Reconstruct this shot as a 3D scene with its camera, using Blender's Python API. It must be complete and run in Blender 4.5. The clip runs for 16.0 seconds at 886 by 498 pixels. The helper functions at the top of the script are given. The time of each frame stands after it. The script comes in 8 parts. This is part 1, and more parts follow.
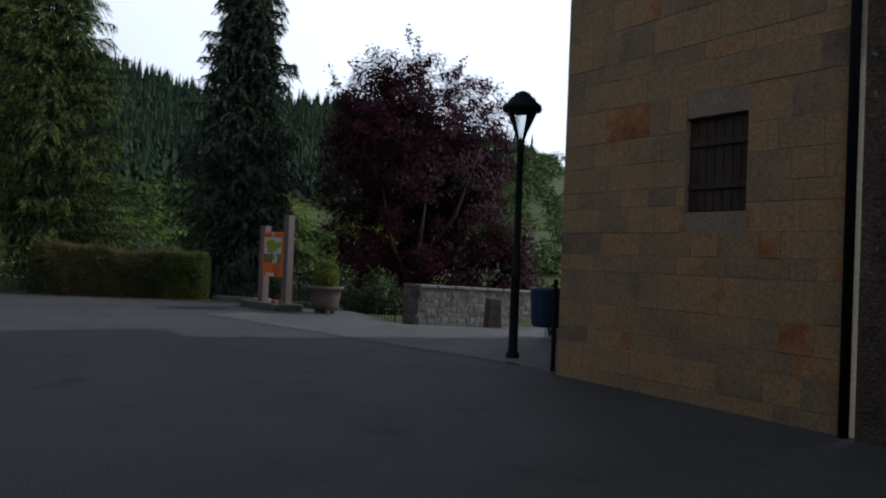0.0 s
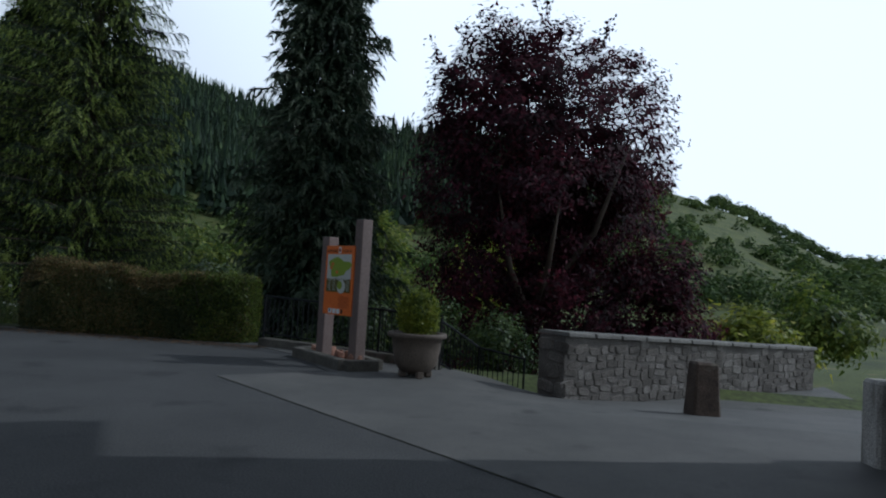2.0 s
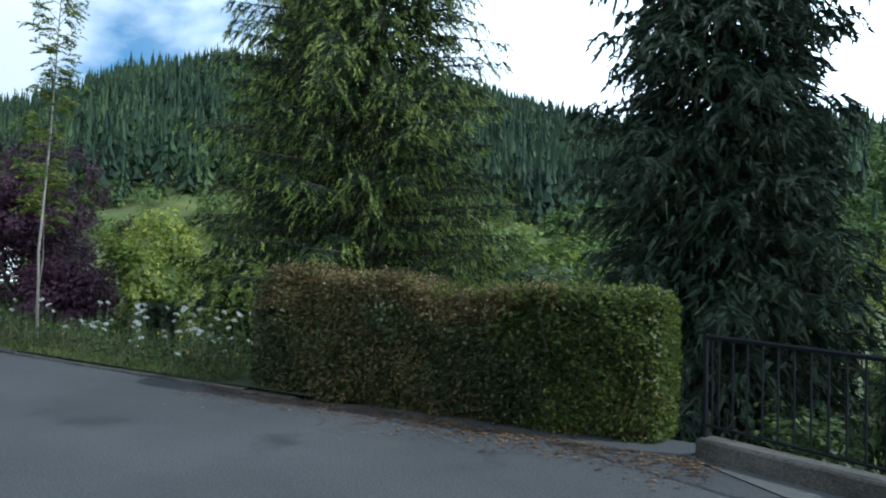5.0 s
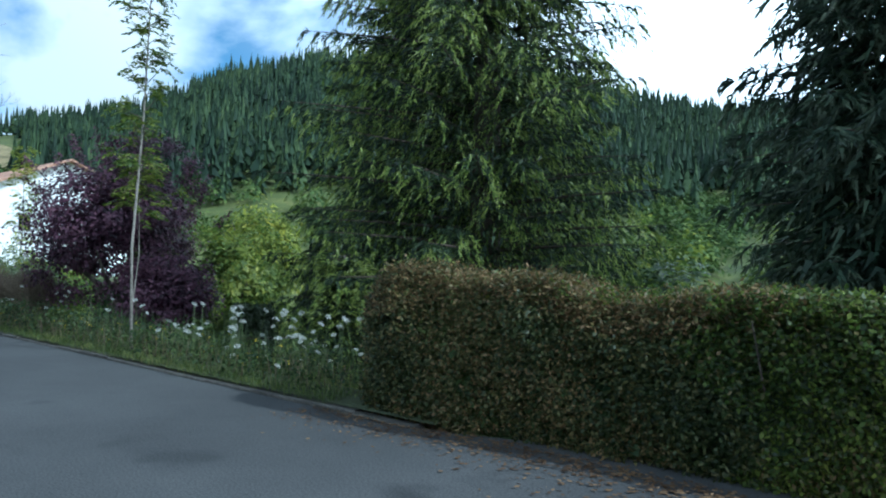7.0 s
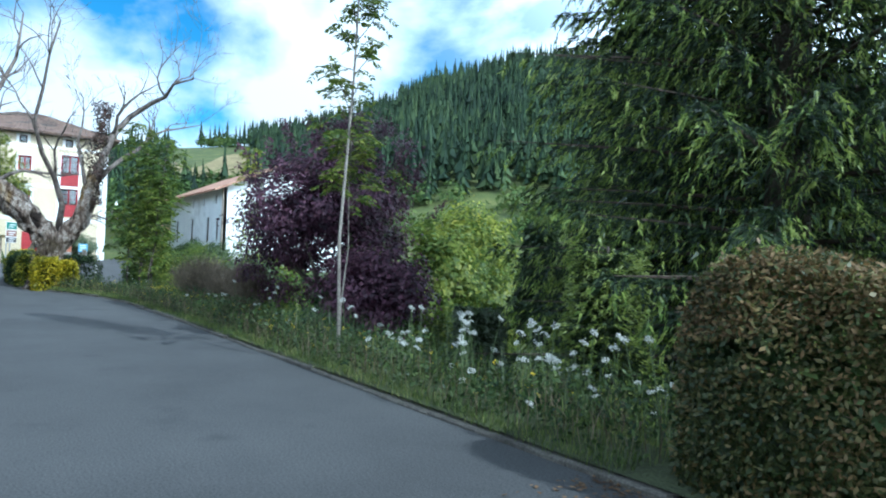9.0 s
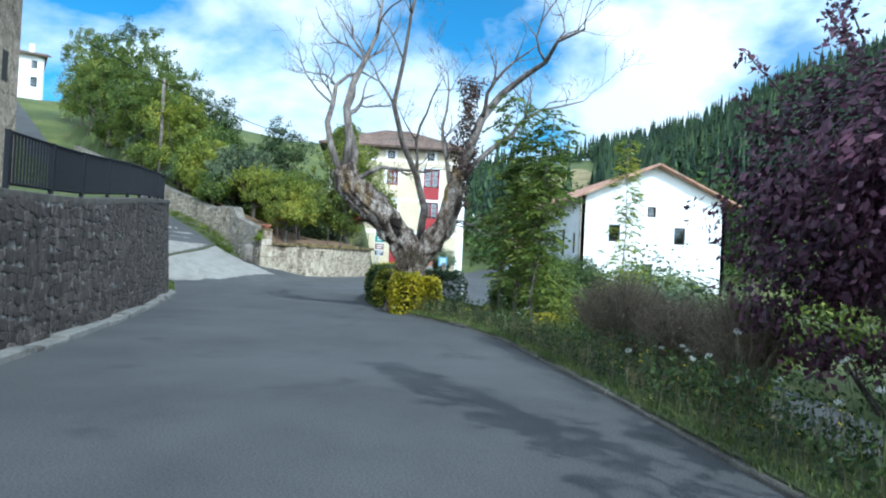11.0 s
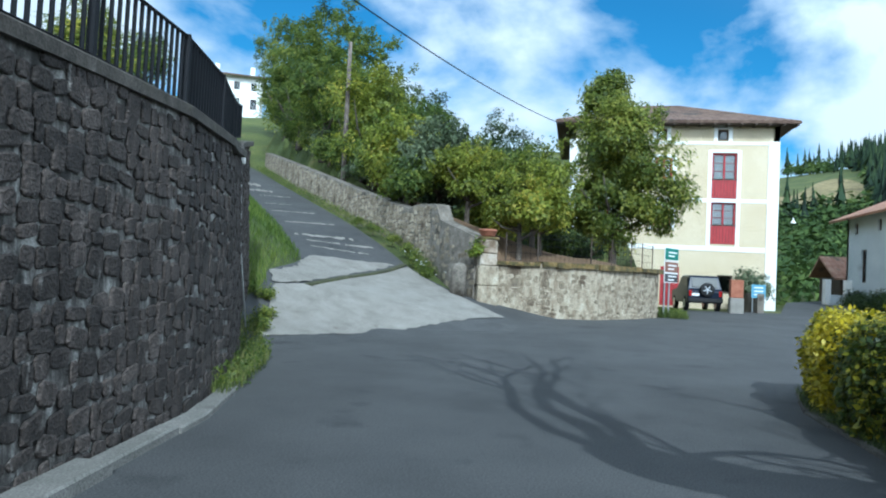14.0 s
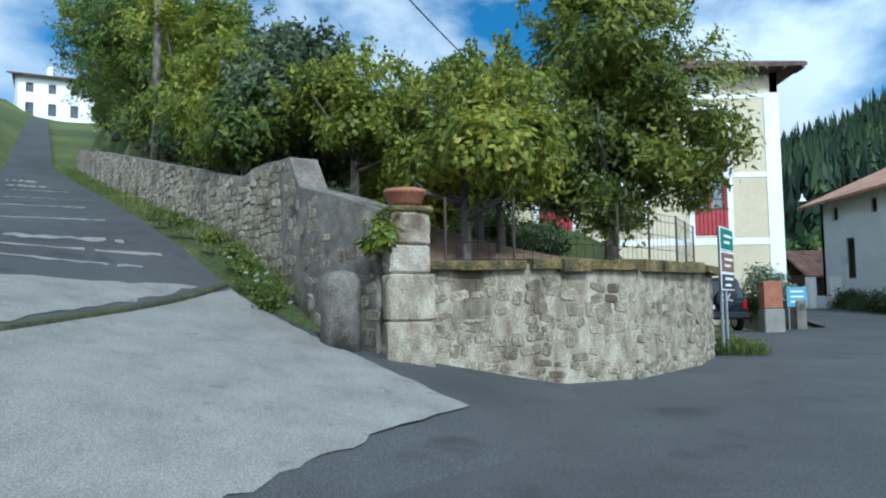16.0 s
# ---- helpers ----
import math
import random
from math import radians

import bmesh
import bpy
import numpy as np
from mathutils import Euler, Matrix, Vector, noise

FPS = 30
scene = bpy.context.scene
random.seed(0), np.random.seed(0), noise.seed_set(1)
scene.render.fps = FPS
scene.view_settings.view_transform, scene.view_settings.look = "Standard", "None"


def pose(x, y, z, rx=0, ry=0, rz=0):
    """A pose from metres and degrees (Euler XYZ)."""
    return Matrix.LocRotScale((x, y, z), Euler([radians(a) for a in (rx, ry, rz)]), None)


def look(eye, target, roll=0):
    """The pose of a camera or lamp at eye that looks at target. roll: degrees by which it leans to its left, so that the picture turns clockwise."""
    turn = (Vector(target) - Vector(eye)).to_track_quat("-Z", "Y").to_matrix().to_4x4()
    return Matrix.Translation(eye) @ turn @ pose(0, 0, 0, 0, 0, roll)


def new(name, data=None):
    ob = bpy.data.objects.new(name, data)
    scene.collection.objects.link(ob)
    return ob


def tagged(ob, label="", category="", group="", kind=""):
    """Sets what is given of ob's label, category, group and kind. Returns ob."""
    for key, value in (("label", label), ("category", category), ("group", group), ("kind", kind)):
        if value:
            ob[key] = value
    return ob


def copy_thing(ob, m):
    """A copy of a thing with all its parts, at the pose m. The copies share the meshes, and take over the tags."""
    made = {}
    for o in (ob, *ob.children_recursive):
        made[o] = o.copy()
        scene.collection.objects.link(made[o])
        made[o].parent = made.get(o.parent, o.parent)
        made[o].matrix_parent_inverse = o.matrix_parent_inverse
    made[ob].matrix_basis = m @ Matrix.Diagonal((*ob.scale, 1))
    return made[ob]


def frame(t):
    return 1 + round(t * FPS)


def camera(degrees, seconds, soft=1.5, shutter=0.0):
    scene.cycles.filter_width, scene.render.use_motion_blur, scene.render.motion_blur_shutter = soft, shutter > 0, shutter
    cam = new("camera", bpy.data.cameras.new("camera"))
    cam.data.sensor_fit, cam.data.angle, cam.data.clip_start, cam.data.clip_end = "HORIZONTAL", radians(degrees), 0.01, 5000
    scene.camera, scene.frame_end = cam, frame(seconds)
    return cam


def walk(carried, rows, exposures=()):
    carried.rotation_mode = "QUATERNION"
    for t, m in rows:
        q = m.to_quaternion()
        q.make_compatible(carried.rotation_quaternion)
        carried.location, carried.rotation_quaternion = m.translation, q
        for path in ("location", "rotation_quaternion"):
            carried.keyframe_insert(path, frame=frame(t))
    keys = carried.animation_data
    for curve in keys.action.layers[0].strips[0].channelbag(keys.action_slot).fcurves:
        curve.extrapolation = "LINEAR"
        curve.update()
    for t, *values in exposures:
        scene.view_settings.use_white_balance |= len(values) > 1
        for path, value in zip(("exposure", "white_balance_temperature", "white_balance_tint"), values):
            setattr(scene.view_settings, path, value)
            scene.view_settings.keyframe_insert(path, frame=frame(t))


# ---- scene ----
cam = camera(64.0, 16.0, soft=2.0)
PATH = [
    (0, (0.000, 0.316, 1.423), (-0.014, 2.316, 1.453), 2.34),
    (0.5, (-0.191, 1.851, 1.413), (-0.235, 3.850, 1.430), 1.72),
    (1, (-0.399, 3.457, 1.402), (-0.477, 5.456, 1.425), 2.06),
    (1.5, (-0.672, 5.205, 1.399), (-0.823, 7.198, 1.467), 1.96),
    (2, (-1.000, 6.899, 1.431), (-1.300, 8.874, 1.527), 3.33),
    (2.5, (-1.514, 8.473, 1.410), (-1.950, 10.423, 1.491), 3.11),
    (3, (-2.073, 9.964, 1.392), (-2.667, 11.873, 1.447), 3.55),
    (3.5, (-2.798, 11.327, 1.375), (-3.535, 13.186, 1.430), 3.35),
    (4, (-3.574, 12.560, 1.392), (-4.442, 14.360, 1.464), 2.11),
    (4.5, (-4.317, 13.610, 1.416), (-5.332, 15.332, 1.488), 1.65),
    (5, (-5.077, 14.183, 1.419), (-6.185, 15.847, 1.494), 1.52),
    (7.5, (-6.740, 15.366, 1.461), (-8.115, 16.817, 1.508), 1.53),
    (8, (-7.240, 15.665, 1.433), (-8.702, 17.029, 1.476), 1.74),
    (8.5, (-7.927, 16.013, 1.405), (-9.492, 17.258, 1.443), 2.02),
    (9, (-8.812, 16.388, 1.379), (-10.487, 17.481, 1.416), 2.11),
    (9.5, (-9.998, 16.758, 1.382), (-11.778, 17.669, 1.412), 1.57),
    (10, (-11.928, 17.183, 1.346), (-13.814, 17.850, 1.370), 1.95),
    (12.5, (-24.259, 16.366, 1.435), (-26.247, 16.163, 1.515), 3.03),
    (13, (-27.250, 15.985, 1.430), (-29.228, 15.701, 1.511), 2.90),
    (13.5, (-30.270, 15.375, 1.420), (-32.239, 15.033, 1.494), 2.81),
    (14, (-33.362, 14.552, 1.413), (-35.326, 14.179, 1.491), 2.83),
    (14.5, (-36.568, 13.774, 1.416), (-38.532, 13.408, 1.495), 2.44),
    (15, (-39.769, 13.167, 1.397), (-41.744, 12.867, 1.488), 1.76),
    (15.5, (-42.890, 12.737, 1.384), (-44.875, 12.518, 1.498), 0.45),
    (16, (-45.894, 12.625, 1.449), (-47.888, 12.554, 1.597), -0.76),
]
EXPOSURES = [(0.0, -1.8, 5600, 11), (1.5, -1.55, 5500, 9), (2.0, -1.9, 5400, 7), (2.5, -2.15, 5350, 4), (3.0, -1.95, 5350, 4), (3.5, -1.05, 5400, 6), (4.5, -0.5, 5200, 4), (5.0, -0.45, 5150, 2), (7.5, -0.4, 4800, -3), (8.5, -0.2, 4800, -3), (9.0, -0.05, 4900, -1), (10.0, 0.0, 5050, 0), (12.5, -0.3, 5050, -1), (13.5, -0.3, 5050, -1), (14.5, -0.5, 5000, -2), (16.0, -0.65, 4950, -1)]
walk(cam, [(t, look(eye, target, roll)) for t, eye, target, roll in PATH], EXPOSURES)

# ---- sky and sun ----
SUN = Vector((0.88, 0.30, 0.75)).normalized()
world = bpy.data.worlds.new("sky")
scene.world = world
world.use_nodes = True
wn, wl = world.node_tree.nodes, world.node_tree.links
wn.clear()
sky = wn.new("ShaderNodeTexSky")
sky.sky_type = "NISHITA"
sky.sun_disc = False
sky.sun_elevation = math.asin(SUN.z)
sky.sun_rotation = math.atan2(SUN.x, SUN.y)
sky.air_density, sky.dust_density, sky.ozone_density = 1.0, 0.6, 1.5
co = wn.new("ShaderNodeTexCoord")
stretch = wn.new("ShaderNodeMapping")
stretch.inputs["Scale"].default_value = (1.0, 1.0, 1.9)
clouds = wn.new("ShaderNodeTexNoise")
clouds.inputs["Scale"].default_value, clouds.inputs["Detail"].default_value = 2.9, 8.0
clouds.inputs["Roughness"].default_value, clouds.inputs["Distortion"].default_value = 0.52, 0.2
shape = wn.new("ShaderNodeValToRGB")
shape.color_ramp.elements[0].position, shape.color_ramp.elements[1].position = 0.40, 0.55
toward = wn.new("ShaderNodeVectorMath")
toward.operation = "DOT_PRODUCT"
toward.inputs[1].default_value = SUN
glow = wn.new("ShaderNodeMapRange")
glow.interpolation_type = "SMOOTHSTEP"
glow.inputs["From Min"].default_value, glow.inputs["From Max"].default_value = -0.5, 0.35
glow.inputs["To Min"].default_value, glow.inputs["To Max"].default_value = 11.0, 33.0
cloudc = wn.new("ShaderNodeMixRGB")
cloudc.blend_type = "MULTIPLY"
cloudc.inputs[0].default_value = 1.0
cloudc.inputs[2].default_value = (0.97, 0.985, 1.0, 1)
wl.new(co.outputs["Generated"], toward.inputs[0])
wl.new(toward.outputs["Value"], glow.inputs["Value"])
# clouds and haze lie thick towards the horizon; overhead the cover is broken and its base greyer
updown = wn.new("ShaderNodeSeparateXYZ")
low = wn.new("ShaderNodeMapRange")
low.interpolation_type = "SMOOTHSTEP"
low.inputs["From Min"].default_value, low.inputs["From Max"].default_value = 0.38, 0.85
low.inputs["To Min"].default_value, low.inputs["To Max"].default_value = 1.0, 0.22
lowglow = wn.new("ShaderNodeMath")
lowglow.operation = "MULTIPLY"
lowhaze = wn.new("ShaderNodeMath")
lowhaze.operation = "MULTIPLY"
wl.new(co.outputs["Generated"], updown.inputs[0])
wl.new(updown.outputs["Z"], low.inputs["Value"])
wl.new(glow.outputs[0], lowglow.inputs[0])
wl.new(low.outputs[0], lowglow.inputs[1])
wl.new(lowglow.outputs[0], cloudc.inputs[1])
deep = wn.new("ShaderNodeMixRGB")
deep.blend_type = "MULTIPLY"
deep.inputs[0].default_value = 1.0
deep.inputs[2].default_value = (0.46, 1.08, 1.30, 1)
mixc = wn.new("ShaderNodeMixRGB")
back = wn.new("ShaderNodeBackground")
back.inputs["Strength"].default_value = 0.12
wout = wn.new("ShaderNodeOutputWorld")
wl.new(co.outputs["Generated"], stretch.inputs[0])
wl.new(stretch.outputs[0], clouds.inputs["Vector"])
wl.new(clouds.outputs["Fac"], shape.inputs[0])
haze = wn.new("ShaderNodeMapRange")
haze.interpolation_type = "SMOOTHSTEP"
haze.inputs["From Min"].default_value, haze.inputs["From Max"].default_value = -0.45, 0.25
cover = wn.new("ShaderNodeMath")
cover.use_clamp = True
wl.new(toward.outputs["Value"], haze.inputs["Value"])
wl.new(shape.outputs[0], cover.inputs[0])
wl.new(haze.outputs[0], lowhaze.inputs[0])
wl.new(low.outputs[0], lowhaze.inputs[1])
wl.new(lowhaze.outputs[0], cover.inputs[1])
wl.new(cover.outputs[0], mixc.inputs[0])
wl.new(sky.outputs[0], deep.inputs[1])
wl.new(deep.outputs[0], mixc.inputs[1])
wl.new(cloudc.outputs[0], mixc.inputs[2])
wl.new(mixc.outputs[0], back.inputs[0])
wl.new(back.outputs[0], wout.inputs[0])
lamp = bpy.data.lights.new("sun", "SUN")
lamp.energy, lamp.angle, lamp.color = 5.0, radians(0.55), (1.0, 0.95, 0.87)
new("sun", lamp).matrix_world = look(SUN * 100, (0, 0, 0))


# ---- materials ----
def ramp_node(nodes, stops):
    r = nodes.new("ShaderNodeValToRGB")
    while len(r.color_ramp.elements) < len(stops):
        r.color_ramp.elements.new(0.5)
    for e, (at, c) in zip(r.color_ramp.elements, stops):
        e.position, e.color = at, (*c, 1)
    return r


def surface(name, stops, scale=3.0, fine=40.0, rough=0.85, bump=0.3, depth=0.01, stains=None, metal=0.0, vary=0.0, stretch_z=1.0, grain=0.4, plates=0.0):
    """A rough mineral or painted surface: colours by coarse noise, grain and relief by fine noise."""
    m = bpy.data.materials.new(name)
    m.use_nodes = True
    n, l = m.node_tree.nodes, m.node_tree.links
    b = n["Principled BSDF"]
    pos = n.new("ShaderNodeNewGeometry")
    mp = n.new("ShaderNodeMapping")
    mp.inputs["Scale"].default_value = (1, 1, stretch_z)
    l.new(pos.outputs["Position"], mp.inputs[0])
    big = n.new("ShaderNodeTexNoise")
    big.inputs["Scale"].default_value, big.inputs["Detail"].default_value = scale, 6.0
    big.inputs["Roughness"].default_value = 0.62
    l.new(mp.outputs[0], big.inputs["Vector"])
    r = ramp_node(n, stops)
    val = big.outputs["Fac"]
    if vary:
        info = n.new("ShaderNodeObjectInfo")
        isl = n.new("ShaderNodeMath")
        isl.operation = "ADD"
        l.new(info.outputs["Random"], isl.inputs[0])
        l.new(pos.outputs["Random Per Island"], isl.inputs[1])
        fr = n.new("ShaderNodeMath")
        fr.operation = "FRACT"
        l.new(isl.outputs[0], fr.inputs[0])
        ad = n.new("ShaderNodeMapRange")
        ad.inputs["To Min"].default_value, ad.inputs["To Max"].default_value = -vary, vary
        l.new(fr.outputs[0], ad.inputs["Value"])
        sm = n.new("ShaderNodeMath")
        l.new(val, sm.inputs[0])
        l.new(ad.outputs[0], sm.inputs[1])
        val = sm.outputs[0]
    l.new(val, r.inputs[0])
    col = r.outputs[0]
    if stains:
        st = n.new("ShaderNodeTexNoise")
        st.inputs["Scale"].default_value, st.inputs["Detail"].default_value = stains[1], 5.0
        l.new(mp.outputs[0], st.inputs["Vector"])
        sr = ramp_node(n, [(stains[2], (0, 0, 0)), (min(1, stains[2] + 0.12), (1, 1, 1))])
        l.new(st.outputs["Fac"], sr.inputs[0])
        mx = n.new("ShaderNodeMixRGB")
        mx.inputs[2].default_value = (*stains[0], 1)
        l.new(sr.outputs[0], mx.inputs[0])
        l.new(col, mx.inputs[1])
        col = mx.outputs[0]
    fn = n.new("ShaderNodeTexNoise")
    fn.inputs["Scale"].default_value, fn.inputs["Detail"].default_value = fine, 4.0
    l.new(pos.outputs["Position"], fn.inputs["Vector"])
    relief = fn.outputs["Fac"]
    if plates:
        wob = n.new("ShaderNodeMixRGB")
        wob.blend_type = "ADD"
        wob.inputs[0].default_value = 0.45
        l.new(mp.outputs[0], wob.inputs[1])
        l.new(big.outputs["Color"], wob.inputs[2])
        vo = n.new("ShaderNodeTexVoronoi")
        vo.feature = "DISTANCE_TO_EDGE"
        vo.inputs["Scale"].default_value = plates
        l.new(wob.outputs[0], vo.inputs["Vector"])
        pr = ramp_node(n, [(0.0, (0.22, 0.165, 0.13)), (0.05, (0.62, 0.55, 0.5)), (0.13, (1, 1, 1))])
        l.new(vo.outputs["Distance"], pr.inputs[0])
        pm = n.new("ShaderNodeMixRGB")
        pm.blend_type = "MULTIPLY"
        pm.inputs[0].default_value = 1.0
        l.new(col, pm.inputs[1])
        l.new(pr.outputs[0], pm.inputs[2])
        col = pm.outputs[0]
        pa = n.new("ShaderNodeMath")
        pa.operation = "MULTIPLY_ADD"
        pa.inputs[1].default_value = 3.0
        l.new(vo.outputs["Distance"], pa.inputs[0])
        l.new(relief, pa.inputs[2])
        relief = pa.outputs[0]
    gr = n.new("ShaderNodeMixRGB")
    gr.blend_type = "OVERLAY"
    gr.inputs[0].default_value = grain
    crisp = n.new("ShaderNodeMapRange")
    crisp.inputs["From Min"].default_value, crisp.inputs["From Max"].default_value = 0.3, 0.7
    l.new(fn.outputs["Fac"], crisp.inputs["Value"])
    l.new(col, gr.inputs[1])
    l.new(crisp.outputs[0], gr.inputs[2])
    l.new(gr.outputs[0], b.inputs["Base Color"])
    bp = n.new("ShaderNodeBump")
    bp.inputs["Strength"].default_value, bp.inputs["Distance"].default_value = bump, depth
    l.new(relief, bp.inputs["Height"])
    l.new(bp.outputs[0], b.inputs["Normal"])
    b.inputs["Roughness"].default_value, b.inputs["Metallic"].default_value = rough, metal
    return m


def leafy(name, stops, through_light=0.35, rough=0.55, patch=1.2):
    """Leaves: a colour of its own for each leaf, drifting over the crown, with light coming through."""
    m = bpy.data.materials.new(name)
    m.use_nodes = True
    n, l = m.node_tree.nodes, m.node_tree.links
    b, out = n["Principled BSDF"], n["Material Output"]
    pos = n.new("ShaderNodeNewGeometry")
    nz = n.new("ShaderNodeTexNoise")
    nz.inputs["Scale"].default_value = patch
    l.new(pos.outputs["Position"], nz.inputs["Vector"])
    mx = n.new("ShaderNodeMath")
    mx.operation = "MULTIPLY_ADD"
    mx.inputs[1].default_value, mx.inputs[2].default_value = 0.55, -0.27
    l.new(pos.outputs["Random Per Island"], mx.inputs[0])
    ad = n.new("ShaderNodeMath")
    l.new(nz.outputs["Fac"], ad.inputs[0])
    l.new(mx.outputs[0], ad.inputs[1])
    r = ramp_node(n, stops)
    l.new(ad.outputs[0], r.inputs[0])
    l.new(r.outputs[0], b.inputs["Base Color"])
    b.inputs["Roughness"].default_value = rough
    b.inputs["Specular IOR Level"].default_value = 0.35
    tr = n.new("ShaderNodeBsdfTranslucent")
    l.new(r.outputs[0], tr.inputs["Color"])
    ms = n.new("ShaderNodeMixShader")
    ms.inputs[0].default_value = through_light
    l.new(b.outputs[0], ms.inputs[1])
    l.new(tr.outputs[0], ms.inputs[2])
    l.new(ms.outputs[0], out.inputs["Surface"])
    return m


def plain(name, c, rough=0.5, metal=0.0, gloss=0.5):
    m = bpy.data.materials.new(name)
    m.use_nodes = True
    b = m.node_tree.nodes["Principled BSDF"]
    b.inputs["Base Color"].default_value = (*c, 1)
    b.inputs["Roughness"].default_value, b.inputs["Metallic"].default_value = rough, metal
    b.inputs["Specular IOR Level"].default_value = gloss
    return m


def glass(name):
    """A thin clear pane: light goes through, and more is mirrored at a flat angle."""
    m = bpy.data.materials.new(name)
    m.use_nodes = True
    n, l = m.node_tree.nodes, m.node_tree.links
    n.clear()
    fr, tr, gl, mx, out = (n.new("ShaderNode" + k) for k in ("Fresnel", "BsdfTransparent", "BsdfGlossy", "MixShader", "OutputMaterial"))
    fr.inputs["IOR"].default_value = 1.6
    tr.inputs["Color"].default_value = (0.85, 0.9, 0.9, 1)
    gl.inputs["Roughness"].default_value = 0.03
    l.new(fr.outputs[0], mx.inputs[0])
    l.new(tr.outputs[0], mx.inputs[1])
    l.new(gl.outputs[0], mx.inputs[2])
    l.new(mx.outputs[0], out.inputs["Surface"])
    return m


M_ASPHALT = surface("asphalt", [(0.3, (0.043, 0.0435, 0.044)), (0.5, (0.060, 0.0605, 0.061)), (0.75, (0.080, 0.080, 0.080))], 0.45, 60, 0.85, 0.8, 0.008, ((0.034, 0.035, 0.036), 1.1, 0.60), grain=0.5)
M_PAVE = surface("pavement_concrete", [(0.3, (0.081, 0.081, 0.077)), (0.6, (0.118, 0.115, 0.108)), (0.8, (0.149, 0.146, 0.136))], 0.8, 160, 0.85, 0.4, 0.005, ((0.056, 0.056, 0.053), 2.0, 0.62))
M_CONCRETE = surface("light_concrete", [(0.3, (0.185, 0.172, 0.15)), (0.5, (0.235, 0.221, 0.196)), (0.75, (0.285, 0.27, 0.243))], 1.8, 70, 0.92, 0.9, 0.01, ((0.15, 0.133, 0.107), 5.0, 0.63), grain=0.35)
M_GRASS = surface("grass_ground", [(0.3, (0.035, 0.05, 0.012)), (0.5, (0.07, 0.09, 0.018)), (0.7, (0.125, 0.135, 0.03))], 0.15, 8, 0.95, 0.6, 0.05, ((0.14, 0.12, 0.045), 0.6, 0.62))
M_EARTH = surface("dry_earth", [(0.3, (0.09, 0.055, 0.03)), (0.6, (0.16, 0.10, 0.055)), (0.8, (0.22, 0.15, 0.09))], 1.2, 40, 0.95, 0.6, 0.03)
M_DARKSTONE = surface("dark_wall_stone", [(0.2, (0.013, 0.009, 0.007)), (0.45, (0.033, 0.026, 0.022)), (0.62, (0.064, 0.051, 0.044)), (0.9, (0.15, 0.125, 0.11))], 7.0, 45, 0.85, 1.0, 0.025, ((0.30, 0.285, 0.26), 9.0, 0.66), vary=0.13, stretch_z=0.3, grain=0.65)
M_WALLMORTAR = surface("streaked_wall_mortar", [(0.38, (0.03, 0.027, 0.024)), (0.50, (0.11, 0.10, 0.09)), (0.66, (0.34, 0.325, 0.30))], 8, 60, 0.95, 0.7, 0.012, stretch_z=0.3)
M_MORTAR = surface("grey_mortar", [(0.35, (0.03, 0.027, 0.024)), (0.52, (0.075, 0.069, 0.062)), (0.7, (0.20, 0.19, 0.175))], 5, 60, 0.95, 0.7, 0.012)
M_RUBBLE = surface("rubble_stone", [(0.2, (0.10, 0.078, 0.053)), (0.42, (0.215, 0.178, 0.125)), (0.58, (0.31, 0.262, 0.19)), (0.8, (0.42, 0.37, 0.285))], 6.5, 35, 0.92, 0.9, 0.02, ((0.09, 0.066, 0.043), 1.6, 0.55), vary=0.14, stretch_z=0.6, grain=0.5)
M_RUBMORTAR = surface("stained_mortar", [(0.28, (0.12, 0.09, 0.06)), (0.44, (0.26, 0.213, 0.15)), (0.58, (0.38, 0.33, 0.245)), (0.75, (0.49, 0.445, 0.36))], 5.0, 45, 0.95, 0.9, 0.02, ((0.085, 0.062, 0.040), 1.5, 0.535), stretch_z=0.45, grain=0.3)
M_SANDSTONE = surface("sandstone", [(0.08, (0.166, 0.134, 0.099)), (0.3, (0.288, 0.209, 0.129)), (0.5, (0.371, 0.255, 0.140)), (0.68, (0.429, 0.275, 0.133)), (0.77, (0.397, 0.176, 0.063)), (0.92, (0.243, 0.083, 0.033))], 1.6, 30, 0.9, 0.5, 0.01, ((0.384, 0.154, 0.051), 1.2, 0.66), vary=0.24, grain=0.25)
M_SANDJOINT = surface("sand_mortar", [(0.3, (0.24, 0.195, 0.14)), (0.7, (0.36, 0.295, 0.21))], 1.2, 60, 0.95, 0.5, 0.01)
M_BROWNWALL = surface("brown_rubble_render", [(0.3, (0.06, 0.045, 0.033)), (0.6, (0.13, 0.10, 0.075)), (0.8, (0.21, 0.17, 0.13))], 4, 30, 0.95, 0.9, 0.03, ((0.42, 0.39, 0.35), 13.0, 0.66), stretch_z=0.7)
M_BARK = surface("bark", [(0.3, (0.05, 0.04, 0.032)), (0.6, (0.11, 0.09, 0.07)), (0.8, (0.18, 0.15, 0.12))], 5, 40, 0.95, 1.0, 0.03, stretch_z=0.25)
M_OLDBARK = surface("old_bark", [(0.36, (0.04, 0.026, 0.018)), (0.45, (0.14, 0.10, 0.075)), (0.52, (0.31, 0.26, 0.215)), (0.66, (0.56, 0.51, 0.455))], 5.0, 70, 0.95, 1.0, 0.03, ((0.27, 0.165, 0.02), 0.9, 0.62), stretch_z=0.5, grain=0.6, plates=9.0)
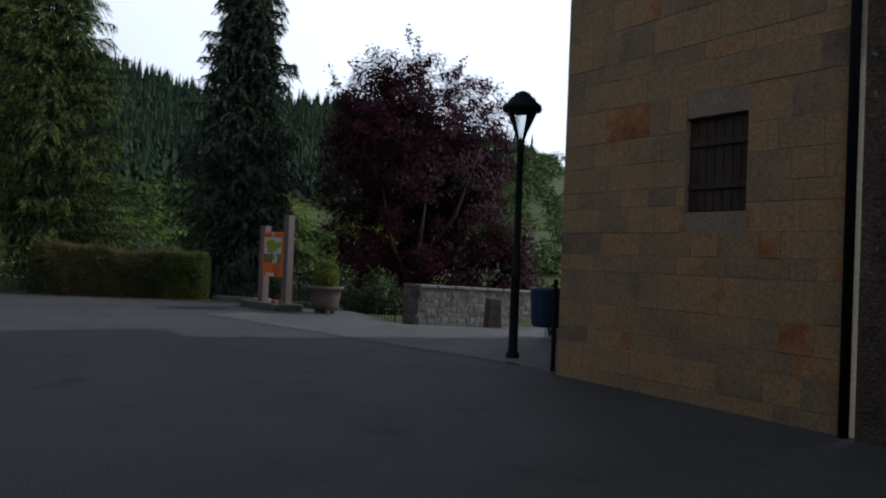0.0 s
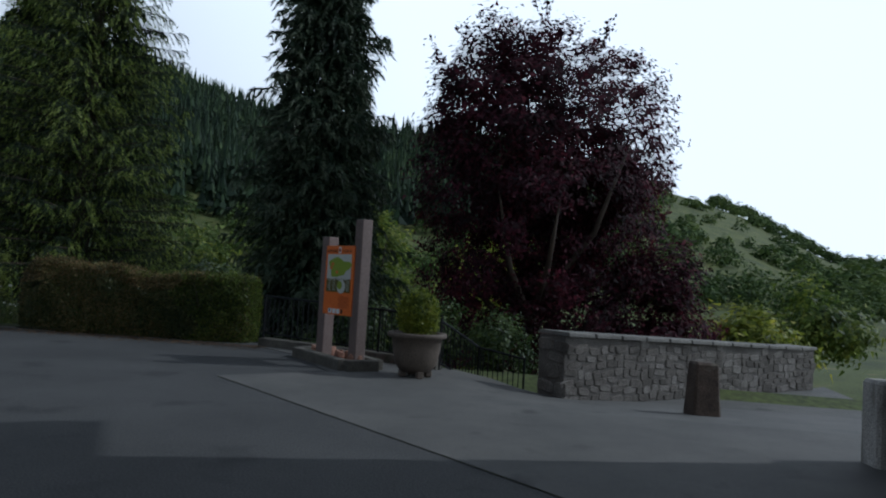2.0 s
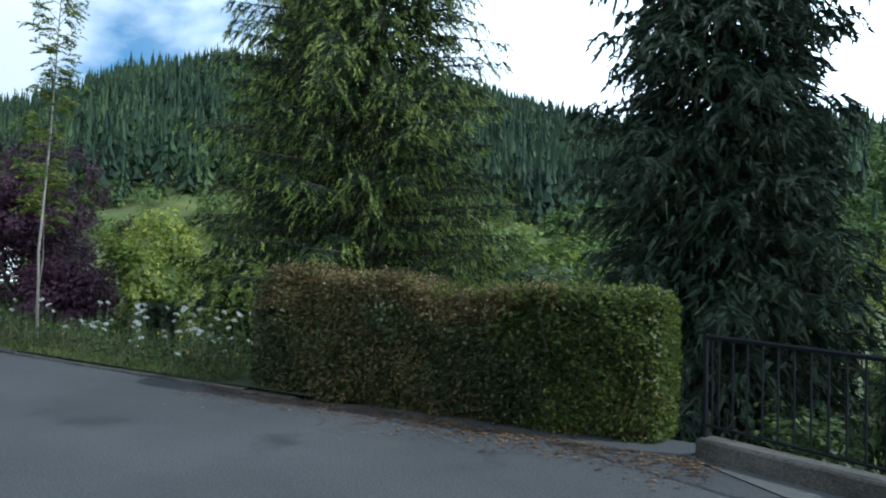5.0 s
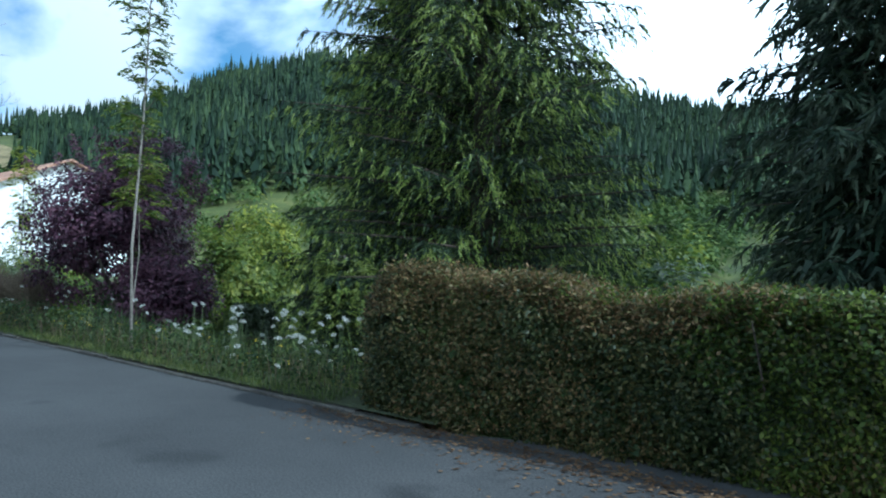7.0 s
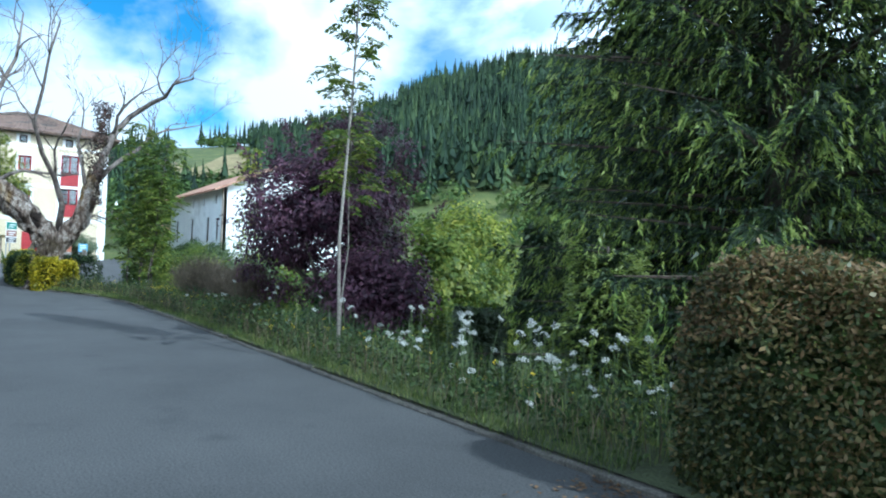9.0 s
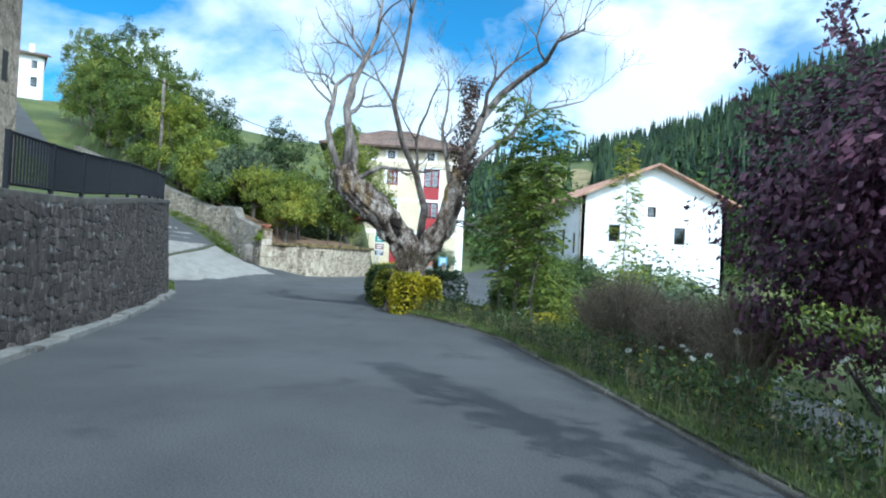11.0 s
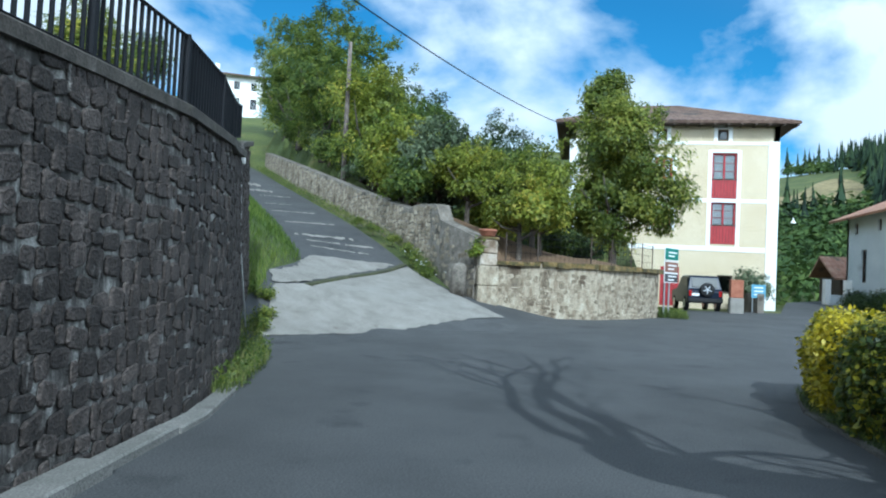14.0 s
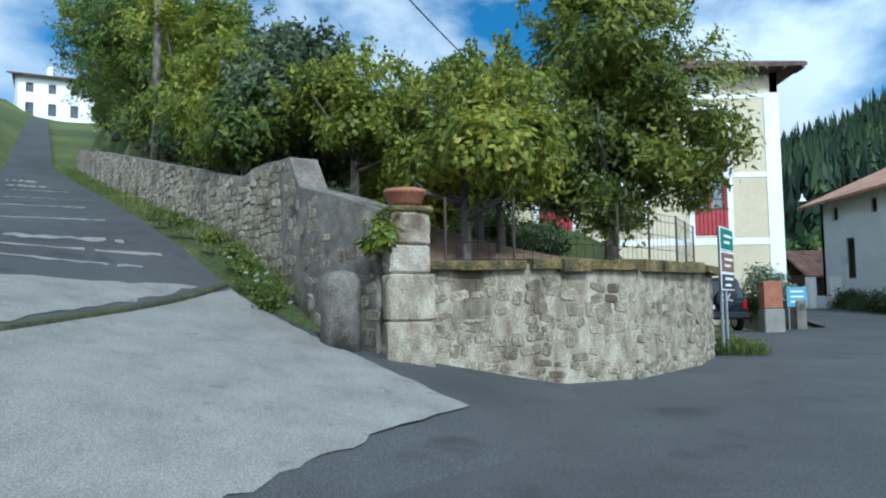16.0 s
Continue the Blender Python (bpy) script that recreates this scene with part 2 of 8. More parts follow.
M_HOLLOWDARK = surface("dark_hollow_wood", [(0.3, (0.006, 0.004, 0.003)), (0.6, (0.02, 0.012, 0.008)), (0.8, (0.05, 0.03, 0.018))], 6, 40, 0.95, 1.0, 0.04)
M_DEADWOOD = surface("dead_wood", [(0.3, (0.045, 0.035, 0.028)), (0.5, (0.13, 0.105, 0.09)), (0.72, (0.27, 0.24, 0.21))], 8, 30, 0.9, 0.8, 0.02, stretch_z=0.25)
M_IRON = plain("dark_iron", (0.008, 0.009, 0.012), 0.7, 0.0, 0.25)
M_CREAM = surface("cream_render", [(0.3, (0.49, 0.405, 0.265)), (0.6, (0.555, 0.475, 0.335)), (0.8, (0.59, 0.515, 0.385))], 0.5, 90, 0.9, 0.2, 0.004, ((0.41, 0.345, 0.235), 0.35, 0.63))
M_WHITE = surface("white_render", [(0.3, (0.70, 0.70, 0.68)), (0.7, (0.80, 0.80, 0.78))], 0.6, 90, 0.9, 0.2, 0.004, ((0.55, 0.54, 0.5), 0.5, 0.64))
M_REDPAINT = surface("red_paint", [(0.3, (0.26, 0.014, 0.018)), (0.7, (0.36, 0.025, 0.03))], 3, 80, 0.5, 0.1, 0.002)
M_TILE = surface("roof_tiles", [(0.25, (0.058, 0.036, 0.028)), (0.5, (0.125, 0.080, 0.060)), (0.75, (0.20, 0.135, 0.10))], 1.8, 30, 0.9, 0.5, 0.02, ((0.055, 0.046, 0.038), 0.9, 0.58), vary=0.15)
M_TILERED = surface("red_roof_tiles", [(0.25, (0.20, 0.10, 0.065)), (0.5, (0.31, 0.165, 0.11)), (0.75, (0.42, 0.26, 0.18))], 1.4, 30, 0.9, 0.5, 0.02, ((0.14, 0.10, 0.075), 0.9, 0.57), vary=0.15)
M_TIMBER = surface("dark_timber", [(0.3, (0.035, 0.024, 0.017)), (0.7, (0.08, 0.055, 0.04))], 4, 60, 0.8, 0.4, 0.006, stretch_z=0.2)
M_POST = surface("brown_post_paint", [(0.3, (0.13, 0.095, 0.085)), (0.7, (0.19, 0.145, 0.13))], 2.5, 70, 0.7, 0.25, 0.004, stretch_z=0.2)
M_ORANGE = surface("orange_panel", [(0.3, (0.70, 0.15, 0.02)), (0.7, (0.80, 0.19, 0.03))], 1.5, 90, 0.45, 0.05, 0.001)
# needles darkened for shade inside the crown; the shoot colours carry the sunlight
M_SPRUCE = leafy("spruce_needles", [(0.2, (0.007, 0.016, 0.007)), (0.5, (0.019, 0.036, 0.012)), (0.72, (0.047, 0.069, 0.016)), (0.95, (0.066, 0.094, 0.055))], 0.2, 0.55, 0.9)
M_CYPRESS = leafy("cypress_sprays", [(0.2, (0.009, 0.020, 0.011)), (0.5, (0.024, 0.045, 0.024)), (0.75, (0.056, 0.080, 0.042)), (0.95, (0.122, 0.150, 0.094))], 0.15, 0.55, 0.8)
M_SPRUCELIT = leafy("sunlit_spruce_shoots", [(0.2, (0.07, 0.115, 0.022)), (0.5, (0.19, 0.25, 0.045)), (0.75, (0.31, 0.36, 0.08)), (0.95, (0.38, 0.43, 0.20))], 0.4, 0.5, 0.9)
M_CYPRESSLIT = leafy("sunlit_cypress_sprays", [(0.2, (0.025, 0.038, 0.021)), (0.5, (0.056, 0.077, 0.042)), (0.75, (0.105, 0.126, 0.077)), (0.95, (0.168, 0.196, 0.133))], 0.25, 0.55, 0.9)
M_DRYFIELD = surface("dry_meadow", [(0.3, (0.15, 0.13, 0.05)), (0.55, (0.24, 0.19, 0.085)), (0.75, (0.30, 0.25, 0.12))], 0.06, 0.8, 0.95, 0.3, 0.1)
M_VERGE = surface("verge_soil", [(0.3, (0.032, 0.038, 0.015)), (0.55, (0.063, 0.076, 0.028)), (0.75, (0.113, 0.107, 0.050))], 1.5, 30, 0.95, 0.8, 0.03)
M_BROWNLITHEDGE = leafy("brown_sunlit_hedge_leaves", [(0.2, (0.05, 0.045, 0.015)), (0.5, (0.15, 0.10, 0.04)), (0.75, (0.26, 0.16, 0.07)), (0.95, (0.16, 0.18, 0.05))], 0.3, 0.6, 1.2)
M_PLUM = leafy("purple_leaves", [(0.2, (0.012, 0.005, 0.008)), (0.5, (0.036, 0.009, 0.016)), (0.75, (0.09, 0.017, 0.031)), (0.95, (0.16, 0.03, 0.045))], 0.4, 0.75, 0.7)
M_PLUMLIGHT = leafy("violet_leaves", [(0.2, (0.030, 0.014, 0.026)), (0.5, (0.085, 0.035, 0.060)), (0.75, (0.150, 0.065, 0.100)), (0.95, (0.220, 0.120, 0.140))], 0.3, 0.5, 0.9)
M_LEAF = leafy("green_leaves", [(0.2, (0.043, 0.076, 0.015)), (0.5, (0.112, 0.160, 0.026)), (0.75, (0.225, 0.262, 0.046)), (0.95, (0.38, 0.385, 0.08))], 0.5, 0.5, 0.5)
M_WALNUT = leafy("walnut_leaves", [(0.2, (0.06, 0.09, 0.016)), (0.5, (0.15, 0.19, 0.03)), (0.75, (0.28, 0.30, 0.05)), (0.95, (0.44, 0.41, 0.08))], 0.5, 0.45, 0.6)
M_LEAFYELLOW = leafy("yellow_green_leaves", [(0.2, (0.075, 0.10, 0.014)), (0.5, (0.20, 0.245, 0.032)), (0.75, (0.36, 0.37, 0.052)), (0.95, (0.52, 0.43, 0.065))], 0.5, 0.5, 0.6)
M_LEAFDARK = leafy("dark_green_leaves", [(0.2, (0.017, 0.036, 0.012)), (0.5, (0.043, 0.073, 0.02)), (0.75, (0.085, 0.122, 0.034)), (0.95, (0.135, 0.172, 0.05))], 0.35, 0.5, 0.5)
M_GREYLEAF = leafy("grey_green_leaves", [(0.2, (0.036, 0.054, 0.026)), (0.5, (0.090, 0.120, 0.060)), (0.75, (0.168, 0.204, 0.108)), (0.95, (0.240, 0.264, 0.168))], 0.3, 0.5, 0.6)
M_HEDGE = leafy("hedge_leaves", [(0.2, (0.024, 0.037, 0.011)), (0.45, (0.060, 0.076, 0.022)), (0.62, (0.120, 0.109, 0.033)), (0.78, (0.218, 0.142, 0.060)), (0.95, (0.109, 0.163, 0.043))], 0.3, 0.5, 0.9)
M_GOLD = leafy("golden_leaves", [(0.2, (0.115, 0.127, 0.009)), (0.5, (0.368, 0.322, 0.014)), (0.75, (0.598, 0.483, 0.023)), (0.95, (0.690, 0.575, 0.057))], 0.35, 0.45, 1.5)
M_BOX = leafy("bright_box_leaves", [(0.2, (0.036, 0.060, 0.010)), (0.5, (0.120, 0.168, 0.018)), (0.75, (0.264, 0.300, 0.030)), (0.95, (0.396, 0.408, 0.060))], 0.35, 0.45, 2.0)
M_BLADE = leafy("grass_blades", [(0.2, (0.042, 0.070, 0.017)), (0.5, (0.105, 0.147, 0.035)), (0.75, (0.210, 0.238, 0.063)), (0.95, (0.392, 0.350, 0.140))], 0.35, 0.6, 0.6)
M_DRYBLADE = leafy("dry_stems", [(0.2, (0.06, 0.045, 0.025)), (0.5, (0.13, 0.10, 0.06)), (0.75, (0.2, 0.16, 0.10)), (0.95, (0.28, 0.23, 0.15))], 0.25, 0.7, 1.0)
M_PETAL = leafy("white_petals", [(0.2, (0.52, 0.53, 0.48)), (0.8, (0.72, 0.72, 0.68))], 0.3, 0.6, 2.0)
M_YELLOWPETAL = leafy("yellow_petals", [(0.2, (0.6, 0.45, 0.02)), (0.8, (0.75, 0.6, 0.04))], 0.3, 0.6, 2.0)
M_FARFIR = leafy("far_fir", [(0.2, (0.009, 0.021, 0.012)), (0.45, (0.019, 0.040, 0.019)), (0.65, (0.036, 0.064, 0.026)), (0.95, (0.075, 0.11, 0.036))], 0.15, 0.8, 0.03)
M_FARLEAF = leafy("far_leaf", [(0.2, (0.026, 0.052, 0.014)), (0.5, (0.058, 0.098, 0.022)), (0.75, (0.105, 0.15, 0.034)), (0.95, (0.165, 0.205, 0.05))], 0.25, 0.8, 0.03)

M_PALEBARK = surface("pale_bark", [(0.3, (0.16, 0.14, 0.115)), (0.7, (0.32, 0.29, 0.25))], 6, 50, 0.9, 0.6, 0.01, stretch_z=0.4)
M_DRYTWIG = surface("dry_twigs", [(0.3, (0.10, 0.075, 0.05)), (0.7, (0.20, 0.16, 0.11))], 6, 50, 0.9, 0.3, 0.005)
M_GOLDDARK = leafy("green_gold_leaves", [(0.2, (0.029, 0.051, 0.009)), (0.5, (0.087, 0.116, 0.017)), (0.7, (0.290, 0.275, 0.022)), (0.95, (0.609, 0.522, 0.043))], 0.35, 0.45, 1.6)
M_IVY = leafy("ivy_leaves", [(0.2, (0.02, 0.022, 0.012)), (0.5, (0.05, 0.03, 0.022)), (0.75, (0.10, 0.05, 0.04)), (0.95, (0.09, 0.10, 0.04))], 0.25, 0.5, 1.2)
M_BANKBLADE = leafy("lush_grass_blades", [(0.2, (0.045, 0.08, 0.012)), (0.5, (0.10, 0.16, 0.022)), (0.75, (0.17, 0.23, 0.035)), (0.95, (0.26, 0.29, 0.07))], 0.4, 0.6, 0.5)
M_LITTER = leafy("leaf_litter", [(0.2, (0.06, 0.035, 0.018)), (0.5, (0.13, 0.075, 0.035)), (0.8, (0.22, 0.14, 0.07))], 0.1, 0.8, 2.0)
M_STEM = plain("green_stem", (0.07, 0.10, 0.03), 0.7)
M_DRAIN = surface("mossy_drain", [(0.3, (0.03, 0.03, 0.02)), (0.6, (0.07, 0.075, 0.03)), (0.8, (0.12, 0.11, 0.07))], 3, 40, 0.95, 0.8, 0.02)
M_KERB = surface("pale_kerb", [(0.3, (0.128, 0.125, 0.110)), (0.7, (0.211, 0.202, 0.184))], 2.2, 60, 0.9, 0.6, 0.01, ((0.060, 0.055, 0.046), 1.8, 0.56))
M_OLDKERB = surface("old_kerb", [(0.3, (0.061, 0.055, 0.046)), (0.7, (0.131, 0.121, 0.101))], 3.0, 50, 0.92, 0.7, 0.012, ((0.030, 0.033, 0.015), 1.7, 0.56), vary=0.1)
M_TIMBERSTONE = surface("dark_brown_stone", [(0.3, (0.05, 0.035, 0.028)), (0.7, (0.11, 0.08, 0.06))], 4.0, 50, 0.92, 0.8, 0.012, ((0.16, 0.14, 0.11), 3.0, 0.64))
M_DARKCOPING = surface("weathered_coping", [(0.3, (0.035, 0.030, 0.025)), (0.55, (0.075, 0.066, 0.055)), (0.8, (0.17, 0.155, 0.135))], 4.0, 50, 0.9, 0.7, 0.012, ((0.06, 0.062, 0.03), 2.5, 0.6))
M_COPING = surface("coping_stone", [(0.3, (0.143, 0.137, 0.125)), (0.7, (0.238, 0.229, 0.208))], 2.2, 50, 0.9, 0.5, 0.008, ((0.071, 0.071, 0.054), 2.2, 0.6), vary=0.08)
M_MOSS = surface("moss_and_lichen", [(0.3, (0.035, 0.027, 0.014)), (0.46, (0.085, 0.07, 0.025)), (0.58, (0.18, 0.12, 0.04)), (0.75, (0.24, 0.21, 0.16))], 4.0, 30, 0.95, 1.0, 0.03, grain=0.5)
M_RUBMORTAR2 = surface("grey_wall_core", [(0.3, (0.10, 0.088, 0.072)), (0.55, (0.19, 0.168, 0.14)), (0.75, (0.29, 0.262, 0.222))], 3.2, 50, 0.95, 0.8, 0.015, ((0.055, 0.045, 0.033), 1.3, 0.56), grain=0.5)
M_PALESTONE = surface("pale_dressed_stone", [(0.28, (0.16, 0.115, 0.075)), (0.48, (0.34, 0.285, 0.22)), (0.72, (0.46, 0.415, 0.35))], 3.2, 40, 0.92, 0.8, 0.012, ((0.10, 0.072, 0.045), 1.6, 0.56), vary=0.12, grain=0.3)
M_TERRACOTTA = surface("terracotta", [(0.3, (0.25, 0.09, 0.05)), (0.7, (0.36, 0.15, 0.09))], 4, 60, 0.85, 0.3, 0.004)
M_POTCLAY = surface("brown_clay", [(0.3, (0.09, 0.07, 0.055)), (0.7, (0.15, 0.12, 0.095))], 4, 70, 0.75, 0.3, 0.004)
M_REDROCK = surface("red_rock", [(0.3, (0.16, 0.07, 0.045)), (0.7, (0.30, 0.17, 0.12))], 5, 50, 0.9, 0.7, 0.01, vary=0.15)
M_PARSTONE = surface("grey_parapet_stone", [(0.25, (0.072, 0.064, 0.055)), (0.5, (0.133, 0.119, 0.105)), (0.75, (0.199, 0.183, 0.166))], 3, 40, 0.92, 0.8, 0.015, vary=0.2)
M_PARMORTAR = surface("parapet_mortar", [(0.3, (0.080, 0.072, 0.064)), (0.7, (0.144, 0.132, 0.120))], 3, 60, 0.95, 0.6, 0.01)
M_STAINWHITE = surface("stained_whitewash", [(0.3, (0.30, 0.28, 0.25)), (0.6, (0.55, 0.53, 0.49)), (0.8, (0.66, 0.65, 0.62))], 2.0, 60, 0.9, 0.4, 0.008, ((0.16, 0.14, 0.11), 2.5, 0.55), stretch_z=0.3)
M_BIN = plain("blue_grey_enamel", (0.03, 0.06, 0.13), 0.45)
M_PRINTGREY = plain("print_pale_grey", (0.55, 0.56, 0.52), 0.5)
M_PRINTGREEN = plain("print_map_green", (0.26, 0.36, 0.03), 0.5)
M_PRINTOLIVE = plain("print_olive", (0.10, 0.09, 0.012), 0.5)
M_PRINTRUST = plain("print_rust", (0.33, 0.055, 0.01), 0.5)
M_PRINTWHITE = plain("print_white", (0.75, 0.75, 0.73), 0.5)
M_PRINTDARK = plain("print_black", (0.012, 0.012, 0.012), 0.5)
M_PRINTBLUE = plain("print_blue", (0.02, 0.10, 0.30), 0.5)
M_ORANGE2 = plain("print_orange", (0.60, 0.20, 0.03), 0.5)
M_PVC = plain("pale_pvc", (0.42, 0.42, 0.40), 0.5)
M_GALV = plain("galvanised_steel", (0.34, 0.36, 0.37), 0.4, 0.6)
M_SIGNGREEN = plain("sign_green", (0.01, 0.16, 0.12), 0.4)
M_SIGNBROWN = plain("sign_brown", (0.20, 0.09, 0.06), 0.4)
M_SIGNDARK = plain("sign_dark", (0.03, 0.03, 0.035), 0.4)
M_SIGNBLUE = plain("sign_blue", (0.12, 0.30, 0.42), 0.4)
M_CARPAINT = plain("dark_blue_car_paint", (0.010, 0.016, 0.03), 0.35, gloss=0.2)
M_CARGLASS = plain("tinted_car_glass", (0.012, 0.018, 0.02), 0.3, gloss=0.12)
M_RUBBER = plain("black_rubber", (0.012, 0.012, 0.013), 0.8)
M_RIM = plain("silver_rim", (0.55, 0.56, 0.58), 0.35, 0.8)
M_TAIL = plain("red_tail_lens", (0.30, 0.01, 0.01), 0.2)
M_GLASS = glass("window_glass")
M_CURTAIN = plain("white_curtain", (0.62, 0.62, 0.6), 0.9)
M_ROOM = plain("dark_interior", (0.015, 0.014, 0.013), 0.9)
# white render with bluish shade put into its colour
M_WHITESHADE = surface("shaded_white_render", [(0.3, (0.48, 0.52, 0.56)), (0.7, (0.60, 0.64, 0.67))], 0.6, 90, 0.9, 0.2, 0.004, ((0.36, 0.39, 0.42), 0.5, 0.62))
M_TERRSTONE = surface("terrace_house_stone", [(0.25, (0.11, 0.085, 0.06)), (0.5, (0.23, 0.185, 0.135)), (0.75, (0.36, 0.31, 0.25))], 3.2, 14, 0.92, 0.9, 0.03, ((0.07, 0.052, 0.036), 4.0, 0.58))


# ---- building helpers ----
def mesh_ob(name, verts, faces, mat, parent=None, label="", smooth=False):
    me = bpy.data.meshes.new(name)
    me.from_pydata([tuple(v) for v in verts], [], [tuple(f) for f in faces])
    me.materials.append(mat)
    if smooth:
        me.polygons.foreach_set("use_smooth", [True] * len(me.polygons))
    me.update()
    ob = new(name, me)
    if parent:
        ob.parent = parent
    if label:
        ob["label"] = label
    return ob


def part(name, bm, mat, parent=None, label="", smooth=False):
    me = bpy.data.meshes.new(name)
    bm.normal_update()
    bm.to_mesh(me)
    bm.free()
    me.materials.append(mat)
    if smooth:
        me.polygons.foreach_set("use_smooth", [True] * len(me.polygons))
    ob = new(name, me)
    if parent:
        ob.parent = parent
    if label:
        ob["label"] = label
    return ob


def box(bm, c, s, rz=0.0, bevel=0.0, tilt=None):
    m = Matrix.Translation(c) @ Matrix.Rotation(rz, 4, "Z")
    if tilt:
        m = m @ tilt
    g = bmesh.ops.create_cube(bm, size=1.0, matrix=m @ Matrix.Diagonal((*s, 1)))
    if bevel:
        es = list({e for v in g["verts"] for e in v.link_edges})
        bmesh.ops.bevel(bm, geom=es, offset=bevel, segments=1, affect="EDGES")


def slab(c, s, rz=0.0, bevel=0.0):
    bm = bmesh.new()
    box(bm, c, s, rz, bevel)
    return bm


def lathe(profile, sides=20, c=(0, 0, 0)):
    """A turned body from (radius, height) pairs, bottom to top."""
    vs, fs = [], []
    for r, h in profile:
        for k in range(sides):
            a = 2 * math.pi * k / sides
            vs.append((c[0] + r * math.cos(a), c[1] + r * math.sin(a), c[2] + h))
    for i in range(len(profile) - 1):
        for k in range(sides):
            j = (k + 1) % sides
            fs.append((i * sides + k, i * sides + j, (i + 1) * sides + j, (i + 1) * sides + k))
    fs.append(tuple(range(sides - 1, -1, -1)))
    fs.append(tuple(range((len(profile) - 1) * sides, len(profile) * sides)))
    return vs, fs


def tube(points, radii, sides=8):
    """A tapered tube along points."""
    pts = [Vector(p) for p in points]
    vs, fs = [], []
    side = None
    for i, p in enumerate(pts):
        d = (pts[min(i + 1, len(pts) - 1)] - pts[max(i - 1, 0)]).normalized()
        if side is None:
            side = d.cross(Vector((0.3, 0.9, 0.2))).normalized()
        side = (side - d * side.dot(d)).normalized()
        up = d.cross(side)
        for k in range(sides):
            a = 2 * math.pi * k / sides
            vs.append(p + (side * math.cos(a) + up * math.sin(a)) * radii[i])
    for i in range(len(pts) - 1):
        for k in range(sides):
            j = (k + 1) % sides
            fs.append((i * sides + k, i * sides + j, (i + 1) * sides + j, (i + 1) * sides + k))
    fs.append(tuple(range(sides - 1, -1, -1)))
    fs.append(tuple(range((len(pts) - 1) * sides, len(pts) * sides)))
    return vs, fs


def merge(pairs):
    vs, fs = [], []
    for v, f in pairs:
        o = len(vs)
        vs.extend(v)
        fs.extend(tuple(i + o for i in q) for q in f)
    return vs, fs


def thing(name, place, label, category, group="", rz=0.0):
    e = new(name)
    e.matrix_basis = pose(*place, 0, 0, rz)
    e.empty_display_size = 0.2
    return tagged(e, label, category, group)


def quads_mesh(name, P, mat, parent=None, label="", tri=False):
    """P: n x 4 x 3 corner places of loose leaves; tri: needles and far leaves, three corners each."""
    n, k = len(P), 4
    if tri:
        half = (P[:, 1] - P[:, 3]) * 0.45
        P, k = np.stack([P[:, 0] + half, P[:, 2], P[:, 0] - half], 1), 3
    me = bpy.data.meshes.new(name)
    me.vertices.add(k * n)
    me.vertices.foreach_set("co", np.ascontiguousarray(P, dtype=np.float32).ravel())
    me.loops.add(k * n)
    me.loops.foreach_set("vertex_index", np.arange(k * n, dtype=np.int32))
    me.polygons.add(n)
    me.polygons.foreach_set("loop_start", np.arange(0, k * n, k, dtype=np.int32))
    me.update(calc_edges=True)
    me.materials.append(mat)
    ob = new(name, me)
    if parent:
        ob.parent = parent
    if label:
        ob["label"] = label
    return ob


def unit(v):
    return v / np.maximum(np.linalg.norm(v, axis=-1, keepdims=True), 1e-9)


def leaves_at(rng, C, length, width, out=None, droop=0.0, lift=0.5, loose=0.42):
    """One diamond leaf at each of the places C; out: the way that they lean."""
    n = len(C)
    d = rng.normal(size=(n, 3))
    if out is not None:
        face = unit(out + np.array([0, 0, 0.45]) + rng.normal(0, loose, (n, 3)))
        d = d + out * 0.25
        d[:, 2] -= droop + 0.3
        d = unit(d - face * (d * face).sum(1, keepdims=True))
        s = np.cross(d, face)
    else:
        d[:, 2] -= droop
        d = unit(d)
        s = unit(np.cross(d, unit(rng.normal(size=(n, 3)) + np.array([0, 0, lift]))))
    L = (length * rng.uniform(0.65, 1.35, n))[:, None]
    W = (width * rng.uniform(0.7, 1.3, n))[:, None]
    nrm = np.cross(d, s)
    mid = C + d * L * 0.45
    return np.stack([C, mid + s * W * 0.5 + nrm * W * 0.15, C + d * L, mid - s * W * 0.5 + nrm * W * 0.15], 1)


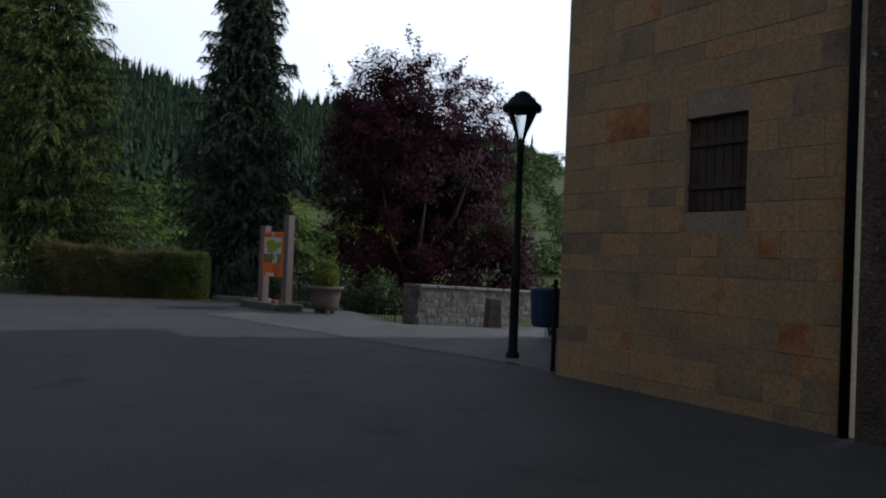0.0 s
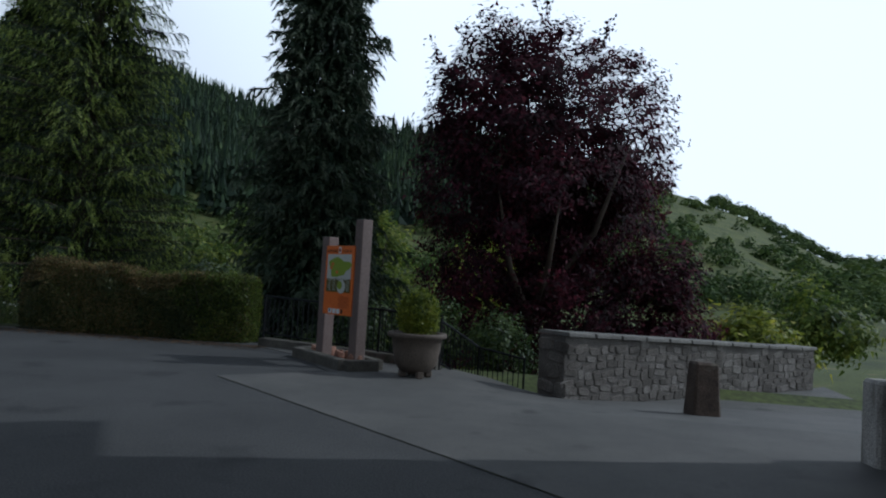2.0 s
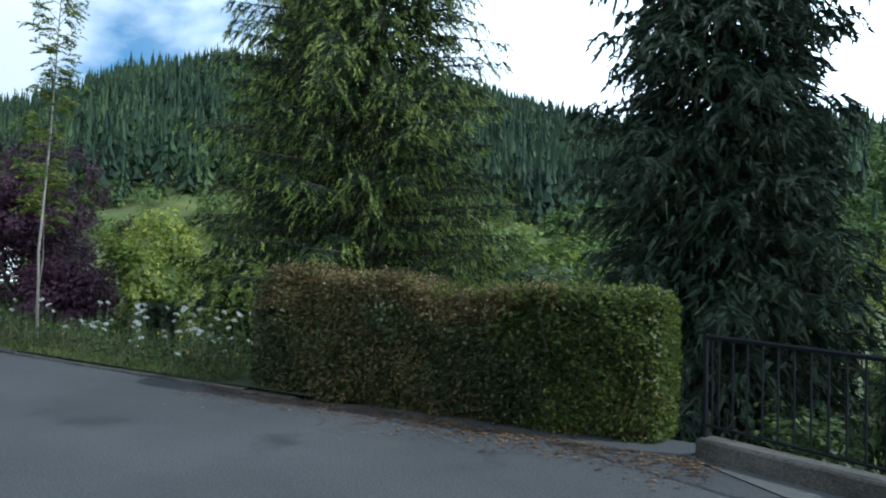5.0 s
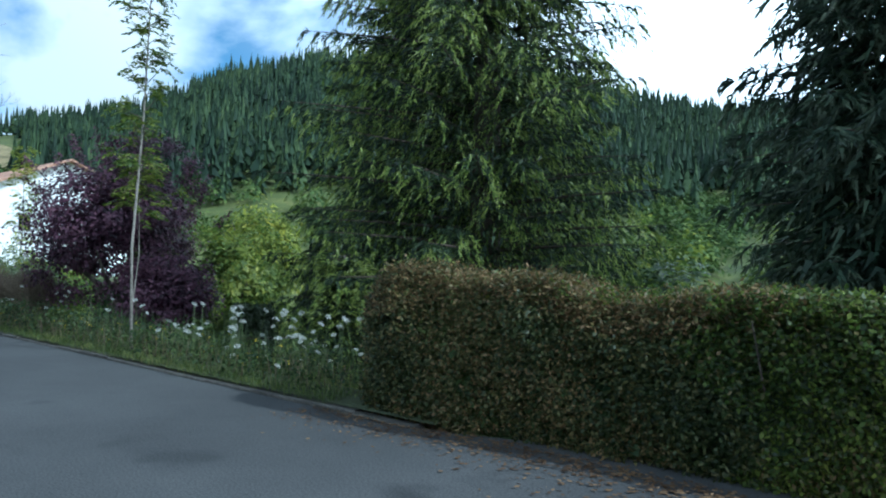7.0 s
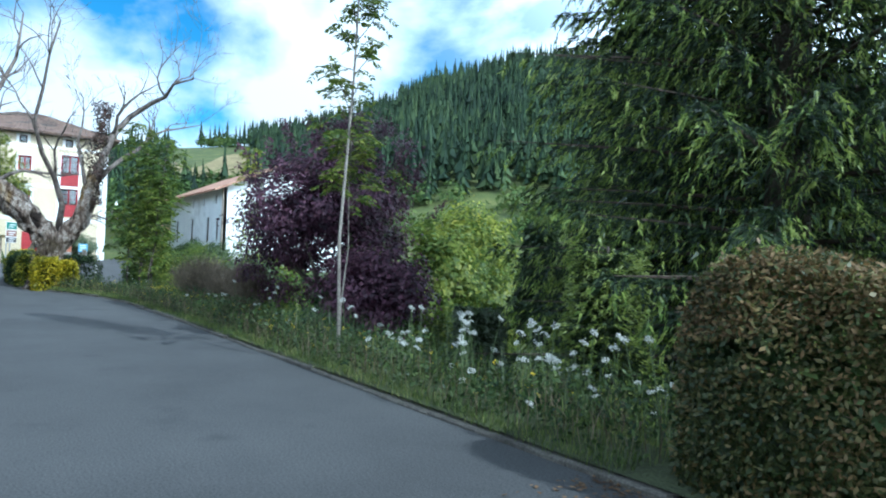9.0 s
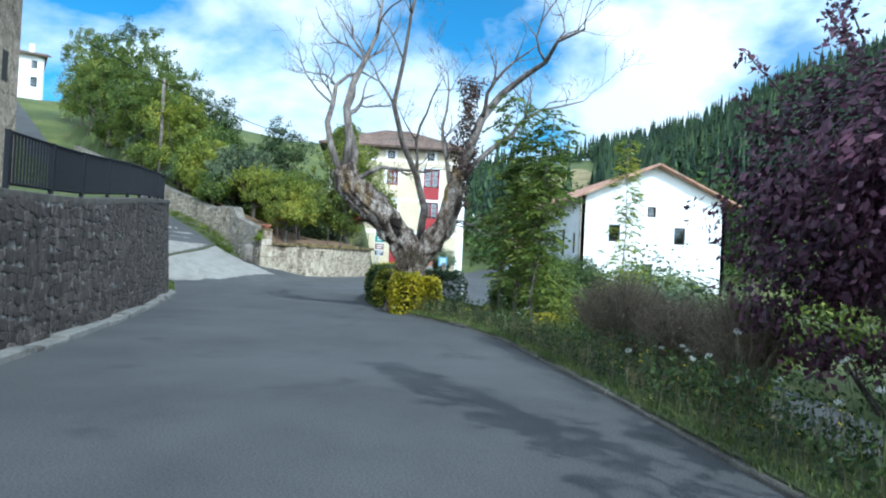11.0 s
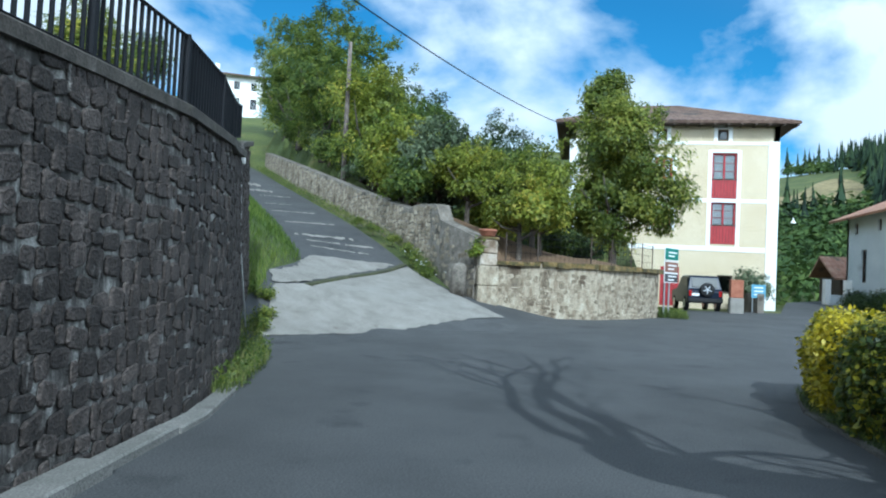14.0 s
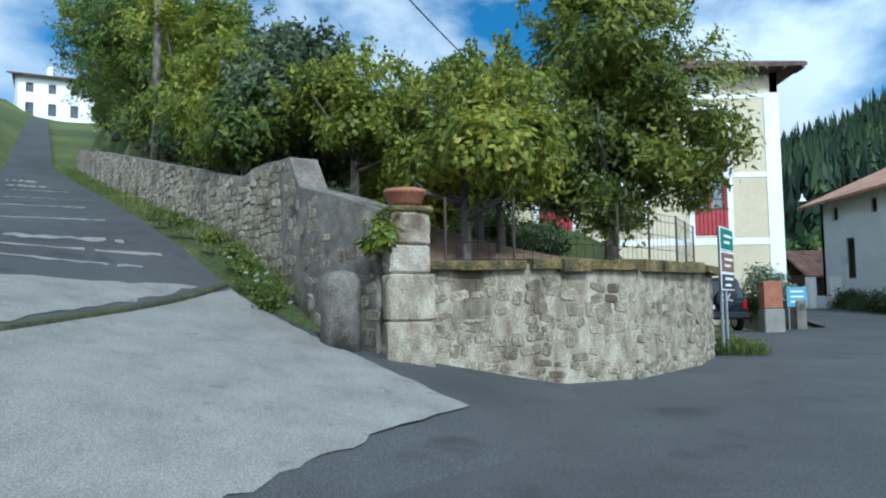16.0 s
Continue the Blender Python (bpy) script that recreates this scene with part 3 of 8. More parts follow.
def crown_points(rng, n, centre, radius, clumps, clump_r, shell=0.55, bottom=-0.75, core=0.62):
    """Places for leaves: clumps spread over the outer part of an uneven ball."""
    lobes = 11 if clumps >= 100 else 5
    lv = unit(rng.normal(size=(lobes, 3)) + np.array([0, 0, 0.25 if bottom > -0.85 else -0.15]))
    lv[:, 2] = np.clip(lv[:, 2], bottom, 1)
    lc, lr = lv * rng.uniform(0.42, 0.66, (lobes, 1)), rng.uniform(0.30, 0.50, lobes)
    lc, lr = np.vstack([lc, [[0, 0, 0]]]), np.append(lr, core)
    q = rng.choice(lobes + 1, clumps, p=lr ** 2 / (lr ** 2).sum())
    v = unit(rng.normal(size=(clumps, 3)))
    u = lc[q] + v * (lr[q] * rng.uniform(shell, 1.0, clumps) ** 0.5)[:, None]
    u = u[u[:, 2] > bottom]
    cc = np.array(centre) + u * np.array(radius)
    k = rng.integers(0, len(cc), n)
    off = np.clip(rng.normal(size=(n, 3)), -1.7, 1.7) * clump_r * rng.uniform(0.6, 1.25, len(cc))[k][:, None] * np.array([1, 1, 0.7])
    P = cc[k] + off
    lobe_mid = np.array(centre) + lc * np.array(radius)
    near = np.argmin(((P[:, None, :] - lobe_mid[None]) ** 2).sum(2) / lr[None] ** 2, 1)
    return P, unit(unit(P - lobe_mid[near]) + 0.5 * unit(P - np.array(centre)))


def limbs(rng, base, top, r0, spread, count, height, bend=0.35, sides=7):
    """A trunk with limbs that reach into the crown."""
    base, top = Vector(base), Vector(top)
    pts = [base.lerp(top, i / 5) + Vector(rng.normal(0, 0.03, 3)) * (top - base).length * 0.15 for i in range(6)]
    pts[0] = base
    out = [tube(pts, [r0 * (1 - 0.13 * i) * (1.35 if i == 0 else 1) for i in range(6)], 10)]
    for k in range(count):
        a = 2 * math.pi * (k + rng.uniform(-0.3, 0.3)) / count
        s = base.lerp(top, rng.uniform(0.45, 1.0))
        e = s + Vector((math.cos(a) * spread, math.sin(a) * spread, height * rng.uniform(0.4, 1.0)))
        m = s.lerp(e, 0.5) + Vector((math.cos(a), math.sin(a), -0.6)) * spread * bend * 0.4
        out.append(tube([s, m, e], [r0 * 0.45, r0 * 0.28, r0 * 0.07], sides))
    return merge(out)


def broadleaf(name, place, height, radius, mat, label, leaves=14000, leaf=0.11, trunk_h=None, seed=1, clumps=120, clump_r=0.4, category="tree", squash=None, bottom=-0.8, group="", bark=None, core=0.62, sprigs=0, spire=None):
    rng = np.random.default_rng(seed)
    leaves, leaf = int(leaves * 0.55), leaf * 1.2
    t = thing(name, place, label, category, group)
    th = height * 0.3 if trunk_h is None else trunk_h
    rz = (height - th * 0.6) / 2
    c = (0, 0, height - rz)
    r = (radius, radius, rz) if squash is None else (radius * squash, radius, rz)
    v, f = limbs(rng, (0, 0, -0.3), (0, 0, th + rz * 0.5), max(0.04, radius * 0.07), radius * 0.6, 6, rz * 0.8)
    if height < 1.0:
        v, f = tube([(0, 0, -0.1), (0.02, 0.01, height * 0.4), (0, 0, height * 0.75)], [0.012, 0.009, 0.004], 6)
    mesh_ob("stem" if height < 1.0 else "trunk", v, f, bark or M_BARK, t, smooth=True)
    P, o = crown_points(rng, leaves, c, r, clumps, clump_r, bottom=bottom, core=core)
    if spire:
        k = int(leaves * 0.3)
        P2, o2 = crown_points(rng, k, (spire[0], spire[1], height), (spire[2], spire[2], spire[3]), max(40, clumps // 4), clump_r * 0.85)
        P, o = np.vstack([P, P2]), np.vstack([o, o2])
    quads_mesh("crown", leaves_at(rng, P, leaf, leaf * 0.6, o, 0.25), mat, t, tri=leaf > 0.14)
    if sprigs:
        wood, C = [], []
        for k in range(sprigs):
            v = unit(rng.normal(size=3) + np.array([0, 0, 0.7]))
            if v[2] < 0.05:
                continue
            s0 = np.array(c) + v * np.array(r) * rng.uniform(0.72, 0.9)
            w = unit(v * np.array([1, 1, 0.6]) + np.array([0, 0, 0.9]) + rng.normal(0, 0.25, 3))
            L = min(radius, 2.6) * rng.uniform(0.14, 0.32)
            wood.append(tube([s0, s0 + w * L], [0.012, 0.003], 4))
            C.append(s0 + w * L * rng.uniform(0.1, 1.0, 46)[:, None] + rng.normal(0, leaf * 0.45, (46, 3)))
        C = np.concatenate(C)
        v, f = merge(wood)
        mesh_ob("sprig_wood", v, f, bark or M_BARK, t)["kind"] = "stuff"
        quads_mesh("sprig_leaves", leaves_at(rng, C, leaf * 0.9, leaf * 0.5, None, 0.2), mat, t)["kind"] = "stuff"
    return t


def conifer(name, place, height, radius, mat, label, seed=1, boughs=260, twigs=13, droop=0.35, twig=0.6, hang=0.5, first=0.02, blade=0.12, wide=0.035, clusters=11, crown_pow=0.8, category="tree", young=None):
    """A conifer: a straight trunk, boughs that droop, twigs hanging from the boughs, and needle clusters along the twigs."""
    rng = np.random.default_rng(seed)
    t = thing(name, place, label, category)
    v, f = tube([(0, 0, -0.8), (0, 0, height * 0.5), (0, 0, height)], [radius * 0.085, radius * 0.05, 0.015], 10)
    mesh_ob("trunk", v, f, M_BARK, t, smooth=True)
    wood, C, Dv, tip = [], [], [], []
    young = young or mat
    for w in range(boughs):
        u = first + (0.99 - first) * ((w + rng.random()) / boughs) ** 1.1
        R = radius * (1 - u) ** crown_pow * (0.7 + 0.3 * min(1, u / 0.1))
        a = w * 2.39996 + rng.uniform(-0.4, 0.4)
        L = max(0.3, R * rng.uniform(0.55, 1.2))
        s = np.linspace(0.15, 1, twigs)
        fw, side = np.array([np.cos(a), np.sin(a), 0]), np.array([-np.sin(a), np.cos(a), 0])
        bend = rng.uniform(-0.12, 0.12)
        spine = fw * (L * s)[:, None] + side * (L * bend * s ** 2)[:, None]
        spine[:, 2] = height * u + L * (0.22 * s - droop * s ** 2 + 0.4 * droop * s ** 4)
        wood.append(tube([spine[0], spine[twigs // 2], spine[-1]], [0.01 + L * 0.008, 0.006 + L * 0.004, 0.003], 4))
        for sgn in (-1, 1):
            q = (twig * (0.35 + 0.65 * (1 - s) ** 0.6) * rng.uniform(0.45, 1.25, twigs))[:, None]
            d = unit(side * sgn * 0.75 + fw * 0.75 + np.array([0, 0, -0.1]) + rng.normal(0, 0.2, (twigs, 3)))
            for j in range(clusters):
                v_ = (j + 0.5) / clusters
                p = spine + d * q * v_ + np.array([0, 0, -1.0]) * q * hang * v_ ** 2
                way = unit(d + np.array([0, 0, -2.0]) * hang * v_)
                for _ in range(2):
                    C.append(p + rng.normal(0, 0.012, (twigs, 3)))
                    Dv.append(unit(way + rng.normal(0, 0.30, (twigs, 3))))
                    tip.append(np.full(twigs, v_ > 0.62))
    v, f = merge(wood)
    mesh_ob("bough_wood", v, f, M_TIMBER, t)
    C, Dv, tip = np.concatenate(C), np.concatenate(Dv), np.concatenate(tip)
    n = len(C)
    s = unit(np.cross(Dv, rng.normal(size=(n, 3))))
    L = (blade * rng.uniform(0.6, 1.3, n))[:, None]
    W = (wide * rng.uniform(0.7, 1.3, n))[:, None]
    mid = C + Dv * L * 0.55
    Q = np.stack([C, mid + s * W, C + Dv * L, mid - s * W], 1)
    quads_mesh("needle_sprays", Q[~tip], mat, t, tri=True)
    m = int(boughs * 60)
    uu = first + (0.96 - first) * rng.random(m) ** 1.3
    aa, qq = rng.uniform(0, 6.28, m), np.sqrt(rng.random(m))
    rr = radius * (1 - uu) ** crown_pow * 0.72 * qq
    C = np.stack([np.cos(aa) * rr, np.sin(aa) * rr, height * uu - droop * rr * 0.6], 1)
    Dv = unit(np.stack([np.cos(aa), np.sin(aa), -hang - 0.2 + 0 * aa], 1) + rng.normal(0, 0.45, (m, 3)))
    s = unit(np.cross(Dv, rng.normal(size=(m, 3))))
    L, W = blade * 1.9 * rng.uniform(0.6, 1.2, (m, 1)), wide * 1.6 * rng.uniform(0.6, 1.2, (m, 1))
    mid = C + Dv * L * 0.5
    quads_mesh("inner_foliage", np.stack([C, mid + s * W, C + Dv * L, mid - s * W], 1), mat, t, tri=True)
    # twig tips get their sunlit look from the paler colour
    quads_mesh("lit_tips", Q[tip], young, t, "young shoots, coloured paler as sunlit", True)["kind"] = "stuff"
    return t


def poly_sheet(name, outline, z_of, mat, step=0.5, label="", category="", lift=0.0, parent=None):
    """A sheet over an outline in plan, cut to a grid so that it follows the height z_of(x, y)."""
    bm = bmesh.new()
    bm.faces.new([bm.verts.new((x, y, 0)) for x, y in outline])
    xs, ys = [p[0] for p in outline], [p[1] for p in outline]
    for axis, lo, hi in ((0, min(xs), max(xs)), (1, min(ys), max(ys))):
        k = math.ceil((lo + 1e-3) / step)
        while k * step < hi:
            p, nrm = [0, 0, 0], [0, 0, 0]
            p[axis], nrm[axis] = k * step, 1
            bmesh.ops.bisect_plane(bm, geom=bm.verts[:] + bm.edges[:] + bm.faces[:], plane_co=p, plane_no=nrm)
            k += 1
    for v in bm.verts:
        v.co.z = z_of(v.co.x, v.co.y) + lift
    bmesh.ops.recalc_face_normals(bm, faces=bm.faces[:])
    if sum(f.normal.z for f in bm.faces) < 0:
        bmesh.ops.reverse_faces(bm, faces=bm.faces[:])
    ob = part(name, bm, mat, parent)
    if not parent:
        tagged(ob, label, category, "", "structure")
    return ob


def smooth01(a, b, x):
    t = min(1.0, max(0.0, (x - a) / (b - a)))
    return t * t * (3 - 2 * t)


# ---- the lie of the land ----
RAMP_O, RAMP_D, RAMP_R = (-47.5, 9.0), (-0.86, -0.51), (-0.51, 0.86)
SKYLINE = [(-60, 4), (-30, 4), (-22, 4.5), (-16, 8), (-10, 10), (-3, 11.3), (5, 13), (20, 13), (25, 14.3), (29, 15.6), (35, 16.7), (43, 17.2), (51, 17), (55, 16), (57.5, 15.5), (61, 13.6), (64, 12), (71, 10.4), (77, 9.5), (82, 8.6), (88, 5), (95, 3.5), (120, 3), (180, 5), (300, 6)]
SKY_A, SKY_E = [a for a, _ in SKYLINE], [e for _, e in SKYLINE]
HUB = (-10.0, 14.0)
WALL_X = [-48.4, -46.8, -45.2, -44.0, -41.4, -39.4, -32.6, -28.2, -14.0]
WALL_Y = [7.25, 7.88, 8.6, 9.3, 10.45, 11.05, 12.15, 12.62, 13.6]
FRONT = [(-55.45, 12.1), (-55.85, 13.5), (-56.75, 15.2), (-58.4, 16.6), (-60.3, 17.5)]
LANE_WALL = [(-55.3, 11.4), (-56.5, 10.4), (-58.3, 9.3), (-64.0, 4.7), (-75.0, -3.0), (-87.0, -10.7)]
GARDEN = [(-57.0, 12.3), (-57.4, 14.2), (-58.6, 15.6), (-60.6, 16.4), (-73.0, 16.4), (-73.0, 12.5), (-96, 10.0), (-96, -14.5), (-88.0, -9.4), (-75.6, -1.7), (-64.7, 5.9), (-59.1, 10.5), (-57.6, 11.4)]


def ramp_sc(x, y):
    dx, dy = x - RAMP_O[0], y - RAMP_O[1]
    return dx * RAMP_D[0] + dy * RAMP_D[1], dx * RAMP_R[0] + dy * RAMP_R[1]


def lane_pt(s, c):
    return RAMP_O[0] + RAMP_D[0] * s + RAMP_R[0] * c, RAMP_O[1] + RAMP_D[1] * s + RAMP_R[1] * c


def inside(poly, x, y):
    hit = False
    for (x0, y0), (x1, y1) in zip(poly, poly[1:] + poly[:1]):
        if (y0 > y) != (y1 > y) and x < (x1 - x0) * (y - y0) / (y1 - y0) + x0:
            hit = not hit
    return hit


def interp(x, xs, ys):
    return float(np.interp(x, xs, ys))


def wall_line_y(x):
    """The foot of the dark retaining wall."""
    return interp(x, WALL_X, WALL_Y)


def wall_top(x):
    return interp(x, [-48.4, -46, -44, -42, -39.6, -37.4, -33.2, -30.4, -28.5, -14], [4.25, 3.78, 3.25, 2.98, 2.86, 2.74, 2.46, 2.23, 2.08, 1.5])


def lower_road_z(x):
    return interp(x, [-140, -83, -62, -45, -30, -15, 10], [1.6, 0.8, 0.3, -0.5, -1.2, -1.9, -2.6])


def lower_road_y(x):
    return interp(x, [-140, -83, -62, -45, -30, 10], [60, 30.0, 25.6, 24.9, 25.0, 26.0])


def kerb_y(x):
    return interp(x, [-45.2, -44.3, -42.5, -39.5, -37.5, -35.8, -33.8, -31.4, -29.0, -24, -12, -6.5, 20], [18.9, 17.75, 17.35, 17.3, 17.35, 17.75, 18.5, 19.35, 19.7, 19.85, 19.9, 20.0, 20.0])


def lane_z(x, y):
    """The steep lane and the apron at its foot."""
    s, c = ramp_sc(x, y)
    s = min(s, 80.0)
    return 0.46 + 0.205 * s + 0.125 * max(0.0, s - 44) - 0.15 * (1 - smooth01(6, 13, s)) * (c - 0.75) - 0.35 * (1 - smooth01(0, 3, s))


def road_z(x, y):
    """The asphalt, nearly level, rising a little towards the lane."""
    z = 0.30 * smooth01(-46, -60, x) + 0.010 * max(0.0, -60 - x)
    if y > 19.5 and x < -34:
        w = smooth01(19.5, 24, y) * smooth01(-34, -42, x)
        z = z * (1 - w) + lower_road_z(x) * w
    if x > -9 and y > 15.5:
        z -= 0.10 * min(4.0, y - 15.5) * smooth01(-3.2, -0.5, x)
    if x < -44 and y < 17.5:
        z = max(z, lane_z(x, y))
    return z


def verge_z(x, y):
    """The verge behind the kerb, falling away to the lower road."""
    t = y - kerb_y(x)
    w = smooth01(0.6, 4.4, t)
    z = 0.05 * (1 - w) + (lower_road_z(x) - 0.12) * w
    return z - 1.2 * smooth01(0.5, 6, t) if x > -9 else z


def garden_z(x, y):
    s, c = ramp_sc(x, y)
    e = interp(y, [12, 13.5, 15.2, 16.6, 17.5], [-55.45, -55.85, -56.75, -58.4, -60.3]) - x
    return 1.84 + 0.45 * smooth01(0.4, 5, e) * smooth01(18, 15, y) + 0.24 * max(0.0, s - 3.0) * (1 - 0.96 * smooth01(5, 12, c)) * (smooth01(0.3, 5, e) if y > 11.9 else 1.0)


def land_z(x, y):
    dx, dy = x - HUB[0], y - HUB[1]
    d = math.hypot(dx, dy)
    az = math.degrees(math.atan2(-dx, dy))
    if az < -60:
        az += 360
    s, c = ramp_sc(x, y)
    z = -0.15 + road_z(x, y)
    ky = kerb_y(x)
    if x < -45.4:
        ky = lower_road_y(x) + 2.0
    if y > ky + 0.1:
        t = y - ky
        if x > -45.4:
            z = verge_z(x, y) - 0.2 * (1 - smooth01(1.4, 2.4, t))
        else:
            z = lower_road_z(x) - 0.1
        far = smooth01(8, 40, t)
        z = z * (1 - far) + -3.0 * far
    behind = -48.4 < x < -15 and y < wall_line_y(x) - 1.3
    hill = False
    if inside(GARDEN, x, y):
        z, hill = garden_z(x, y) - (0.35 if x > -72.5 else 0.0), True
    elif s > -1 and c < 0.9 and x < -46 and y < 40:
        bank = lane_z(x, y) - 0.1 - 0.15 * smooth01(-0.6, 0.2, c) + 0.55 * max(0.0, min(2.6, -0.3 - c)) * smooth01(3.5, 6.5, s)
        z, hill = max(z, bank), True
        if x > -48.3:
            z = max(z, min(2.95, 2.4 + 0.15 * (7 - y))) if behind else road_z(x, y) - 0.12
    elif behind:
        z, hill = wall_top(x) - 0.12 + 0.12 * max(0.0, wall_line_y(x) - y - 3), True
    elif s > 8 and c < (6.2 - 0.06 * s if s < 42 else 9.0) and y < 12:
        z, hill = lane_z(x, y) - 0.25, True
    if x < -96 and y < 14:
        z, hill = max(z, z + (0.46 + 0.205 * min(s, 75) - z) * smooth01(15, -4, y)), True
    if d > 70 and not hill:
        h = math.tan(radians(interp(az, SKY_A, SKY_E))) * 450 + 1.35 - 12
        k = min(1.0, max(0.0, (d - 95) / 355))
        f = smooth01(60, 110, d)
        z = z * (1 - f) + (-3.0 if y > 20 else z) * f
        z += (h + 3) * k ** 1.05
        z += 2.0 * noise.noise(Vector((x * 0.012, y * 0.012, 0))) * smooth01(90, 160, d)
    elif hill and d > 140:
        z = min(z, 14 + 0.09 * d)
    return z


def grid_line(lo, hi, a, b, step):
    vals = list(np.arange(a, b + 1e-6, step))
    g, v = step, a
    while v > lo:
        g *= 1.22
        v -= g
        vals.insert(0, v)
    g, v = step, b
    while v < hi:
        g *= 1.22
        v += g
        vals.append(v)
    return vals


GX, GY = grid_line(-1500, 1300, -98, 14, 1.0), grid_line(-1100, 1500, -38, 44, 1.0)
gv = [(x, y, land_z(x, y)) for y in GY for x in GX]
gw = len(GX)
gf = [(j * gw + i, j * gw + i + 1, (j + 1) * gw + i + 1, (j + 1) * gw + i) for j in range(len(GY) - 1) for i in range(gw - 1)]
tagged(mesh_ob("ground", gv, gf, M_GRASS, smooth=True), "rough green grass on sloping valley ground", "ground", "", "structure")

KERB_X = (-12, -16, -20, -24, -27, -29, -31.4, -33.8, -35.8, -37.5, -39.5, -42.5, -44.3, -45.2)
MAIN = [(9, -14), (9, 5.0), (3.56, 6.65), (1.47, 9.5), (1.2, 10.1), (-5.4, 16.05), (-4.2, 17.25), (-5.5, 19.2), (-6.6, 20.1), (-6.6, 20.7), (-8.5, 20.7), (-10.6, 19.95)] + [(x, kerb_y(x)) for x in KERB_X] + [(-45.4, 19.8), (-44.0, 21.6), (-41.0, 22.8), (-38, 23.3), (-38, 26.6), (-45, 26.6), (-62, 27.4), (-83, 31.6), (-120, 51.0), (-121, 47.8), (-84, 28.3), (-76, 26.0), (-69, 24.0), (-69, 18.6), (-61.4, 18.2), (-60.4, 17.6)] + FRONT[::-1][1:] + [(-55.2, 11.3), (-57.3, 8.2), (-50.0, 5.0), (-46.8, 6.9)] + list(zip(WALL_X[2:], WALL_Y[2:])) + [(-10, 9), (-9, -14)]
road = poly_sheet("road", MAIN, road_z, M_ASPHALT, 1.0, "worn dark grey asphalt of the square and road", "road", 0.0)
LOWER = [(-38, 23.3), (-30, 23.5), (-10, 24.0), (6, 24.4), (6, 27.4), (-10, 27.0), (-30, 26.6), (-38, 26.6)]
poly_sheet("lower_road", LOWER, lambda x, y: lower_road_z(x) + 0.05, M_ASPHALT, 1.5, "grey lower road behind the planted verge", "road", 0.0)
PAVE = [(1.2, 10.1), (1.47, 9.5), (2.45, 14.2), (4.6, 14.6), (5.2, 24.0), (4.0, 22.7), (-0.7, 18.3), (-1.9, 19.3), (-3.2, 19.0), (-6.5, 20.5), (-6.6, 20.1), (-5.5, 19.2), (-4.2, 17.25), (-5.4, 16.05)]
poly_sheet("pavement", PAVE, road_z, M_PAVE, 0.5, "pale worn concrete pavement beside the square", "pavement", 0.008)


def ragged(outline, seed, amp=0.05, step=0.22):
    """The same outline with a broken, uneven edge."""
    r = random.Random(seed)
    return [(x + r.uniform(-amp, amp), y + r.uniform(-amp, amp)) for x, y in dense_line(outline + outline[:1], step)[:-1]]


def dense_line(line, step):
    out = []
    for (x0, y0), (x1, y1) in zip(line[:-1], line[1:]):
        n = max(1, round(math.hypot(x1 - x0, y1 - y0) / step))
        out += [(x0 + (x1 - x0) * i / n, y0 + (y1 - y0) * i / n) for i in range(n)]
    return out + [line[-1]]


APRON = [(-45.9, 8.75), (-46.6, 9.1), (-47.6, 9.6), (-49.9, 10.8), (-51.9, 11.8), (-53.5, 12.6), (-54.4, 11.6), (-55.6, 10.3), (-56.9, 8.9), (-55.6, 8.55), (-50.35, 8.15), (-49.2, 7.5), (-48.0, 7.95), (-46.9, 8.35)]
poly_sheet("concrete_apron", ragged(APRON, 3, 0.035, 0.16), road_z, M_CONCRETE, 0.4, "pale brushed concrete apron at the foot of a steep lane", "pavement", 0.02)
LANE = [(-50.4, 6.9), (-50.35, 8.15), (-55.6, 8.55), (-56.9, 8.9), lane_pt(9, 4.6), lane_pt(12, 4.1), lane_pt(16, 3.9), lane_pt(25, 3.3), lane_pt(44, 2.0), lane_pt(74, 1.2), lane_pt(74, -1.4), lane_pt(44, -0.9), lane_pt(25, 0.2), lane_pt(12, 0.8), lane_pt(5.9, 0.75)]
poly_sheet("lane", LANE, lane_z, M_ASPHALT, 0.8, "grey asphalt of a steep lane with pale scars", "road", 0.02)
SLAB = [(-49.3, 7.45), (-50.3, 6.9), (-52.0, 6.95), (-53.0, 6.6), (-54.3, 6.45), (-55.0, 6.9), (-55.5, 7.5), (-56.4, 8.25), (-56.6, 8.45), (-54.2, 8.25), (-52.2, 8.05), (-50.2, 7.9)]
poly_sheet("broken_slab", ragged(SLAB, 4, 0.07), lane_z, M_CONCRETE, 0.4, "broken pale concrete slab above the drain", "pavement", 0.03)


def bank_edge(s):
    """How far right of the lane's axis the grass bank begins."""
    return interp(s, [1.2, 2.1, 3.5, 5.9, 12, 25, 44, 60], [-1.0, -0.6, -0.45, 0.78, 0.82, 0.22, -0.86, -1.2])


def bank_z(x, y):
    s, c = ramp_sc(x, y)
    o = bank_edge(s) - c
    return lane_z(x, y) + 0.03 + 0.52 * min(max(o, 0.0), 2.8) * smooth01(1.0, 5.0, s) + 0.04 * math.sin(3 * s) * smooth01(0.2, 1, o)


vs, fs, cols = [], [], (0.0, 0.25, 0.6, 1.1, 1.7, 2.4, 3.1, 3.6)
rows_s = [1.3 + 0.6 * k for k in range(88)]
for q in rows_s:
    for o in cols:
        x, y = lane_pt(q, bank_edge(q) - o)
        vs.append((x, y, bank_z(x, y) - (0.06 if o == 0 else 0.0) - (0.7 if o > 3.3 else 0.0)))
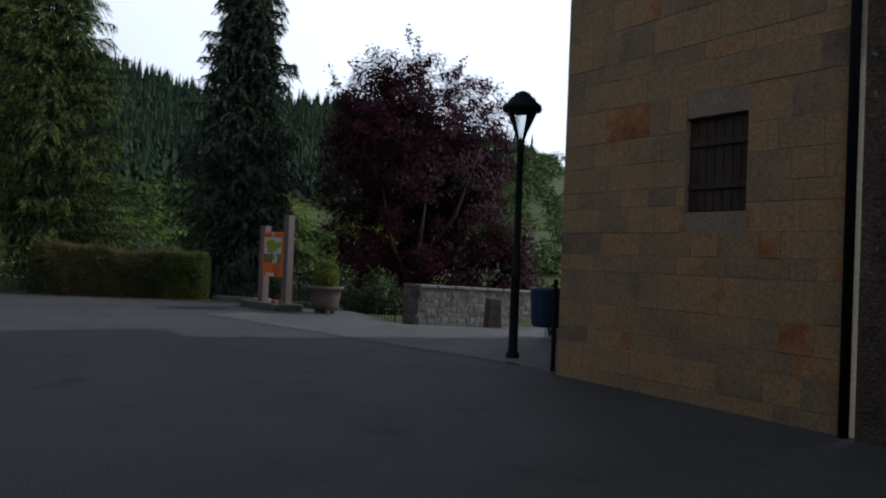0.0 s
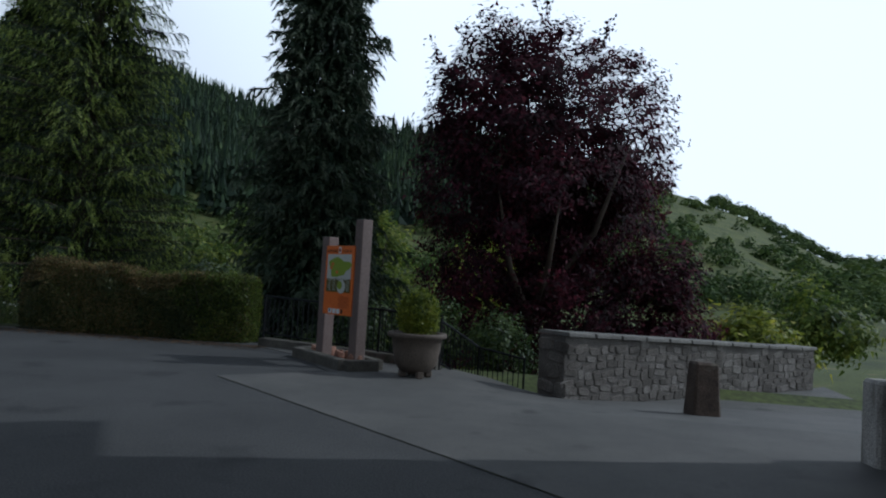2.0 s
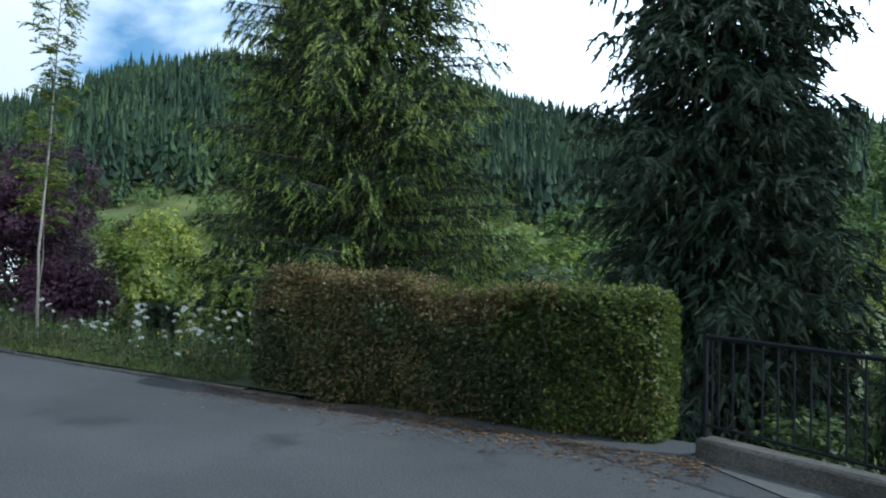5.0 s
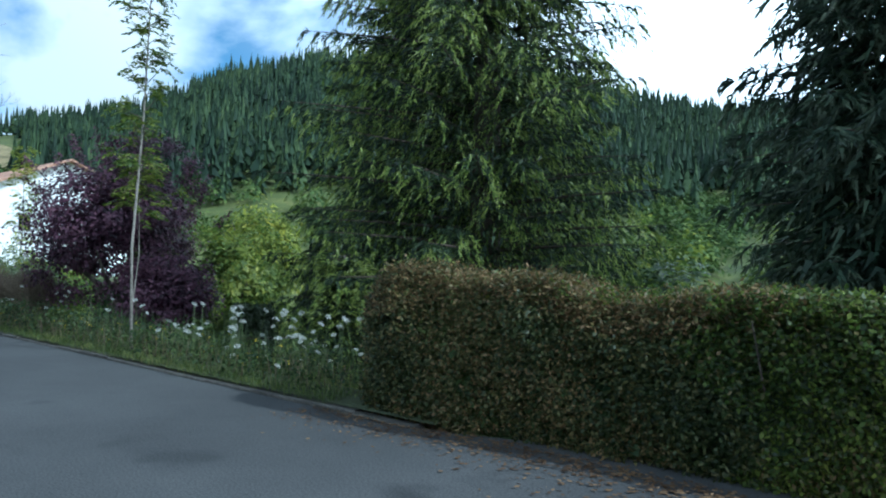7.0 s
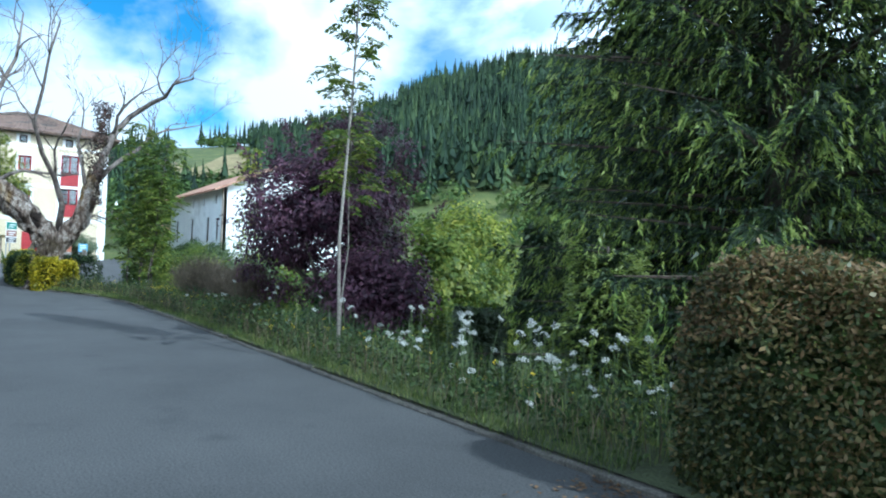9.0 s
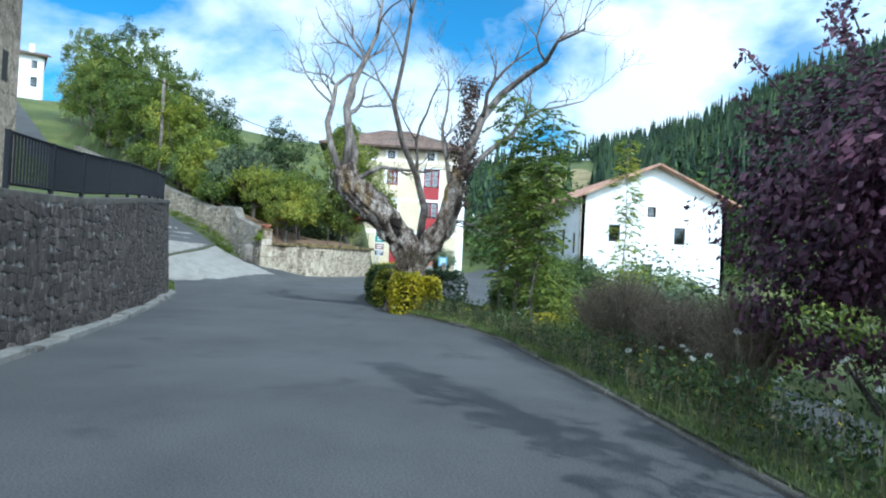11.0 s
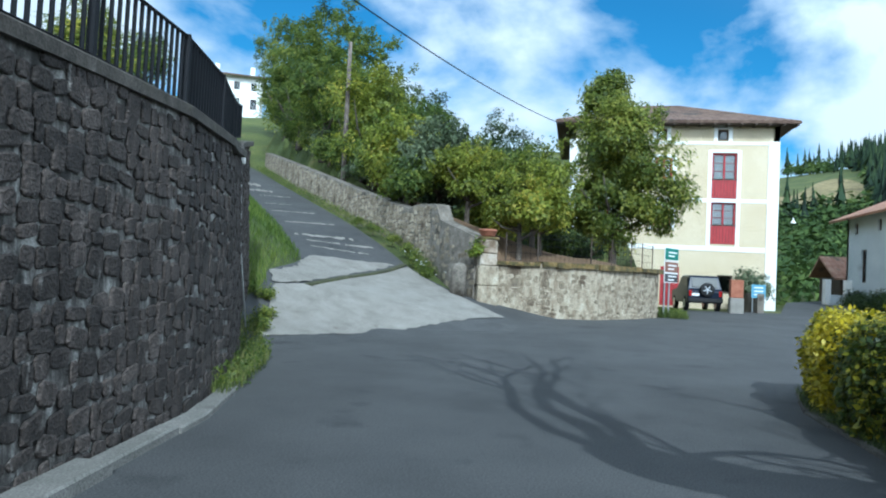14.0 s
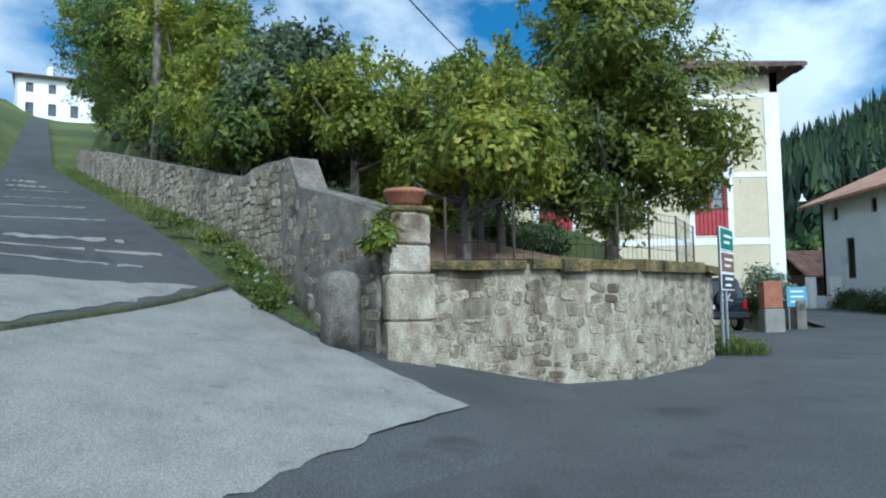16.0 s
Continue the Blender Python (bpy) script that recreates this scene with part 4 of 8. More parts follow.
fs = [(i * 8 + j, i * 8 + j + 1, i * 8 + j + 9, i * 8 + j + 8) for i in range(87) for j in range(7)]
tagged(mesh_ob("lane_bank", vs, fs, M_GRASS, smooth=True), "grass bank rising beside the steep lane", "ground", "", "structure")
TERRACE = [(x, y - 0.25) for x, y in zip(WALL_X[1:], WALL_Y[1:])] + [(-14, 10.5), (-30, 9.5), (-41, 7.5), (-45.4, 6.2)]
poly_sheet("terrace", TERRACE, lambda x, y: wall_top(x) - 0.04, M_GRASS, 1.0, "grass strip along the top of the retaining wall", "ground", 0.0)
BED = FRONT + [(-72.4, 17.2), (-72.4, 1.0), (-64.3, 5.3), (-58.5, 9.8), (-56.5, 10.7), (-55.5, 11.6)]
poly_sheet("garden_bed", BED, lambda x, y: max(garden_z(x, y), 1.82) + 0.03, M_EARTH, 0.8, "bare brown earth with dry needles in the garden", "ground", 0.0)
VX = [-10.6 - 0.8 * k for k in range(43)]
vs = [(x, kerb_y(x) + t, verge_z(x, kerb_y(x) + t) + (0.012 if t < 2.9 else -0.4)) for x in VX for t in (-0.02, 0.5, 1.0, 1.6, 2.4, 3.0)]
fs = [(i * 6 + j, i * 6 + j + 1, i * 6 + j + 7, i * 6 + j + 6) for i in range(42) for j in range(5)]
tagged(mesh_ob("verge", vs, fs, M_VERGE, smooth=True), "dark earth and short grass of the verge", "ground", "", "structure")


# ---- walls of single stones ----
def stone_meshes(name, n, seed, depth=1.0):
    """Unit stones, 1 wide, 1 high, standing proud by y from 0 to -depth."""
    rng, out = random.Random(seed), []
    for _ in range(n):
        ring = []
        for k in range(8):
            a = math.pi / 8 + k * math.pi / 4
            sx, sz = math.cos(a), math.sin(a)
            x = 0.5 * math.copysign(min(1, abs(sx) * 1.25) ** 0.6, sx) * rng.uniform(0.86, 1.0)
            z = 0.5 * math.copysign(min(1, abs(sz) * 1.25) ** 0.6, sz) * rng.uniform(0.86, 1.0)
            ring.append((x, z))
        vs = [(x, 0.3, z) for x, z in ring]
        vs += [(x * 0.97, -0.55 * depth * rng.uniform(0.7, 1.1), z * 0.97) for x, z in ring]
        vs += [(x * 0.84, -depth * rng.uniform(0.75, 1.2), z * 0.84) for x, z in ring]
        fs = []
        for r in (0, 8):
            for k in range(8):
                j = (k + 1) % 8
                fs.append((r + k, r + j, r + 8 + j, r + 8 + k))
        fs.append(tuple(range(16, 24)))
        out.append((vs, fs))
    return out


STONES = stone_meshes("stone", 10, 3)
BLOCKS = []
for k in range(6):
    r = random.Random(40 + k)
    w = [(x * 0.5, z * 0.5) for x, z in ((-1, -1), (1, -1), (1, 1), (-1, 1))]
    vs = [(x, 0.3, z) for x, z in w] + [(x * 0.995, -0.6 - r.uniform(0, 0.3), z * 0.985) for x, z in w] + [(x * 0.975, -1.0 - r.uniform(-0.2, 0.2), z * 0.94) for x, z in w]
    fs = [(r0 + i, r0 + (i + 1) % 4, r0 + 4 + (i + 1) % 4, r0 + 4 + i) for r0 in (0, 4) for i in range(4)] + [(8, 9, 10, 11)]
    BLOCKS.append((vs, fs))


def stone_wall(parent, line, foot, top, mat, high, wide, proud, own, seed, shapes=STONES, wild=0.0, keep=1.0, gap=0.012, batter=0.0, hole=None, name="stone", label=""):
    """Courses of stones on the face of a wall that runs along line in plan (the face looks to the line's left).
    own(u): whether the stones there are parts of their own; the others are joined into one."""
    rng = random.Random(seed)
    pts = [Vector((x, y, 0)) for x, y in line]
    seg = [(b - a).length for a, b in zip(pts[:-1], pts[1:])]
    total = sum(seg)

    def at(u):
        for a, b, l in zip(pts[:-1], pts[1:], seg):
            if u <= l or l is seg[-1]:
                d = (b - a) / l
                return a + d * u, d
            u -= l
        return pts[-1], (pts[-1] - pts[-2]).normalized()

    shared = []
    for vs, fs in shapes:
        me = bpy.data.meshes.new(name)
        me.from_pydata(vs, [], fs)
        me.materials.append(mat)
        shared.append(me)
    rest_v, rest_f = [], []
    lo = min(foot(*at(total * i / 40)[0].xy) for i in range(41))
    hi = max(top(*at(total * i / 40)[0].xy) for i in range(41))
    z = lo
    while z < hi:
        h = rng.uniform(*high)
        u = rng.uniform(-wide[1], 0)
        while u < total:
            w = rng.uniform(*wide)
            mid = u + w / 2
            zz = z + h / 2 + rng.uniform(-0.12, 0.12) * h * (1 if shapes is STONES else 0) + wild * h * (math.sin(mid * 2.1 + z) + math.sin(mid * 5.3 + 2 * z) + rng.uniform(-1, 1))
            if 0 < mid < total:
                p, d = at(mid)
                if foot(*p.xy) - 0.1 < zz < top(*p.xy) - h * 0.4 and rng.random() < keep and not (hole and hole(mid, zz, w, h)):
                    n = Vector((-d.y, d.x, 0))
                    rot = Matrix((-d, -n, Vector((0, 0, 1)))).transposed().to_4x4()
                    turn = Matrix.Rotation(rng.uniform(-0.10 - wild, 0.10 + wild) if shapes is STONES else 0, 4, "Y")
                    hh = h * (rng.uniform(0.85 - wild, 1.2 + wild) if shapes is STONES else 1) - gap
                    back = -n * batter * (zz - foot(*p.xy))
                    m = Matrix.Translation(Vector((p.x, p.y, zz)) + back) @ rot @ turn @ Matrix.Diagonal((w - gap, proud * rng.uniform(0.6, 1.5), hh, 1))
                    k = rng.randrange(len(shapes))
                    if own(mid):
                        ob = new(name, shared[k])
                        ob.parent = parent
                        ob.matrix_basis = m
                    else:
                        o = len(rest_v)
                        rest_v.extend(m @ Vector(v) for v in shapes[k][0])
                        rest_f.extend(tuple(i + o for i in f) for f in shapes[k][1])
            u += w
        z += h
    if rest_v:
        ob = mesh_ob(name + "_rest", rest_v, rest_f, mat, parent, label)
        ob["kind"] = "stuff"
    return total


def wall_strip(line, foot, top, thick, batter=0.0):
    """The core of a wall along a line: its face to the line's left, its foot and top following the ground."""
    vs, fs = [], []
    pts = [Vector((x, y, 0)) for x, y in line]
    for i, p in enumerate(pts):
        d = (pts[min(i + 1, len(pts) - 1)] - pts[max(i - 1, 0)]).normalized()
        n = Vector((-d.y, d.x, 0))
        f, t = foot(p.x, p.y) - 0.3, top(p.x, p.y)
        back = -n * batter * (t - f)
        for q, z in ((p, f), (p + back, t), (p - n * thick, t), (p - n * thick, f)):
            vs.append((q.x, q.y, z))
    for i in range(len(pts) - 1):
        for k in range(4):
            j = (k + 1) % 4
            fs.append((4 * i + k, 4 * i + j, 4 * i + 4 + j, 4 * i + 4 + k))
    e = 4 * (len(pts) - 1)
    fs += [(0, 1, 2, 3), (e + 3, e + 2, e + 1, e)]
    return vs, fs


def dense(line, step=0.5):
    out = []
    for (x0, y0), (x1, y1) in zip(line[:-1], line[1:]):
        n = max(1, round(math.hypot(x1 - x0, y1 - y0) / step))
        out += [(x0 + (x1 - x0) * i / n, y0 + (y1 - y0) * i / n) for i in range(n)]
    return out + [line[-1]]


def solid(name, vs, fs, mat, label, category, kind="structure", parent=None):
    me = bpy.data.meshes.new(name)
    bm = bmesh.new()
    bv = [bm.verts.new(v) for v in vs]
    for f in fs:
        bm.faces.new([bv[i] for i in f])
    bmesh.ops.recalc_face_normals(bm, faces=bm.faces[:])
    bm.to_mesh(me)
    bm.free()
    me.materials.append(mat)
    ob = new(name, me)
    if parent:
        ob.parent = parent
    return tagged(ob, label, category, "", kind)


# unseen walls closing the street behind, added to cut sky light on the ground
for nm, c, sz in (("wall_west", (-9.6, -3.0, 4.9), (0.4, 23.0, 10.6)), ("wall_south", (-0.4, -14.2, 4.9), (18.8, 0.4, 10.6)), ("wall_east", (9.2, -7.4, 4.9), (0.4, 13.6, 10.6))):
    tagged(part(nm, slab(c, sz), M_BROWNWALL), "plain rough brown wall out of view, added to cut sky light", "wall", "", "structure")
RET = dense([(x, wall_line_y(x)) for x in (-48.4, -47.6, -46.8, -46.0, -45.2, -44.6, -44.0, -42.7, -41.4, -40.4, -39.4, -37, -35, -32.6, -30.4, -28.2, -24, -20, -14)], 0.6)
vs, fs = wall_strip(RET, road_z, lambda x, y: wall_top(x), 0.55, 0.05)
ret = solid("retaining_wall", vs, fs, M_WALLMORTAR, "high retaining wall of dark rough stones", "wall")

# ---- the old stone building beside the square ----
def facade(w, h, holes, reveal=0.22, thick=0.3):
    """A wall in its own plane: x along, z up, the outside at y = 0 looking to -y; openings go through it."""
    bm = bmesh.new()
    xs = sorted({0, w, *(v for x0, z0, x1, z1 in holes for v in (x0, x1))})
    zs = sorted({0, h, *(v for x0, z0, x1, z1 in holes for v in (z0, z1))})
    cell = {}

    def vert(x, y, z):
        k = (round(x, 4), y, round(z, 4))
        if k not in cell:
            cell[k] = bm.verts.new((x, y, z))
        return cell[k]

    for x0, x1 in zip(xs[:-1], xs[1:]):
        for z0, z1 in zip(zs[:-1], zs[1:]):
            cx, cz = (x0 + x1) / 2, (z0 + z1) / 2
            if any(a < cx < c and b < cz < d for a, b, c, d in holes):
                continue
            for y in (0, thick):
                bm.faces.new([vert(x0, y, z0), vert(x1, y, z0), vert(x1, y, z1), vert(x0, y, z1)])
    for a, b, c, d in holes:
        for p, q in (((a, b), (c, b)), ((c, b), (c, d)), ((c, d), (a, d)), ((a, d), (a, b))):
            bm.faces.new([vert(p[0], 0, p[1]), vert(q[0], 0, q[1]), vert(q[0], thick, q[1]), vert(p[0], thick, p[1])])
    for p, q in (((0, 0), (w, 0)), ((w, 0), (w, h)), ((w, h), (0, h)), ((0, h), (0, 0))):
        bm.faces.new([bm.verts.new((p[0], 0, p[1])), bm.verts.new((q[0], 0, q[1])), bm.verts.new((q[0], thick, q[1])), bm.verts.new((p[0], thick, p[1]))])
    bmesh.ops.recalc_face_normals(bm, faces=bm.faces[:])
    return bm


def face_pose(a, b, z):
    """Puts a facade's x axis from a towards b, as seen from outside left to right."""
    return Matrix.Translation((a[0], a[1], z)) @ Matrix.Rotation(math.atan2(b[1] - a[1], b[0] - a[0]), 4, "Z")


BA, BB, BC = (1.47, 9.5), (3.56, 6.65), (2.42, 14.1)
W0 = math.hypot(BB[0] - BA[0], BB[1] - BA[1])
stone_house = thing("stone_building", (0, 0, 0), "old sandstone ashlar building with one small barred window", "building")
WIN = (1.82, 2.04, 2.54, 3.06)
fr = part("front_wall", facade(W0, 9.0, [(WIN[0], WIN[1] + 0.3, WIN[2], WIN[3] + 0.3)]), M_SANDJOINT, stone_house)
fr.matrix_basis = face_pose(BA, BB, -0.3)


def ashlar(parent, w, h, holes, seed, mat):
    """Dressed blocks in courses, cut where they meet the openings and the ends."""
    rng = random.Random(seed)
    shared = []
    for vs, fs in BLOCKS:
        me = bpy.data.meshes.new("ashlar_block")
        me.from_pydata(vs, [], fs)
        me.materials.append(mat)
        shared.append(me)
    z = 0.0
    while z < h:
        c = min(rng.choice((0.2, 0.26, 0.3, 0.34, 0.4)), h - z)
        x = 0.0
        first = True
        while x < w - 0.02:
            l = rng.uniform(0.2, 0.42) if rng.random() < 0.4 else rng.uniform(0.4, 0.75)
            first = False
            x1 = min(x + l, w)
            if w - x1 < 0.2:
                x1 = w
            spans = [(x, x1)]
            for a, b, cc, d in holes:
                if z + c > b + 0.03 and z < d - 0.03:
                    spans = [q for s0, s1 in spans for q in ((s0, min(s1, a)), (max(s0, cc), s1)) if q[1] - q[0] > 0.05]
            for s0, s1 in spans:
                ob = new("ashlar_block", shared[rng.randrange(len(shared))])
                ob.parent = parent
                ob.matrix_basis = Matrix.Translation(((s0 + s1) / 2, 0, z + c / 2)) @ Matrix.Diagonal((s1 - s0 - 0.004, 0.006 * rng.uniform(0.4, 1.6), c - 0.004, 1))
            x = x1
        z += c


ashlar(fr, W0, 6.2, [(WIN[0], WIN[1] + 0.3, WIN[2], WIN[3] + 0.3)], 8, M_SANDSTONE)
shut = part("window_shutter", slab(((WIN[0] + WIN[2]) / 2, 0.12, (WIN[1] + WIN[3]) / 2 + 0.3), (0.72, 0.05, 1.02)), M_TIMBER, fr, "dark weathered timber shutter")
for k in range(7):
    part("shutter_board", slab((WIN[0] + 0.052 + k * 0.1025, 0.085, (WIN[1] + WIN[3]) / 2 + 0.3), (0.095, 0.03, 0.99 if k % 2 else 1.0), 0, 0.006), M_TIMBER, shut)
for z in (2.62, 3.08):
    part("shutter_rail", slab(((WIN[0] + WIN[2]) / 2, 0.06, z), (0.70, 0.03, 0.07), 0, 0.006), M_TIMBER, shut)
side = part("side_wall", facade(math.hypot(BC[0] - 1.5, BC[1] - 9.55), 9.3, []), M_BROWNWALL, stone_house, "rough brown rubble side wall with pale pebbles")
side.matrix_basis = face_pose(BC, (1.5, 9.55), -0.6)
nb = part("neighbour_wall", facade(8.0, 9.0, []), M_BROWNWALL, stone_house, "dark shaded wall of the next house")
nb.matrix_basis = face_pose((3.58, 6.5), (8.36, 0.1), -0.3)
v, f = tube([(3.54, 6.6, -0.05), (3.54, 6.6, 8.8)], [0.045, 0.045], 10)
mesh_ob("drainpipe", v, f, M_IRON, stone_house, "dark iron drainpipe", True)
part("roof", slab((5.6, 9.5, 8.95), (7.0, 12.0, 0.25), 0.55), M_TILE, stone_house)


# ---- kerbs and copings ----
def bar_along(line, half, z0, z1, z_of):
    """A bar with a flat top along a line in plan."""
    vs, fs = [], []
    pts = [Vector((x, y, 0)) for x, y in line]
    for i, p in enumerate(pts):
        d = (pts[min(i + 1, len(pts) - 1)] - pts[max(i - 1, 0)]).normalized()
        n = Vector((-d.y, d.x, 0))
        z = z_of(p.x, p.y)
        for q, h in ((p + n * half, z0), (p + n * half, z1 - 0.015), (p + n * (half - 0.015), z1), (p - n * (half - 0.015), z1), (p - n * half, z1 - 0.015), (p - n * half, z0)):
            vs.append((q.x, q.y, z + h))
    for i in range(len(pts) - 1):
        for k in range(6):
            j = (k + 1) % 6
            fs.append((6 * i + k, 6 * i + j, 6 * i + 6 + j, 6 * i + 6 + k))
    e = 6 * (len(pts) - 1)
    fs += [tuple(range(6)), tuple(e + k for k in range(5, -1, -1))]
    return vs, fs


foot_line = [(x, y + 0.13) for x, y in RET if x > -41.0]
kerb_w = random.Random(4)
step = 0
while step < len(foot_line) - 2:
    vs, fs = bar_along(foot_line[step:step + 3], 0.11 + kerb_w.uniform(-0.025, 0.025), -0.1, 0.08 + kerb_w.uniform(-0.03, 0.03), road_z)
    solid("kerb_stone", vs, fs, M_KERB, "", "", "", ret)
    step += 2
verge_kerb = new("kerb")
tagged(verge_kerb, "low weathered stone kerb along the grass verge", "kerb", "", "structure")
kl = dense([(x, kerb_y(x)) for x in (-10.8, -12, -24, -29, -31.4, -33.8, -35.8, -37.5, -39.5, -42.5, -44.3, -45.2)], 0.45)
for a in range(0, len(kl) - 2, 2):
    vs, fs = bar_along(kl[a:a + 3], 0.075 + kerb_w.uniform(-0.012, 0.012), -0.1, 0.04 + kerb_w.uniform(-0.02, 0.02), lambda x, y: 0.0)
    solid("kerb_stone", vs, fs, M_OLDKERB, "", "", "", verge_kerb)
vs, fs = bar_along([(x, y - 0.30) for x, y in RET], 0.2, -0.05, 0.06, lambda x, y: wall_top(x))
solid("coping", vs, fs, M_DARKCOPING, "", "", "", ret)

# ---- garden walls ----
FRONT_D = dense(FRONT, 0.5)
front_foot = lambda x, y: road_z(x, y)
vs, fs = wall_strip(FRONT_D[::-1], front_foot, lambda x, y: 1.95 + 0.01 * (y - 12), 0.5)
front = solid("garden_wall", vs, fs, M_RUBMORTAR, "old garden wall of plastered rubble with a mossy top", "wall")
stone_wall(front, FRONT_D[::-1], front_foot, lambda x, y: 1.80, M_RUBBLE, (0.10, 0.21), (0.13, 0.36), 0.012, lambda u: True, 21, STONES, 0.22, 0.72, 0.02)
moss_r = random.Random(17)
for q0, q1 in zip(FRONT_D[:-1], FRONT_D[1:]):
    pts = [(q0[0] - 0.18, q0[1] - 0.12), ((q0[0] + q1[0]) / 2 - 0.18 + moss_r.uniform(-0.03, 0.03), (q0[1] + q1[1]) / 2 - 0.12), (q1[0] - 0.18, q1[1] - 0.12)]
    vs, fs = bar_along(pts, 0.33 + moss_r.uniform(-0.03, 0.03), -0.07 + moss_r.uniform(-0.03, 0.02), 0.07 + moss_r.uniform(-0.025, 0.025), lambda x, y: 1.93 + 0.01 * (y - 12))
    solid("coping_stone", vs, fs, M_MOSS, "", "", "", front)
LW = dense(LANE_WALL, 0.6)


def lane_wall_top(x, y):
    return interp(-x, [55.3, 56.2, 57.5, 57.7, 59.2, 59.5, 64.0, 75, 87], [2.7, 3.05, 3.4, 3.95, 4.1, 3.9, 5.15, 8.0, 10.8])


lane_foot = lambda x, y: lane_z(x, y)
vs, fs = wall_strip(LW, lane_foot, lane_wall_top, 0.5)
lane_wall = solid("lane_wall", vs, fs, M_RUBMORTAR2, "weathered rubble wall climbing beside the lane", "wall")
LWL = sum(math.hypot(b[0] - a[0], b[1] - a[1]) for a, b in zip(LW[:-1], LW[1:]))
near_end = next(i for i, q in enumerate(LW) if q[0] < -58.2)
stone_wall(lane_wall, LW[:near_end + 1], lane_foot, lane_wall_top, M_RUBBLE, (0.12, 0.22), (0.16, 0.42), 0.008, lambda u: True, 22, STONES, 0.18, 0.42, 0.015)
stone_wall(lane_wall, LW[near_end:], lane_foot, lane_wall_top, M_RUBBLE, (0.12, 0.21), (0.15, 0.40), 0.016, lambda u: u < 5.0, 26, STONES, 0.14, 1.0, 0.008)
pil = thing("gate_pillar", (-55.38, 11.78, 0.7), "square dressed stone gate pillar with a moss cap", "pillar", rz=20)
for k, (h0, h1, w) in enumerate(((-0.3, 0.5, 0.66), (0.5, 1.12, 0.64), (1.12, 1.5, 0.56), (1.5, 1.93, 0.55))):
    bm = slab((0, 0, (h0 + h1) / 2), (w, w, h1 - h0 - 0.008), 0, 0.03)
    bmesh.ops.subdivide_edges(bm, edges=bm.edges[:], cuts=3, use_grid_fill=True)
    for vtx in bm.verts:
        vtx.co += Vector((1, 1, 0)) * (0.05 * noise.noise(vtx.co * 4.5 + Vector((k, 0, 0)))) + Vector((1, -1, 0.3)) * (0.022 * noise.noise(vtx.co * 11))
    part("pillar_stone", bm, M_PALESTONE if k > 1 else M_RUBMORTAR, pil)
part("moss_cap", slab((0, 0, 1.97), (0.62, 0.62, 0.09), 0, 0.03), M_MOSS, pil)
fp = thing("flower_pot", (-55.38, 11.78, 2.725), "round terracotta flower pot on the gate pillar", "pot")
v, f = lathe([(0.17, 0.0), (0.23, 0.05), (0.27, 0.17), (0.29, 0.18), (0.29, 0.23), (0.25, 0.23), (0.22, 0.12)], 18)
mesh_ob("bowl", v, f, M_TERRACOTTA, fp, smooth=True)
cp = thing("stone_bollard", (-55.15, 10.95, road_z(-55.15, 10.95)), "round-topped concrete guard post beside the pillar", "bollard")
v, f = lathe([(0.27, -0.2), (0.26, 0.7), (0.25, 0.86), (0.2, 0.95), (0.08, 0.99)], 14)
mesh_ob("shaft", v, f, M_RUBMORTAR2, cp, smooth=True)

gfn = thing("garden_fence", (0, 0, 0), "old wire fence with thin dark posts behind the garden wall", "fence")
fpts = [(x - 0.45, y - 0.2) for x, y in dense([(-55.6, 12.5)] + FRONT[1:] + [], 1.3)]
for x, y in fpts:
    v, f = tube([(x, y, 1.6), (x, y, 2.95)], [0.022, 0.02], 6)
    mesh_ob("post", v, f, M_TIMBER, gfn)
for z in (2.05, 2.3, 2.55, 2.8, 2.92):
    v, f = tube([(x, y, z) for x, y in fpts], [0.006] * len(fpts), 4)
    mesh_ob("wire", v, f, M_IRON, gfn)
nw = 0
for (x0, y0), (x1, y1) in zip(fpts[:-1], fpts[1:]):
    L = math.hypot(x1 - x0, y1 - y0)
    for k in range(int(L / 0.16)):
        u = k * 0.16 / L
        v, f = tube([(x0 + (x1 - x0) * u, y0 + (y1 - y0) * u, 2.0), (x0 + (x1 - x0) * u, y0 + (y1 - y0) * u, 2.92)], [0.004, 0.004], 3)
        mesh_ob("wire", v, f, M_IRON, gfn)
rng = np.random.default_rng(91)
hp_ = thing("trailing_plant", (-55.0, 11.45, 2.15), "yellow-green trailing plant hanging beside the gate pillar", "plant")
P, o = crown_points(rng, 420, (0, 0, 0.2), (0.3, 0.3, 0.34), 30, 0.07)
quads_mesh("leaves", leaves_at(rng, P, 0.12, 0.055, o, 0.4), M_BOX, hp_)
v, f = tube([(-0.25, 0.2, -0.1), (-0.1, 0.05, 0.35), (0.1, -0.05, 0.2)], [0.012, 0.009, 0.005], 5)
mesh_ob("stem", v, f, M_BARK, hp_)

# parapet by the square
PAR = [(-0.7, 18.2), (1.6, 20.4), (4.7, 23.25)]
par_top = lambda x, y: interp(x, [-1.3, 4.1], [0.74, 0.46])
par_foot = lambda x, y: road_z(x, y)
vs, fs = wall_strip(dense(PAR, 0.5)[::-1], par_foot, par_top, 0.58)
par = solid("parapet_wall", vs, fs, M_PARMORTAR, "rubble stone parapet wall with a pale coping", "wall")
stone_wall(par, PAR[::-1], par_foot, lambda x, y: par_top(x, y) + 0.03, M_PARSTONE, (0.10, 0.17), (0.14, 0.36), 0.014, lambda u: True, 23, STONES, 0.16, 1.0, 0.008)
